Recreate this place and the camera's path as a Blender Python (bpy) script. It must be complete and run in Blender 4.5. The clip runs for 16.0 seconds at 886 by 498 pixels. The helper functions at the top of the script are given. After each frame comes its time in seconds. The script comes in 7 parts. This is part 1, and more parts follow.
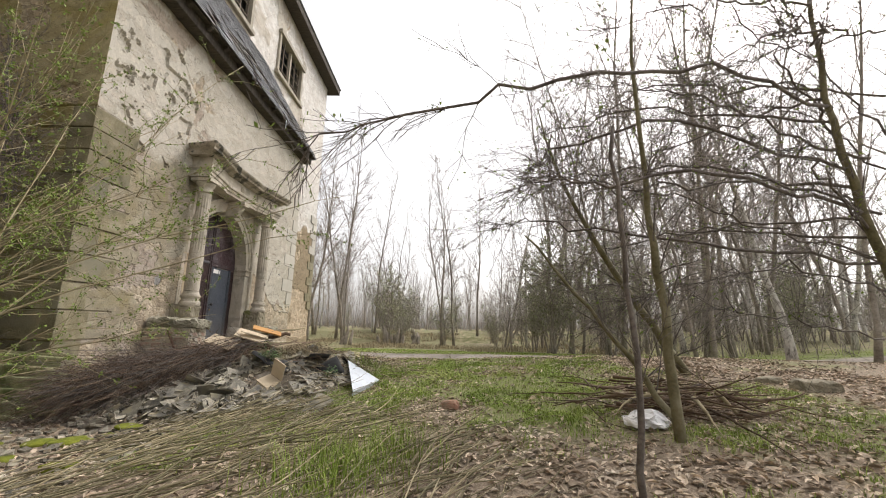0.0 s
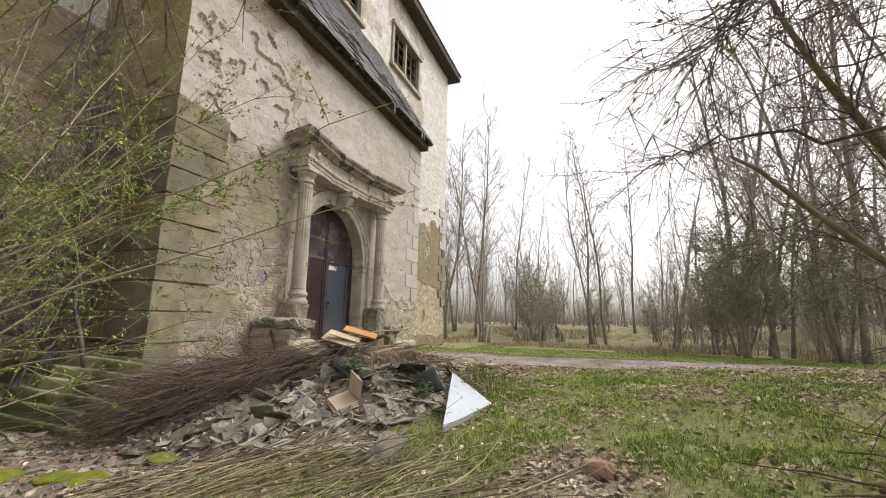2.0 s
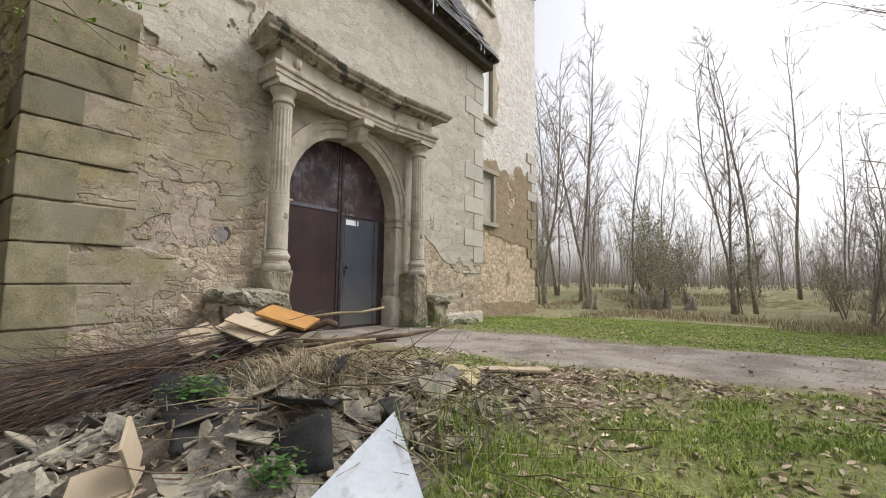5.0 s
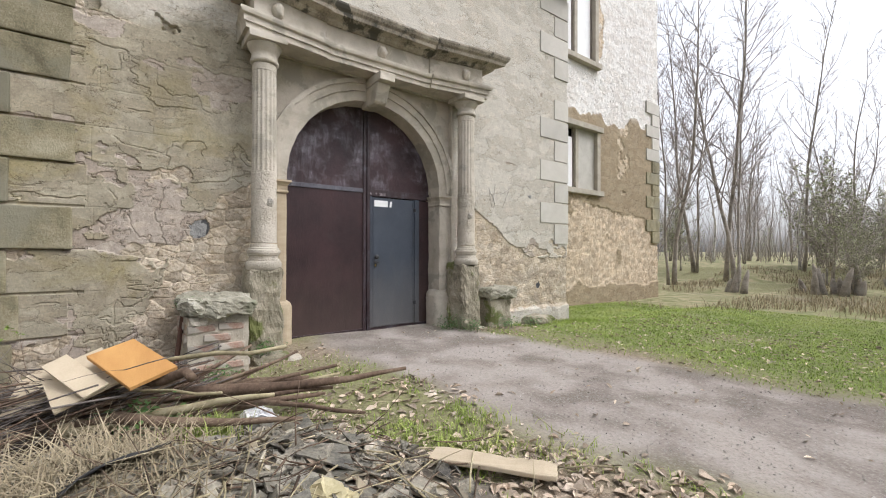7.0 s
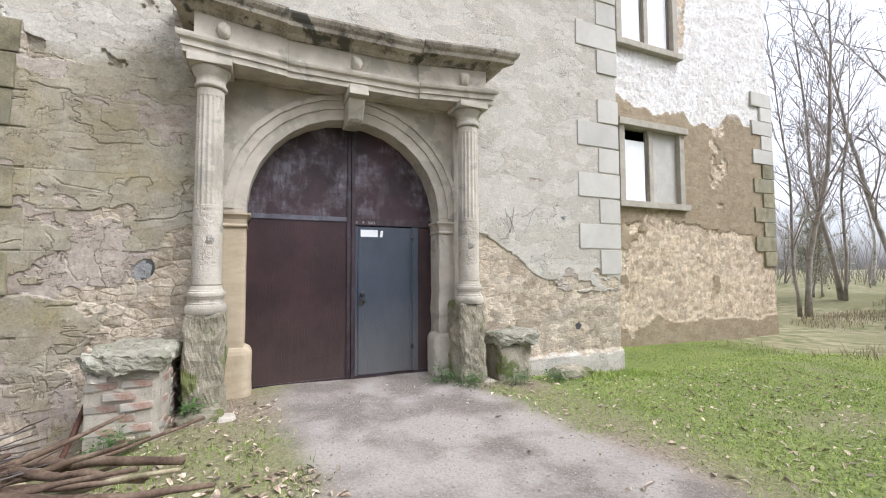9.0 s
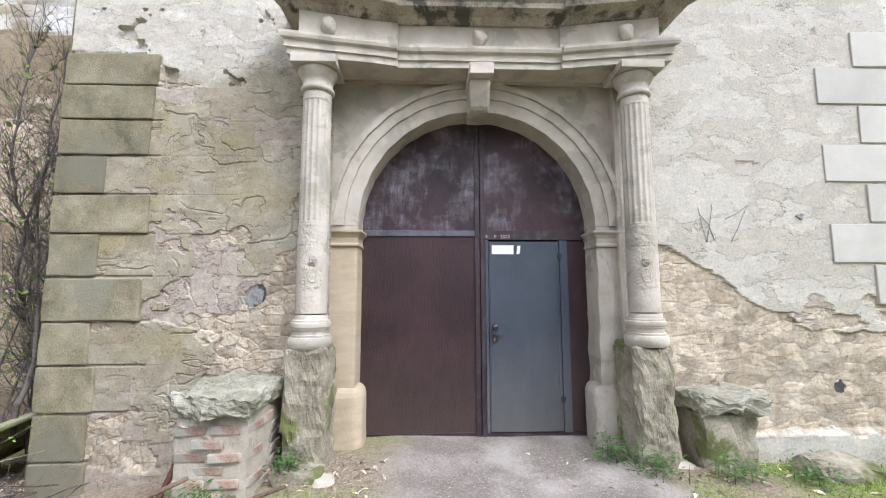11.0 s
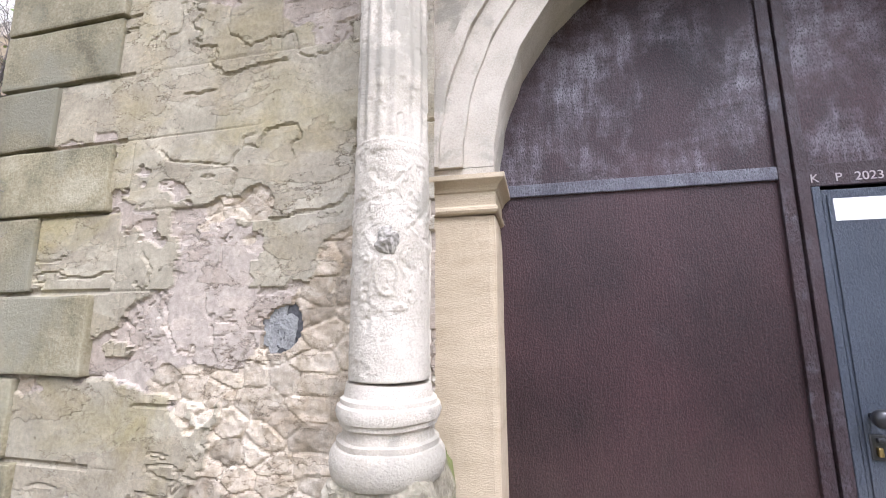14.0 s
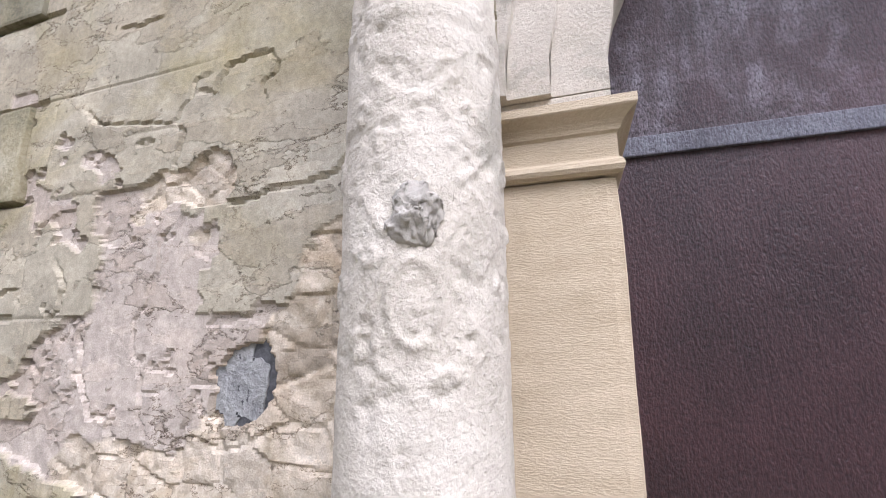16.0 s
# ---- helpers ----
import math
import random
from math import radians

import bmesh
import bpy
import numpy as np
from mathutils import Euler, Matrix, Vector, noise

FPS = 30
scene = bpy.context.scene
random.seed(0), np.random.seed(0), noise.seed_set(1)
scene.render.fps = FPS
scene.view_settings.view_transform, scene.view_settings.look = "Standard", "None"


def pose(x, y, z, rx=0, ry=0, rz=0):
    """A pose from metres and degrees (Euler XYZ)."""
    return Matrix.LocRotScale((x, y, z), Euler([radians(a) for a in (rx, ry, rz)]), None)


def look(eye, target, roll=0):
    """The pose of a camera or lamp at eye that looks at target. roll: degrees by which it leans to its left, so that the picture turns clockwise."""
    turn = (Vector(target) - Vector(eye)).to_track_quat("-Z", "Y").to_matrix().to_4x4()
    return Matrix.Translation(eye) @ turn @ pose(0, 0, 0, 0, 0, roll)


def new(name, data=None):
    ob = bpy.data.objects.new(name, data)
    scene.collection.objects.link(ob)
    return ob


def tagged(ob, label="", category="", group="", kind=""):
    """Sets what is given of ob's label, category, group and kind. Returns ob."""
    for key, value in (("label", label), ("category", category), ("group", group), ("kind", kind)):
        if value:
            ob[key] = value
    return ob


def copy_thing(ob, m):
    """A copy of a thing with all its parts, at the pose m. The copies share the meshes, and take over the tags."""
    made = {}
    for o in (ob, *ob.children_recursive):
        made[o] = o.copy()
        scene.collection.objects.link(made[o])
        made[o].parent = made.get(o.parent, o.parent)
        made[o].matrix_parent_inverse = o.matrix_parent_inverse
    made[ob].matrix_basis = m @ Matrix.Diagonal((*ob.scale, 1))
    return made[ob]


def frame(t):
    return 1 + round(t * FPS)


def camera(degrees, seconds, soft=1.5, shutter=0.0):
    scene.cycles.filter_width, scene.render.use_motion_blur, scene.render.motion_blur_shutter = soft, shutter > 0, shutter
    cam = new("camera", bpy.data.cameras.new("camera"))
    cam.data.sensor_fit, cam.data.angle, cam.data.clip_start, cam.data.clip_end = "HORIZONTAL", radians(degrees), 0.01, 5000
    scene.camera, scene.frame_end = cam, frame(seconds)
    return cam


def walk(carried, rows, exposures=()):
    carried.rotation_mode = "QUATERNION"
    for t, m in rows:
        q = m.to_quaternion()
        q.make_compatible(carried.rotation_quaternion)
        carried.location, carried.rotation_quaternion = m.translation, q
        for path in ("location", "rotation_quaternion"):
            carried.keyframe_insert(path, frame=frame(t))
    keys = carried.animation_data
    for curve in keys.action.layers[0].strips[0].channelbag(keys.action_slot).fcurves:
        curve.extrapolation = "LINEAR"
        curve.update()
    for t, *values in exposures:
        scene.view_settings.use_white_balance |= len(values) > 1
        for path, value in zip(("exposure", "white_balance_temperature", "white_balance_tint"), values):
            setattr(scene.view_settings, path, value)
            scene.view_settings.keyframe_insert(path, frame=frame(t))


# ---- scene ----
cam = camera(93.8, 16.0, 1.1)
METRES, EYE, TILT, LEAN, TURN = 13.5, 1.594, 0.0, 0.0, 0.8
ROWS = [
    (0.0, 0.0, 0.0, 0.0, -0.3, 10.89, -1.56),
    (0.5, -0.0033, 0.0342, -0.0005, 6.06, 10.5, -1.56),
    (1.0, -0.0014, 0.0715, -0.0006, 10.64, 10.2, -1.5),
    (1.5, 0.0053, 0.106, 0.0038, 16.52, 10.05, -1.31),
    (2.0, 0.0096, 0.1433, 0.0054, 19.42, 9.81, -1.2),
    (2.5, 0.0148, 0.1762, 0.0092, 20.6, 9.34, -1.17),
    (3.0, 0.0234, 0.2141, 0.0132, 23.0, 8.81, -1.04),
    (3.5, 0.0237, 0.2521, 0.0127, 24.76, 8.22, -1.05),
    (4.0, 0.0213, 0.2917, 0.0162, 26.59, 7.54, -1.01),
    (4.5, 0.019, 0.3322, 0.0175, 31.38, 6.72, -0.88),
    (5.0, 0.0101, 0.3716, 0.0154, 35.04, 4.33, -0.79),
    (7.5, 0.0007, 0.5622, 0.0455, 55.93, 0.35, 0.1),
    (8.0, 0.0012, 0.599, 0.0504, 59.12, 0.9, 0.18),
    (10.5, -0.061, 0.6938, 0.0574, 80.93, 5.56, 0.17),
    (11.0, -0.0909, 0.6948, 0.0583, 87.19, 6.01, 0.13),
    (11.5, -0.123, 0.6928, 0.0576, 90.67, 7.14, 0.03),
    (12.0, -0.1582, 0.6909, 0.0602, 92.93, 7.99, 0.1),
    (12.5, -0.1861, 0.6842, 0.0586, 95.38, 8.78, 0.05),
    (13.0, -0.217, 0.674, 0.0599, 96.99, 9.04, 0.05),
    (13.5, -0.2453, 0.6661, 0.0597, 98.5, 9.14, 0.18),
    (14.0, -0.2691, 0.6573, 0.0602, 102.07, 9.24, 0.32),
    (14.5, -0.2882, 0.6467, 0.0613, 104.15, 9.38, 0.24),
    (15.0, -0.3033, 0.6401, 0.0629, 104.82, 9.64, 0.28),
    (15.5, -0.316, 0.6393, 0.0659, 105.93, 9.93, 0.4),
    (16.0, -0.325, 0.6379, 0.0673, 106.86, 10.53, 0.54),
]
EXPOSURE = [(0.0, 0.80, 6700, 12), (5.0, 0.66, 6500, 12), (8.0, 1.12, 5980, 13), (11.0, 1.38, 5700, 13), (12.5, 1.82, 5600, 16), (16.0, 1.48, 5700, 20)]
walk(cam, [(t, pose(0, 0, EYE, TILT, LEAN, TURN) @ pose(METRES * x, METRES * y, METRES * z, 90 + pitch, roll, yaw)) for t, x, y, z, yaw, pitch, roll in ROWS],
     EXPOSURE)

# ---- light ----
SKY = 0.15
SUN_EL, SUN_AZ = radians(52), radians(48)
sky_world = bpy.data.worlds.new("overcast_sky")
scene.world = sky_world
sky_world.use_nodes = True
wn, wl = sky_world.node_tree.nodes, sky_world.node_tree.links
sky = wn.new("ShaderNodeTexSky")
sky.sky_type, sky.sun_disc = "NISHITA", False
sky.sun_elevation, sky.sun_rotation = SUN_EL, SUN_AZ
sky.air_density, sky.dust_density, sky.ozone_density = 1.0, 4.0, 1.0
hsv = wn.new("ShaderNodeHueSaturation")
hsv.inputs["Saturation"].default_value = 0.16
wl.new(sky.outputs[0], hsv.inputs["Color"])
wl.new(hsv.outputs[0], wn["Background"].inputs["Color"])
wn["Background"].inputs["Strength"].default_value = SKY
sun_data = bpy.data.lights.new("sun", "SUN")
sun_data.energy, sun_data.angle, sun_data.color = 0.9, radians(35), (1.0, 0.97, 0.93)
sun = new("sun", sun_data)
sun.matrix_basis = look((math.sin(SUN_AZ) * 20, math.cos(SUN_AZ) * 20, 25), (0, 0, 0))

# ---- small tools ----

def lat(ix, iy, seed):
    n = (ix * 374761393 + iy * 668265263 + seed * 1442695041) & 0xFFFFFFFF
    n = ((n ^ (n >> 13)) * 1274126177) & 0xFFFFFFFF
    return ((n ^ (n >> 16)) & 0xFFFF) / 65535.0


def vnoise(u, v, seed=0):
    """Smooth value noise on arrays, 0 to 1."""
    u, v = np.asarray(u, float), np.asarray(v, float)
    iu, iv = np.floor(u).astype(np.int64), np.floor(v).astype(np.int64)
    fu, fv = u - iu, v - iv
    fu, fv = fu * fu * (3 - 2 * fu), fv * fv * (3 - 2 * fv)
    a, b = lat(iu, iv, seed), lat(iu + 1, iv, seed)
    c, d = lat(iu, iv + 1, seed), lat(iu + 1, iv + 1, seed)
    return (a * (1 - fu) + b * fu) * (1 - fv) + (c * (1 - fu) + d * fu) * fv


def fbm(u, v, seed=0, octaves=4):
    total, amp, norm = 0.0, 1.0, 0.0
    for k in range(octaves):
        total = total + amp * vnoise(u * 2 ** k + 17.3 * k, v * 2 ** k - 9.1 * k, seed + k)
        norm += amp
        amp *= 0.5
    return total / norm


def cells(u, v, seed=0):
    """Distance to the nearest and second nearest of scattered points, and the nearest one's number."""
    u, v = np.asarray(u, float), np.asarray(v, float)
    iu, iv = np.floor(u).astype(np.int64), np.floor(v).astype(np.int64)
    d1, d2, who = np.full(u.shape, 9.0), np.full(u.shape, 9.0), np.zeros(u.shape)
    for a in (-1, 0, 1):
        for b in (-1, 0, 1):
            cu, cv = iu + a, iv + b
            d = np.hypot(cu + lat(cu, cv, seed) - u, cv + lat(cu, cv, seed + 5) - v)
            near = d < d1
            d2 = np.where(near, d1, np.minimum(d2, d))
            who = np.where(near, lat(cu, cv, seed + 9), who)
            d1 = np.where(near, d, d1)
    return d1, d2, who


def step(a, b, x):
    t = np.clip((x - a) / (b - a), 0, 1)
    return t * t * (3 - 2 * t)


def inside(poly, u, v):
    """Signed distance to a polygon, positive inside."""
    p = np.array(poly, float)
    q = np.roll(p, -1, 0)
    d = np.full(u.shape, 1e9)
    odd = np.zeros(u.shape, bool)
    for (ax, ay), (bx, by) in zip(p, q):
        ex, ey = bx - ax, by - ay
        t = np.clip(((u - ax) * ex + (v - ay) * ey) / (ex * ex + ey * ey + 1e-9), 0, 1)
        d = np.minimum(d, np.hypot(u - ax - t * ex, v - ay - t * ey))
        cross = ((ay > v) != (by > v)) & (u < ex * (v - ay) / (ey if abs(ey) > 1e-9 else 1e-9) + ax)
        odd ^= cross
    return np.where(odd, d, -d)


def as_mesh(name, verts, faces, material=None, smooth=False):
    me = bpy.data.meshes.new(name)
    me.from_pydata([tuple(map(float, p)) for p in verts] if not isinstance(verts, list) else verts, [], faces if isinstance(faces, list) else faces.tolist())
    if material:
        me.materials.append(material)
    if smooth:
        me.polygons.foreach_set("use_smooth", [True] * len(me.polygons))
    me.update()
    return me


def mesh_part(name, verts, faces, material, parent=None, label="", smooth=False):
    ob = new(name, as_mesh(name, verts, faces, material, smooth))
    if parent:
        ob.parent = parent
    if label:
        ob["label"] = label
    return ob


def part(name, bm, material, parent=None, label="", smooth=False):
    me = bpy.data.meshes.new(name)
    bmesh.ops.recalc_face_normals(bm, faces=bm.faces)
    bm.to_mesh(me)
    bm.free()
    me.materials.append(material)
    if smooth:
        me.polygons.foreach_set("use_smooth", [True] * len(me.polygons))
    ob = new(name, me)
    if parent:
        ob.parent = parent
    if label:
        ob["label"] = label
    return ob


def thing(name, label, category, group="", kind="", at=(0, 0, 0), turn=0):
    ob = new(name)
    ob.matrix_basis = pose(*at, 0, 0, turn)
    return tagged(ob, label, category, group, kind)


def block(bm, x0, x1, y0, y1, z0, z1, bevel=0.0, m=None):
    made = bmesh.ops.create_cube(bm, size=1.0)["verts"]
    mm = Matrix.Translation(((x0 + x1) / 2, (y0 + y1) / 2, (z0 + z1) / 2)) @ Matrix.Diagonal((x1 - x0, y1 - y0, z1 - z0, 1))
    bmesh.ops.transform(bm, matrix=(m or Matrix()) @ mm, verts=made)
    if bevel:
        edges = list({e for p in made for e in p.link_edges})
        bmesh.ops.bevel(bm, geom=edges, offset=bevel, segments=2, affect="EDGES", profile=0.6)
    return bm


def cube(x0, x1, y0, y1, z0, z1, bevel=0.0, m=None):
    return block(bmesh.new(), x0, x1, y0, y1, z0, z1, bevel, m)


def rough_block(x0, x1, y0, y1, z0, z1, amount=0.02, seg=0.06, seed=0, round_off=0.03):
    """A weathered stone: a box cut fine, with rounded edges and uneven faces."""
    bm = cube(x0, x1, y0, y1, z0, z1)
    longest = max(x1 - x0, y1 - y0, z1 - z0)
    bmesh.ops.subdivide_edges(bm, edges=bm.edges[:], cuts=max(2, min(22, int(longest / seg))), use_grid_fill=True)
    c = Vector(((x0 + x1) / 2, (y0 + y1) / 2, (z0 + z1) / 2))
    h = Vector(((x1 - x0) / 2, (y1 - y0) / 2, (z1 - z0) / 2))
    for p in bm.verts:
        d = p.co - c
        n = [max(0, abs(d[i]) - (h[i] - round_off)) / round_off for i in range(3)]
        over = sum(k * k for k in n) ** 0.5
        for i in range(3):
            if over > 1:
                d[i] = math.copysign(min(abs(d[i]), h[i] - round_off + round_off * n[i] / over), d[i])
        q = p.co * 5 + Vector((seed * 3.1, seed * 1.7, 0))
        p.co = c + d + noise.noise_vector(q) * amount + noise.noise_vector(q * 3.1) * amount * 0.5 + noise.noise_vector(q * 8.3) * amount * 0.28
    return bm


def lathe(profile, cx, cy, n=28, flutes=0, depth=0.0, flute_z=(0, 0)):
    """Turned solid round an upright axis from (radius, z) pairs."""
    verts, faces = [], []
    for r, z in profile:
        for k in range(n):
            a = 2 * math.pi * k / n
            rr = r
            if flutes and flute_z[0] < z < flute_z[1]:
                rr = r - depth * (0.5 - 0.5 * math.cos(a * flutes)) ** 0.7
            verts.append((cx + rr * math.cos(a), cy + rr * math.sin(a), z))
    for i in range(len(profile) - 1):
        for k in range(n):
            j = (k + 1) % n
            faces.append((i * n + k, i * n + j, (i + 1) * n + j, (i + 1) * n + k))
    faces.append(tuple(range(n))[::-1])
    faces.append(tuple((len(profile) - 1) * n + k for k in range(n)))
    return verts, faces


class Tubes:
    """Collects tapered tubes into one mesh."""

    def __init__(self):
        self.v, self.f = [], []

    def add(self, pts, radii, n=4):
        pts = np.asarray(pts, float)
        m = len(pts)
        d = np.gradient(pts, axis=0)
        d /= np.linalg.norm(d, axis=1, keepdims=True) + 1e-9
        ref = np.array([0.31, 0.17, 0.93]) if abs(d[0, 2]) < 0.9 else np.array([1.0, 0.2, 0.0])
        s = np.cross(d, ref)
        s /= np.linalg.norm(s, axis=1, keepdims=True) + 1e-9
        w = np.cross(d, s)
        a = np.arange(n) * 2 * math.pi / n
        ring = pts[:, None] + np.asarray(radii)[:, None, None] * (np.cos(a)[None, :, None] * s[:, None] + np.sin(a)[None, :, None] * w[:, None])
        base = len(self.v)
        self.v.extend(map(tuple, ring.reshape(-1, 3).tolist()))
        for i in range(m - 1):
            for k in range(n):
                j = (k + 1) % n
                self.f.append((base + i * n + k, base + i * n + j, base + (i + 1) * n + j, base + (i + 1) * n + k))
        if n > 2:
            self.f.append(tuple(base + (m - 1) * n + k for k in range(n)))
            self.f.append(tuple(base + k for k in range(n))[::-1])

    def obj(self, name, material, parent=None, label=""):
        return mesh_part(name, self.v, self.f, material, parent, label, smooth=True)


def wander(rng, start, way, length, m, bend=0.15, lift=0.0):
    """Points of a crooked line."""
    pts, d = [np.array(start, float)], np.array(way, float) / np.linalg.norm(way)
    for _ in range(m - 1):
        d = d + rng.normal(0, bend, 3) + (0, 0, lift)
        d /= np.linalg.norm(d)
        pts.append(pts[-1] + d * length / (m - 1))
    return np.array(pts)


# ---- materials ----
def surface(name, colors, scale=3.0, fine=40.0, rough=0.85, bump=0.3, fine_bump=0.15, metal=0.0, mix_fine=0.35, rnd=0.0, island=0.0, stain=None, stain_scale=0.8, stain_at=0.55, spec=0.3, stretch=(1, 1, 1), pits=0.0, stain_soft=0.05):
    """A worn surface: two scales of colour noise, optional stains, bump at two scales."""
    m = bpy.data.materials.new(name)
    m.use_nodes = True
    n, l = m.node_tree.nodes, m.node_tree.links
    b = n["Principled BSDF"]
    co = n.new("ShaderNodeTexCoord")
    mp = n.new("ShaderNodeMapping")
    mp.inputs["Scale"].default_value = stretch
    l.new(co.outputs["Object"], mp.inputs["Vector"])

    def nz(s, detail, dist=0.0):
        t = n.new("ShaderNodeTexNoise")
        t.inputs["Scale"].default_value, t.inputs["Detail"].default_value, t.inputs["Distortion"].default_value = s, detail, dist
        t.inputs["Roughness"].default_value = 0.62
        l.new(mp.outputs[0], t.inputs["Vector"])
        return t

    big, small = nz(scale, 10, 0.4), nz(fine, 5)
    add = n.new("ShaderNodeMix")
    add.inputs[0].default_value = mix_fine
    l.new(big.outputs["Fac"], add.inputs[2])
    l.new(small.outputs["Fac"], add.inputs[3])
    ramp = n.new("ShaderNodeValToRGB")
    e = ramp.color_ramp.elements
    k = len(colors)
    e[0].position, e[0].color = 0.37, (*colors[0], 1)
    e[1].position, e[1].color = 0.63, (*colors[-1], 1)
    for i in range(1, k - 1):
        x = e.new(0.37 + 0.26 * i / (k - 1))
        x.color = (*colors[i], 1)
    l.new(add.outputs[0], ramp.inputs[0])
    out = ramp.outputs[0]
    if stain:
        st = nz(stain_scale, 12, 0.3)
        sr = n.new("ShaderNodeValToRGB")
        sr.color_ramp.elements[0].position, sr.color_ramp.elements[1].position = stain_at, stain_at + stain_soft
        l.new(st.outputs["Fac"], sr.inputs[0])
        mx = n.new("ShaderNodeMix")
        mx.data_type = "RGBA"
        l.new(sr.outputs[0], mx.inputs[0])
        l.new(out, mx.inputs[6])
        mx.inputs[7].default_value = (*stain, 1)
        out = mx.outputs[2]
    if rnd or island:
        hs = n.new("ShaderNodeHueSaturation")
        src = n.new("ShaderNodeObjectInfo").outputs["Random"] if rnd else n.new("ShaderNodeNewGeometry").outputs["Random Per Island"]
        mr = n.new("ShaderNodeMapRange")
        w = rnd or island
        mr.inputs["To Min"].default_value, mr.inputs["To Max"].default_value = 1 - w, 1 + w
        l.new(src, mr.inputs["Value"])
        l.new(mr.outputs[0], hs.inputs["Value"])
        l.new(out, hs.inputs["Color"])
        out = hs.outputs[0]
    l.new(out, b.inputs["Base Color"])
    b.inputs["Roughness"].default_value, b.inputs["Metallic"].default_value = rough, metal
    b.inputs["Specular IOR Level"].default_value = spec
    last = None
    if pits:
        pn = nz(fine * 0.8, 5, 0.2)
        pr = n.new("ShaderNodeValToRGB")
        pr.color_ramp.elements[0].position, pr.color_ramp.elements[0].color = 0.37, (0, 0, 0, 1)
        pr.color_ramp.elements[1].position, pr.color_ramp.elements[1].color = 0.42, (1, 1, 1, 1)
        l.new(pn.outputs["Fac"], pr.inputs[0])
        bp = n.new("ShaderNodeBump")
        bp.inputs["Strength"].default_value, bp.inputs["Distance"].default_value = pits, 0.006
        l.new(pr.outputs[0], bp.inputs["Height"])
        last = bp.outputs[0]
    for t, s, dist in ((big, bump, 0.02), (small, fine_bump, 0.008)):
        if s:
            bp = n.new("ShaderNodeBump")
            bp.inputs["Strength"].default_value, bp.inputs["Distance"].default_value = s, dist
            l.new(t.outputs["Fac"], bp.inputs["Height"])
            if last:
                l.new(last, bp.inputs["Normal"])
            last = bp.outputs[0]
    if last:
        l.new(last, b.inputs["Normal"])
    return m


STONE = surface("portal_sandstone", [(0.365, 0.328, 0.26), (0.475, 0.428, 0.35), (0.56, 0.512, 0.43)], 3.5, 120, 0.9, 0.5, 0.6, stain=(0.36, 0.33, 0.27), stain_scale=2.7, stain_at=0.54, pits=0.5)
STONE_NEW = surface("renewed_sandstone", [(0.40, 0.325, 0.22), (0.50, 0.415, 0.295)], 3, 70, 0.85, 0.15, 0.5, stretch=(1, 1, 4))
STONE_DARK = surface("weathered_mossy_stone", [(0.15, 0.135, 0.095), (0.27, 0.24, 0.175), (0.41, 0.365, 0.285)], 4, 45, 0.95, 0.6, 0.6, stain=(0.13, 0.14, 0.05), stain_scale=2.2, stain_at=0.55)
SLAB = surface("lichen_grey_slab", [(0.17, 0.158, 0.115), (0.29, 0.272, 0.21), (0.40, 0.38, 0.31)], 5, 50, 0.95, 0.7, 0.6, stain=(0.24, 0.235, 0.17), stain_scale=3)
BRICK = surface("old_red_brick", [(0.30, 0.17, 0.125), (0.38, 0.28, 0.22), (0.44, 0.38, 0.31)], 6, 60, 0.9, 0.4, 0.4, rnd=0.3, stain=(0.40, 0.36, 0.30), stain_scale=4, stain_at=0.48)
MORTAR = surface("lime_mortar", [(0.36, 0.32, 0.25), (0.48, 0.43, 0.35)], 8, 60, 0.95, 0.6, 0.5)
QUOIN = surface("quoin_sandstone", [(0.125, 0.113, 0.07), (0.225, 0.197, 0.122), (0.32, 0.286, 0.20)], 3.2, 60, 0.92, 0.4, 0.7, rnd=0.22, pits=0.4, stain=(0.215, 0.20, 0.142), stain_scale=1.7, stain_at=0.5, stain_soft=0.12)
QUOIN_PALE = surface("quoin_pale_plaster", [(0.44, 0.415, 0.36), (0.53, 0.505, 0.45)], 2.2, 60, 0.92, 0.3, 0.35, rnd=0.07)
BLACK_METAL = surface("black_door_metal", [(0.012, 0.012, 0.013), (0.03, 0.03, 0.032)], 9, 90, 0.3, 0.05, 0.1, spec=0.6)
BRASS = surface("brass_lock", [(0.35, 0.25, 0.10), (0.5, 0.38, 0.17)], 20, 90, 0.35, 0.02, 0.1, metal=1.0)
# paper of the labels; on the window panes its white paints bright sky
PAPER_AND_SKY = surface("white_paper_and_pane_sky", [(0.72, 0.72, 0.70), (0.80, 0.80, 0.78)], 6, 60, 0.7, 0.05, 0.05)
CHALK = surface("pale_scratched_writing", [(0.35, 0.30, 0.30), (0.5, 0.46, 0.46)], 20, 90, 0.9, 0.0, 0.0)
SLATE = surface("broken_roof_slate", [(0.075, 0.072, 0.066), (0.22, 0.205, 0.165), (0.40, 0.365, 0.29)], 5, 60, 0.75, 0.2, 0.3, rnd=0.45, stain=(0.30, 0.27, 0.19), stain_scale=4)
SLATE_MIX = surface("slate_rubble", [(0.06, 0.056, 0.05), (0.24, 0.217, 0.17), (0.44, 0.40, 0.315)], 6, 60, 0.8, 0.2, 0.3, island=0.5, stain=(0.27, 0.23, 0.16), stain_scale=3)
ROOF_SLATE = surface("roof_slate_cladding", [(0.075, 0.078, 0.085), (0.13, 0.135, 0.145), (0.20, 0.205, 0.21)], 2, 30, 0.6, 0.2, 0.4, island=0.3)
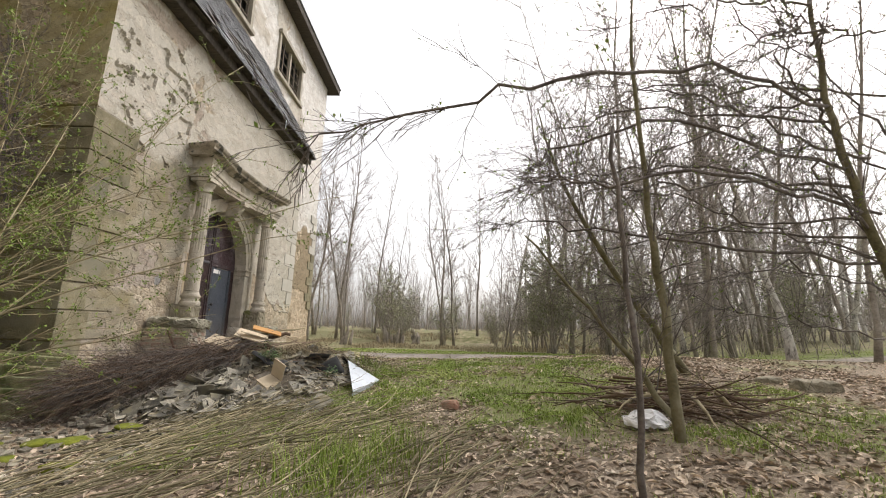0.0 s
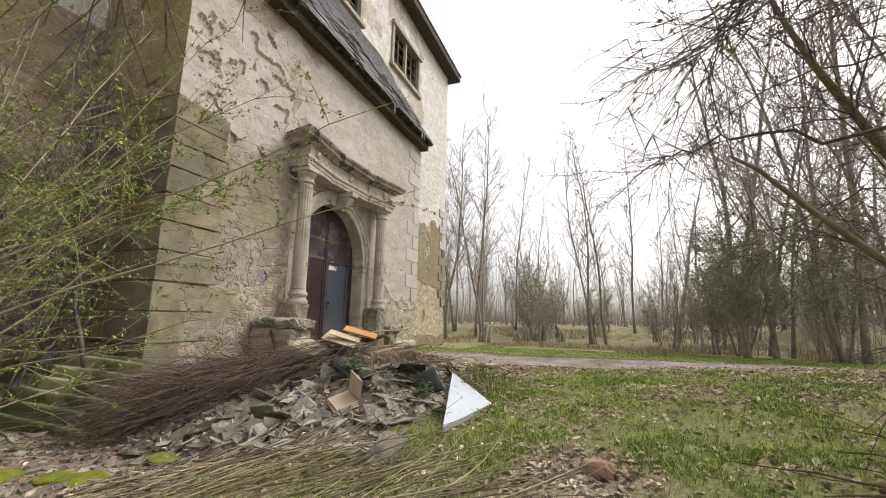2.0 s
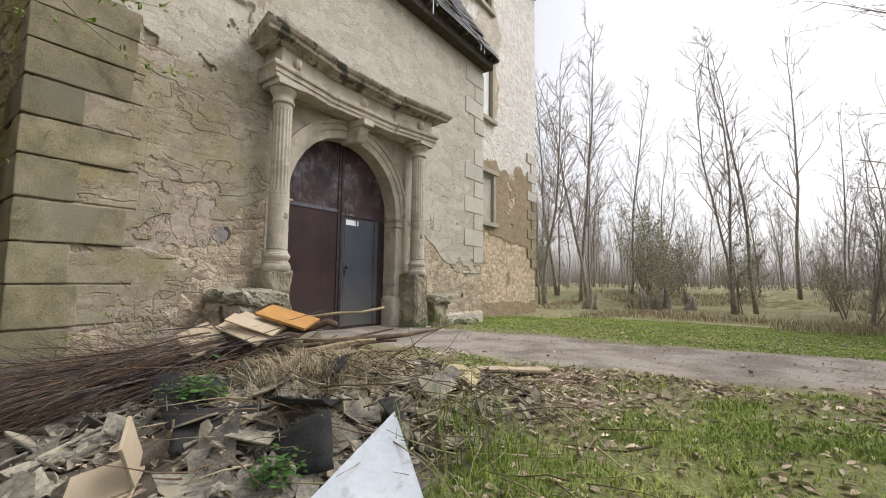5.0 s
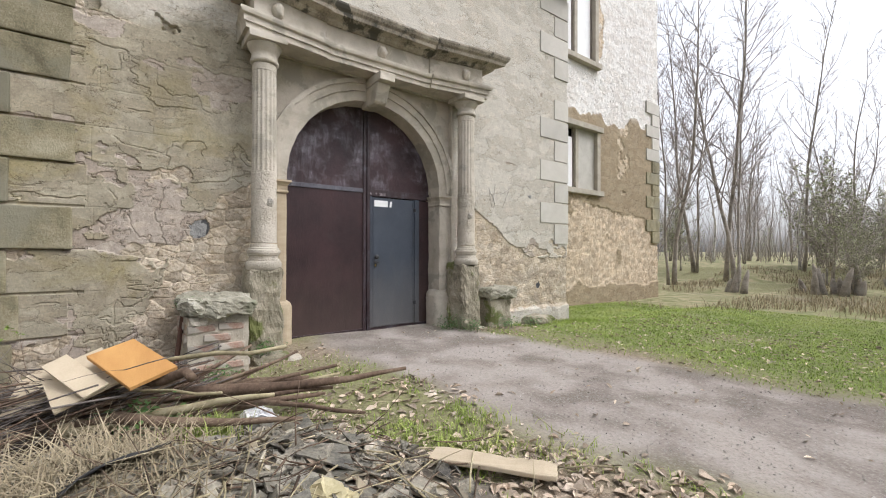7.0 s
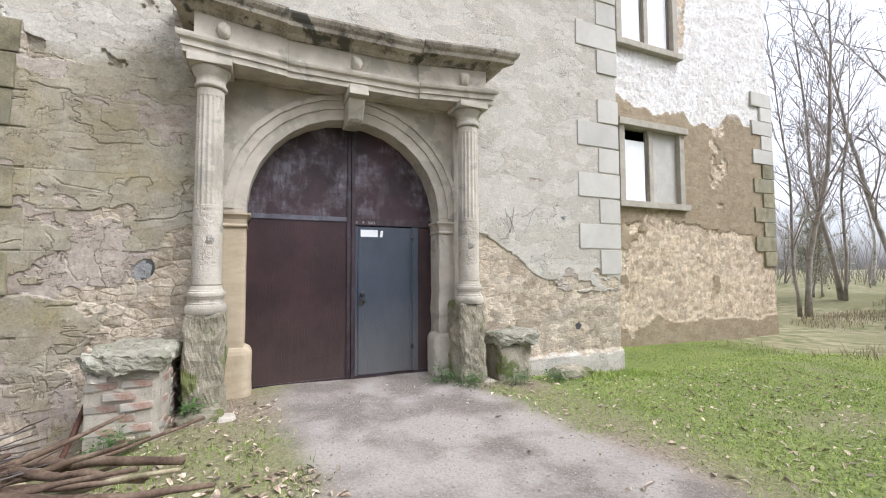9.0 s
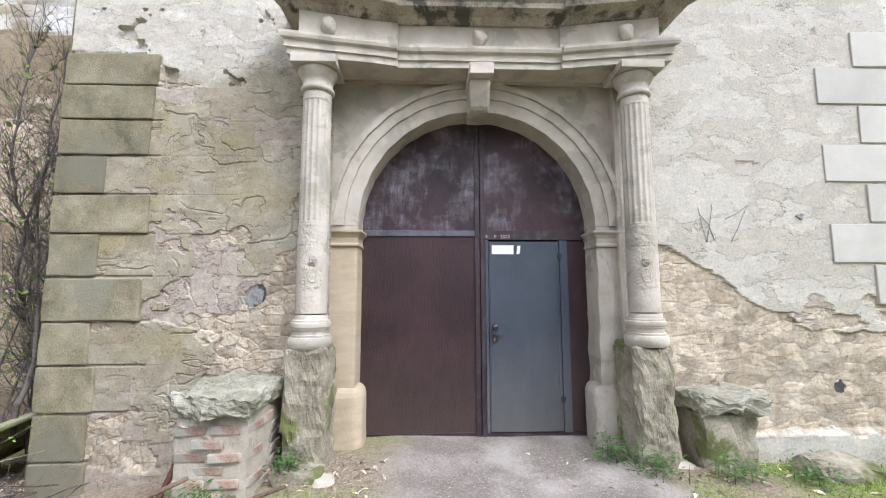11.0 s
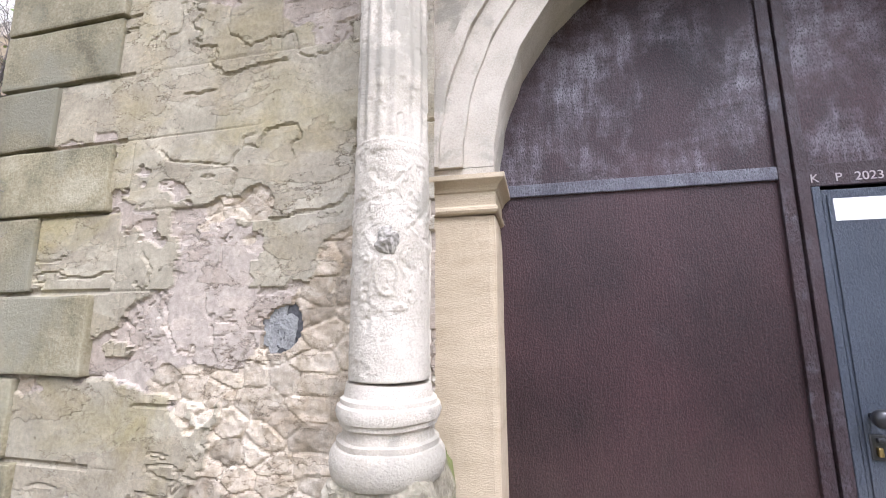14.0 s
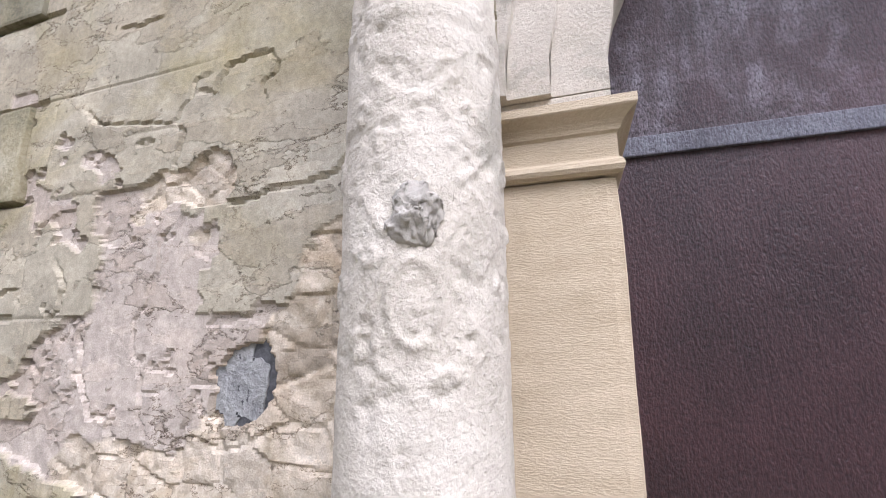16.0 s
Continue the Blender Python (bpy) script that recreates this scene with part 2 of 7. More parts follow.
ROOF_WOOD = surface("rotten_roof_timber", [(0.035, 0.03, 0.024), (0.09, 0.075, 0.06)], 4, 40, 0.9, 0.4, 0.4, stretch=(1, 6, 1))
BARK = surface("dark_twig_bark", [(0.06, 0.05, 0.045), (0.135, 0.115, 0.102), (0.20, 0.175, 0.155)], 5, 40, 0.9, 0.4, 0.5)
BARK_GREEN = surface("algae_green_bark", [(0.10, 0.09, 0.05), (0.17, 0.15, 0.085), (0.23, 0.21, 0.14)], 4, 30, 0.9, 0.4, 0.5)
# woodland bark and twigs: brown made paler to paint in distance haze
BARK_HAZED = surface("haze_paled_woodland_bark", [(0.17, 0.15, 0.125), (0.30, 0.265, 0.225), (0.40, 0.36, 0.31)], 3, 20, 0.95, 0.3, 0.3)
TWIG_HAZED = surface("haze_paled_brown_twigs", [(0.30, 0.262, 0.235), (0.44, 0.395, 0.365)], 0.6, 8, 0.95, 0.0, 0.0)
BIRCH = surface("birch_bark", [(0.10, 0.09, 0.08), (0.50, 0.47, 0.42), (0.62, 0.59, 0.54)], 6, 30, 0.8, 0.2, 0.3, stretch=(1, 1, 0.5))
STICK = surface("cut_pale_shoots", [(0.20, 0.17, 0.10), (0.33, 0.28, 0.17), (0.42, 0.37, 0.25)], 4, 40, 0.85, 0.2, 0.3, island=0.3)
BRUSH = surface("dead_brushwood", [(0.06, 0.038, 0.026), (0.13, 0.088, 0.06), (0.22, 0.165, 0.115)], 3, 40, 0.9, 0.2, 0.3, island=0.4)
BUD = surface("young_green_buds", [(0.13, 0.20, 0.035), (0.24, 0.32, 0.075)], 3, 30, 0.7, 0.0, 0.0, island=0.3)
GRASS = surface("spring_grass", [(0.145, 0.21, 0.035), (0.24, 0.325, 0.06), (0.36, 0.395, 0.12)], 0.7, 12, 0.75, 0.0, 0.0, island=0.35)
DRY_GRASS = surface("dry_straw_grass", [(0.26, 0.21, 0.13), (0.40, 0.34, 0.23)], 2, 20, 0.85, 0.0, 0.0, island=0.3)
LEAF = surface("fallen_leaves", [(0.22, 0.16, 0.11), (0.45, 0.365, 0.275), (0.66, 0.575, 0.47)], 2, 30, 0.85, 0.1, 0.1, island=0.45)
MOSS = surface("yellow_green_moss", [(0.10, 0.12, 0.015), (0.22, 0.24, 0.03)], 8, 60, 1.0, 0.6, 0.6)
HERB = surface("nettle_leaves", [(0.035, 0.085, 0.018), (0.08, 0.16, 0.035)], 4, 30, 0.6, 0.1, 0.1, island=0.35)
BOARD = surface("pale_chipboard", [(0.44, 0.36, 0.25), (0.56, 0.47, 0.34)], 3, 120, 0.8, 0.05, 0.3)
ORANGE = surface("orange_plywood", [(0.40, 0.20, 0.065), (0.52, 0.29, 0.10)], 2, 80, 0.75, 0.1, 0.2, stretch=(1, 4, 1))
ZINC = surface("dull_zinc_sheet", [(0.42, 0.46, 0.50), (0.54, 0.58, 0.62)], 4, 40, 0.5, 0.08, 0.1, metal=0.25, stain=(0.38, 0.40, 0.42), stain_scale=7, stain_at=0.6)
CORR = surface("mossy_corrugated_sheet", [(0.17, 0.18, 0.09), (0.30, 0.305, 0.17), (0.39, 0.385, 0.25)], 2, 40, 0.85, 0.3, 0.3, stain=(0.10, 0.12, 0.05))
BAG = surface("white_plastic_bag", [(0.78, 0.78, 0.79), (0.86, 0.86, 0.86)], 9, 40, 0.4, 0.3, 0.1)
REDSTONE = surface("red_capped_stone", [(0.33, 0.28, 0.22), (0.42, 0.20, 0.13)], 3, 40, 0.9, 0.4, 0.4)
RUST = surface("rusty_iron_pipe", [(0.07, 0.035, 0.025), (0.16, 0.08, 0.055)], 8, 60, 0.8, 0.2, 0.3)
FRAME_WOOD = surface("weathered_window_wood", [(0.14, 0.115, 0.09), (0.26, 0.22, 0.18)], 4, 40, 0.85, 0.2, 0.3, stretch=(1, 1, 0.4))
FRAME_STONE = surface("window_surround_stone", [(0.30, 0.27, 0.22), (0.42, 0.38, 0.31)], 4, 40, 0.9, 0.3, 0.3)
# near-black colour that paints the shade of unlit rooms
ROOM_SHADE = surface("painted_room_shade", [(0.02, 0.019, 0.017), (0.05, 0.046, 0.04)], 2, 20, 0.95, 0.0, 0.0)
BLANK = surface("boarded_window_sheet", [(0.38, 0.36, 0.31), (0.48, 0.46, 0.41)], 3, 40, 0.8, 0.05, 0.1)
# bitumen of the patch rim; also paints the shade of a wall hole
BITUMEN_AND_HOLE = surface("black_bitumen_and_hole_shade", [(0.025, 0.025, 0.027), (0.11, 0.11, 0.112)], 12, 60, 0.8, 0.3, 0.5)
GREYPATCH = surface("grey_cement_patch", [(0.19, 0.19, 0.185), (0.36, 0.355, 0.335)], 14, 60, 0.9, 1.0, 1.0, stain=(0.04, 0.04, 0.042), stain_scale=30, stain_at=0.60, stain_soft=0.02)
FELT = surface("black_roofing_felt", [(0.018, 0.018, 0.019), (0.045, 0.045, 0.045)], 6, 60, 0.9, 0.3, 0.4)



def steel_paint(name, dark, light, scuff, at=0.60, dust=None, wear=1.0, rough=0.45, scuff_scale=1.0):
    """Brushed paint on sheet steel: drips, pimples, upright and level scrapes, and dust splashed up from the foot."""
    m = bpy.data.materials.new(name)
    m.use_nodes = True
    n, l = m.node_tree.nodes, m.node_tree.links
    b = n["Principled BSDF"]
    b.inputs["Roughness"].default_value, b.inputs["Specular IOR Level"].default_value = rough, 0.4
    co = n.new("ShaderNodeTexCoord")

    def nz(s, stretch, detail=6, dist=0.2):
        mp = n.new("ShaderNodeMapping")
        mp.inputs["Scale"].default_value = stretch
        l.new(co.outputs["Object"], mp.inputs["Vector"])
        t = n.new("ShaderNodeTexNoise")
        t.inputs["Scale"].default_value, t.inputs["Detail"].default_value, t.inputs["Distortion"].default_value = s, detail, dist
        t.inputs["Roughness"].default_value = 0.65
        l.new(mp.outputs[0], t.inputs["Vector"])
        return t.outputs["Fac"]

    def span(src, a, c):
        r = n.new("ShaderNodeMapRange")
        r.inputs["From Min"].default_value, r.inputs["From Max"].default_value = a, c
        l.new(src, r.inputs["Value"])
        return r.outputs[0]

    def calc(op, a, c):
        x = n.new("ShaderNodeMath")
        x.operation = op
        for k, q in enumerate((a, c)):
            if isinstance(q, float):
                x.inputs[k].default_value = q
            else:
                l.new(q, x.inputs[k])
        return x.outputs[0]

    def mix(f, a, c):
        x = n.new("ShaderNodeMix")
        x.data_type = "RGBA"
        l.new(f, x.inputs[0])
        for k, q in ((6, a), (7, c)):
            if isinstance(q, tuple):
                x.inputs[k].default_value = (*q, 1)
            else:
                l.new(q, x.inputs[k])
        return x.outputs[2]

    cloud, pimple = nz(2.3, (1, 1, 0.8), 8), nz(150, (1, 1, 0.55), 3, 0)
    col = mix(span(calc("ADD", calc("MULTIPLY", cloud, 0.45), calc("MULTIPLY", pimple, 0.55)), 0.38, 0.62), dark, light)
    up, level, patchy = nz(11, (1, 2.2, 0.45), 10, 0.3), nz(6, (1, 0.5, 1.8), 10, 0.4), nz(2.6 * scuff_scale, (1, 1, 0.9), 8, 0.2)
    streak = calc("ADD", calc("MULTIPLY", span(up, 0.40, 0.66), 0.6), calc("MULTIPLY", span(level, 0.42, 0.64), 0.5))
    scrape = calc("MULTIPLY", streak, span(patchy, at - 0.06, at + 0.10))
    scrape = calc("MULTIPLY", scrape, calc("MULTIPLY", span(pimple, 0.36, 0.52), wear))
    col = mix(scrape, col, scuff)
    if dust:
        sep = n.new("ShaderNodeSeparateXYZ")
        l.new(co.outputs["Object"], sep.inputs[0])
        spl = calc("MULTIPLY", span(calc("ADD", sep.outputs["Z"], calc("MULTIPLY", nz(5, (1, 2, 0.6), 8), 0.9)), 2.5, 1.35), 0.6)
        col = mix(spl, col, dust)
    l.new(col, b.inputs["Base Color"])
    last = None
    for src, k, d in ((nz(70, (1, 1, 0.22), 3, 0), 0.7, 0.006), (pimple, 1.0, 0.005), (scrape, 0.15, 0.002)):
        bp = n.new("ShaderNodeBump")
        bp.inputs["Strength"].default_value, bp.inputs["Distance"].default_value = k, d
        l.new(src, bp.inputs["Height"])
        if last:
            l.new(last, bp.inputs["Normal"])
        last = bp.outputs[0]
    l.new(last, b.inputs["Normal"])
    return m


STEEL_BROWN = steel_paint("brown_painted_steel", (0.008, 0.0035, 0.004), (0.058, 0.026, 0.028), (0.10, 0.085, 0.09), 0.66, (0.085, 0.06, 0.05), 0.5)
STEEL_UPPER = steel_paint("scuffed_brown_steel", (0.008, 0.004, 0.005), (0.064, 0.032, 0.036), (0.27, 0.25, 0.28), 0.515, None, 1.0)
STEEL_GREY = steel_paint("slate_grey_painted_steel", (0.037, 0.045, 0.060), (0.068, 0.080, 0.102), (0.10, 0.105, 0.115), 0.66, (0.16, 0.148, 0.132), 0.5, 0.4)
STEEL_WORN = steel_paint("worn_grey_brown_steel", (0.050, 0.045, 0.055), (0.11, 0.108, 0.128), (0.19, 0.19, 0.215), 0.44, None, 0.9, 0.45, 3.0)
STEEL_POST = steel_paint("worn_brown_steel", (0.018, 0.009, 0.010), (0.056, 0.034, 0.037), (0.11, 0.11, 0.125), 0.52, None, 0.9, 0.45, 3.0)


def wall_paint(name, plaster_a, plaster_b, bare_a, bare_b, split=None, low=None, moss=(0.25, 0.24, 0.11), moss_at=0.52, under=(0.5, 0.42, 0.34), crown=True):
    """Plaster with stains and moss; where the attribute bare is 1 the rubble shows. split: (y0, y1) over which plaster_a gives way to plaster_b."""
    m = bpy.data.materials.new(name)
    m.use_nodes = True
    n, l = m.node_tree.nodes, m.node_tree.links
    b = n["Principled BSDF"]
    b.inputs["Roughness"].default_value, b.inputs["Specular IOR Level"].default_value = 0.93, 0.2
    co = n.new("ShaderNodeTexCoord")
    sep = n.new("ShaderNodeSeparateXYZ")
    l.new(co.outputs["Object"], sep.inputs[0])

    flat = n.new("ShaderNodeMapping")
    flat.inputs["Scale"].default_value = (1, 1, 2.3)
    l.new(co.outputs["Object"], flat.inputs["Vector"])

    def nz(s, detail=6, dist=0.5, wide=False):
        t = n.new("ShaderNodeTexNoise")
        t.inputs["Scale"].default_value, t.inputs["Detail"].default_value, t.inputs["Distortion"].default_value = s, detail, dist
        t.inputs["Roughness"].default_value = 0.6
        l.new(flat.outputs[0] if wide else co.outputs["Object"], t.inputs["Vector"])
        return t.outputs["Fac"]

    def ramp(src, a, bb, ca, cb):
        r = n.new("ShaderNodeValToRGB")
        r.color_ramp.elements[0].position, r.color_ramp.elements[0].color = a, (*ca, 1)
        r.color_ramp.elements[1].position, r.color_ramp.elements[1].color = bb, (*cb, 1)
        l.new(src, r.inputs[0])
        return r.outputs[0]

    def mix(f, a, bb, mode="MIX"):
        x = n.new("ShaderNodeMix")
        x.data_type, x.blend_type = "RGBA", mode
        if isinstance(f, float):
            x.inputs[0].default_value = f
        else:
            l.new(f, x.inputs[0])
        for k, c in ((6, a), (7, bb)):
            if isinstance(c, tuple):
                x.inputs[k].default_value = (*c, 1)
            else:
                l.new(c, x.inputs[k])
        return x.outputs[2]

    big, mid, fine = nz(0.9), nz(4.5, 8, 1.0), nz(45, 5, 0)
    dark = tuple(c * 0.72 for c in plaster_a)
    pa = mix(ramp(mid, 0.35, 0.65, (0, 0, 0), (1, 1, 1)), dark, plaster_a)
    pb = mix(ramp(mid, 0.35, 0.65, (0, 0, 0), (1, 1, 1)), tuple(c * 0.87 for c in plaster_b), plaster_b)
    if split:
        mr = n.new("ShaderNodeMapRange")
        mr.inputs["From Min"].default_value, mr.inputs["From Max"].default_value = split
        wob = n.new("ShaderNodeMath")
        wob.operation = "MULTIPLY_ADD"
        l.new(big, wob.inputs[0])
        wob.inputs[1].default_value = 2.0
        l.new(sep.outputs["Y"], wob.inputs[2])
        l.new(wob.outputs[0], mr.inputs["Value"])
        top = n.new("ShaderNodeMapRange")
        top.inputs["From Min"].default_value, top.inputs["From Max"].default_value = 5.02, 5.20
        wob3 = n.new("ShaderNodeMath")
        wob3.operation = "ADD"
        l.new(big, wob3.inputs[0])
        l.new(sep.outputs["Z"], wob3.inputs[1])
        l.new(wob3.outputs[0], top.inputs["Value"])
        both = n.new("ShaderNodeMath")
        both.operation = "MAXIMUM"
        l.new(mr.outputs[0], both.inputs[0])
        l.new(top.outputs[0], both.inputs[1])
        mr = both if crown else mr
        plaster = mix(mr.outputs[0], pa, pb)
        mossy = ramp(nz(1.3, 8, 0.6), moss_at, moss_at + 0.16, (0, 0, 0), (1, 1, 1))
        inv = n.new("ShaderNodeMath")
        inv.operation = "SUBTRACT"
        inv.inputs[0].default_value = 0.85
        l.new(mr.outputs[0], inv.inputs[1])
        mul = n.new("ShaderNodeMath")
        mul.operation, mul.use_clamp = "MULTIPLY", True
        l.new(mossy, mul.inputs[0])
        l.new(inv.outputs[0], mul.inputs[1])
        plaster = mix(mul.outputs[0], plaster, moss)
    else:
        plaster = mix(ramp(big, 0.4, 0.6, (0, 0, 0), (1, 1, 1)), pa, pb)
        plaster = mix(ramp(nz(1.3, 8, 0.6), moss_at, moss_at + 0.16, (0, 0, 0), (0.7, 0.7, 0.7)), plaster, moss)
    if low:
        lr = n.new("ShaderNodeMapRange")
        lr.inputs["From Min"].default_value, lr.inputs["From Max"].default_value = low[0]
        wob2 = n.new("ShaderNodeMath")
        wob2.operation = "MULTIPLY_ADD"
        l.new(nz(1.6, 8, 0.6), wob2.inputs[0])
        wob2.inputs[1].default_value = -low[2]
        l.new(sep.outputs["Z"], wob2.inputs[2])
        l.new(wob2.outputs[0], lr.inputs["Value"])
        plaster = mix(lr.outputs[0], mix(ramp(mid, 0.35, 0.65, (0, 0, 0), (1, 1, 1)), tuple(c * 0.8 for c in low[1]), low[1]), plaster)
    at = n.new("ShaderNodeAttribute")
    at.attribute_name = "bare"
    rubble = mix(ramp(nz(7, 8, 1.5), 0.35, 0.65, (0, 0, 0), (1, 1, 1)), bare_a, bare_b)
    asep = n.new("ShaderNodeSeparateColor")
    l.new(at.outputs["Color"], asep.inputs[0])
    stone = n.new("ShaderNodeHueSaturation")
    l.new(rubble, stone.inputs["Color"])
    vr = n.new("ShaderNodeMapRange")
    vr.inputs["To Min"].default_value, vr.inputs["To Max"].default_value = 0.75, 1.25
    l.new(asep.outputs[1], vr.inputs["Value"])
    l.new(vr.outputs[0], stone.inputs["Value"])
    plaster = mix(asep.outputs[2], plaster, mix(ramp(nz(9, 8, 1.2), 0.35, 0.65, (0, 0, 0), (1, 1, 1)), tuple(c * 0.78 for c in under), under))
    col = mix(asep.outputs[0], plaster, stone.outputs[0])
    flow = nz(1.9, 14, 0.1, True)
    flow2 = nz(1.3, 14, 0.15, True)

    def hairline(src, at_, wide):
        x = n.new("ShaderNodeMath")
        x.operation = "COMPARE"
        l.new(src, x.inputs[0])
        x.inputs[1].default_value, x.inputs[2].default_value = at_, wide
        return x.outputs[0]

    chip1 = ramp(flow, 0.505, 0.512, (0, 0, 0), (1, 1, 1))
    chip2 = ramp(nz(5.2, 14, 0.2, True), 0.555, 0.565, (0, 0, 0), (1, 1, 1))
    pit = ramp(nz(26, 8, 0.3), 0.315, 0.335, (0, 0, 0), (1, 1, 1))
    col = mix(chip1, col, mix(1.0, col, (0.90, 0.88, 0.86), "MULTIPLY"))
    col = mix(chip2, col, mix(1.0, col, (1.09, 1.075, 1.06), "MULTIPLY"))
    gone = ramp(nz(1.1, 4, 0), 0.44, 0.56, (0, 0, 0), (1, 1, 1))
    for src, at_, wide in ((flow, 0.503, 0.0028), (flow2, 0.47, 0.0018), (flow2, 0.56, 0.0018)):
        line = n.new("ShaderNodeMath")
        line.operation = "MULTIPLY"
        l.new(hairline(src, at_, wide), line.inputs[0])
        l.new(gone, line.inputs[1])
        col = mix(line.outputs[0], col, mix(1.0, col, (0.42, 0.38, 0.34), "MULTIPLY"))
    col = mix(pit, mix(1.0, col, (0.72, 0.69, 0.66), "MULTIPLY"), col)
    speck = ramp(fine, 0.38, 0.62, (0.90, 0.895, 0.89), (1.08, 1.08, 1.08))
    col = mix(1.0, col, speck, "MULTIPLY")
    sand = nz(210, 3, 0)
    col = mix(1.0, col, ramp(sand, 0.36, 0.64, (0.88, 0.875, 0.87), (1.10, 1.10, 1.10)), "MULTIPLY")
    l.new(col, b.inputs["Base Color"])
    last = None
    for src, s, d in ((mid, 0.14, 0.02), (chip1, 0.7, 0.010), (chip2, 0.45, 0.004), (pit, 1.0, 0.008), (fine, 0.32, 0.008), (sand, 0.6, 0.003)):
        bp = n.new("ShaderNodeBump")
        bp.inputs["Strength"].default_value, bp.inputs["Distance"].default_value = s, d
        l.new(src, bp.inputs["Height"])
        if last:
            l.new(last, bp.inputs["Normal"])
        last = bp.outputs[0]
    l.new(last, b.inputs["Normal"])
    return m


WALL_FRONT = wall_paint("stained_scored_plaster", (0.385, 0.345, 0.257), (0.535, 0.505, 0.435), (0.36, 0.30, 0.215), (0.53, 0.465, 0.37), split=(8.6, 11.2), moss=(0.28, 0.24, 0.125), under=(0.43, 0.372, 0.31), moss_at=0.50)
WALL_SIDE = wall_paint("olive_mossy_plaster", (0.36, 0.32, 0.19), (0.5, 0.47, 0.4), (0.26, 0.22, 0.15), (0.44, 0.38, 0.28), split=(50, 60), moss=(0.25, 0.215, 0.08), moss_at=0.47, crown=False)
WALL_MAIN = wall_paint("pale_crumbling_plaster", (0.55, 0.51, 0.44), (0.57, 0.53, 0.46), (0.42, 0.335, 0.235), (0.58, 0.49, 0.37), low=((6.0, 6.3), (0.34, 0.275, 0.185), 0.9), moss_at=0.7, under=(0.76, 0.74, 0.70))


def ground_paint():
    """Soil, grass, leaf litter and the bare path, by noise and by place."""
    m = bpy.data.materials.new("forest_ground")
    m.use_nodes = True
    n, l = m.node_tree.nodes, m.node_tree.links
    b = n["Principled BSDF"]
    b.inputs["Roughness"].default_value, b.inputs["Specular IOR Level"].default_value = 0.95, 0.15
    co = n.new("ShaderNodeTexCoord")

    def nz(s, detail=6, dist=0.3):
        t = n.new("ShaderNodeTexNoise")
        t.inputs["Scale"].default_value, t.inputs["Detail"].default_value, t.inputs["Distortion"].default_value = s, detail, dist
        l.new(co.outputs["Object"], t.inputs["Vector"])
        return t.outputs["Fac"]

    def ramp(src, a, bb, ca, cb):
        r = n.new("ShaderNodeValToRGB")
        r.color_ramp.elements[0].position, r.color_ramp.elements[0].color = a, (*ca, 1)
        r.color_ramp.elements[1].position, r.color_ramp.elements[1].color = bb, (*cb, 1)
        l.new(src, r.inputs[0])
        return r.outputs[0]

    def mix(f, a, bb):
        x = n.new("ShaderNodeMix")
        x.data_type = "RGBA"
        l.new(f, x.inputs[0])
        l.new(a, x.inputs[6])
        l.new(bb, x.inputs[7])
        return x.outputs[2]

    at = n.new("ShaderNodeAttribute")
    at.attribute_name = "cover"
    sep = n.new("ShaderNodeSeparateColor")
    l.new(at.outputs["Color"], sep.inputs[0])
    leaves = mix(nz(60, 3, 1.5), ramp(nz(22, 6, 1), 0.38, 0.62, (0.12, 0.09, 0.065), (0.32, 0.255, 0.19)), ramp(nz(35, 4, 2), 0.4, 0.6, (0.12, 0.09, 0.065), (0.42, 0.345, 0.26)))
    grass = ramp(nz(30, 5), 0.35, 0.65, (0.105, 0.115, 0.042), (0.24, 0.275, 0.095))
    dirt = mix(ramp(nz(90, 4, 0), 0.42, 0.62, (0, 0, 0), (0.6, 0.6, 0.6)), ramp(nz(1.6, 9, 0.2), 0.42, 0.6, (0.17, 0.143, 0.12), (0.36, 0.318, 0.28)), ramp(nz(40, 6, 0.3), 0.35, 0.65, (0.15, 0.125, 0.105), (0.42, 0.385, 0.345)))
    straw = ramp(nz(2.6, 12), 0.35, 0.65, (0.135, 0.15, 0.06), (0.34, 0.29, 0.185))
    col = mix(sep.outputs[0], leaves, grass)
    col = mix(sep.outputs[2], col, straw)
    col = mix(sep.outputs[1], col, dirt)
    l.new(col, b.inputs["Base Color"])
    bp = n.new("ShaderNodeBump")
    bp.inputs["Strength"].default_value, bp.inputs["Distance"].default_value = 0.6, 0.012
    l.new(nz(45, 6, 0.6), bp.inputs["Height"])
    l.new(bp.outputs[0], b.inputs["Normal"])
    return m


GROUND = ground_paint()

# ---- the ground ----
YS = [-30, 0, 3, 5, 7, 9, 12, 15, 20, 26, 31, 34, 40, 400]
ZS = [0.2, 0.42, 0.60, 0.68, 0.83, 0.93, 0.90, 0.72, 0.58, 0.55, 0.62, 1.25, 1.45, 1.45]


def ground_z(x, y):
    x, y = np.asarray(x, float), np.asarray(y, float)
    z = np.interp(y, YS, ZS)
    z = z + 0.06 * np.clip(x, 0, 4) * (1 - step(7, 14, y))
    z = z - 0.20 * step(-1.8, -3.4, x) * (1 - step(6.2, 8.2, y)) - 0.12 * step(-4.5, -5.6, x) * step(10.8, 13, y)
    far = step(16, 30, np.hypot(x, y - 8))
    z = z + far * 0.55 * (fbm(x / 7, y / 7, 3) - 0.5) + 0.5 * step(24, 28, y) * (fbm(x / 1.9, y / 1.9, 6) - 0.5) + 0.05 * (fbm(x / 1.1, y / 1.1, 5) - 0.5)
    z = z + 0.9 * step(8, 30, x) * step(6, 16, y)
    return z


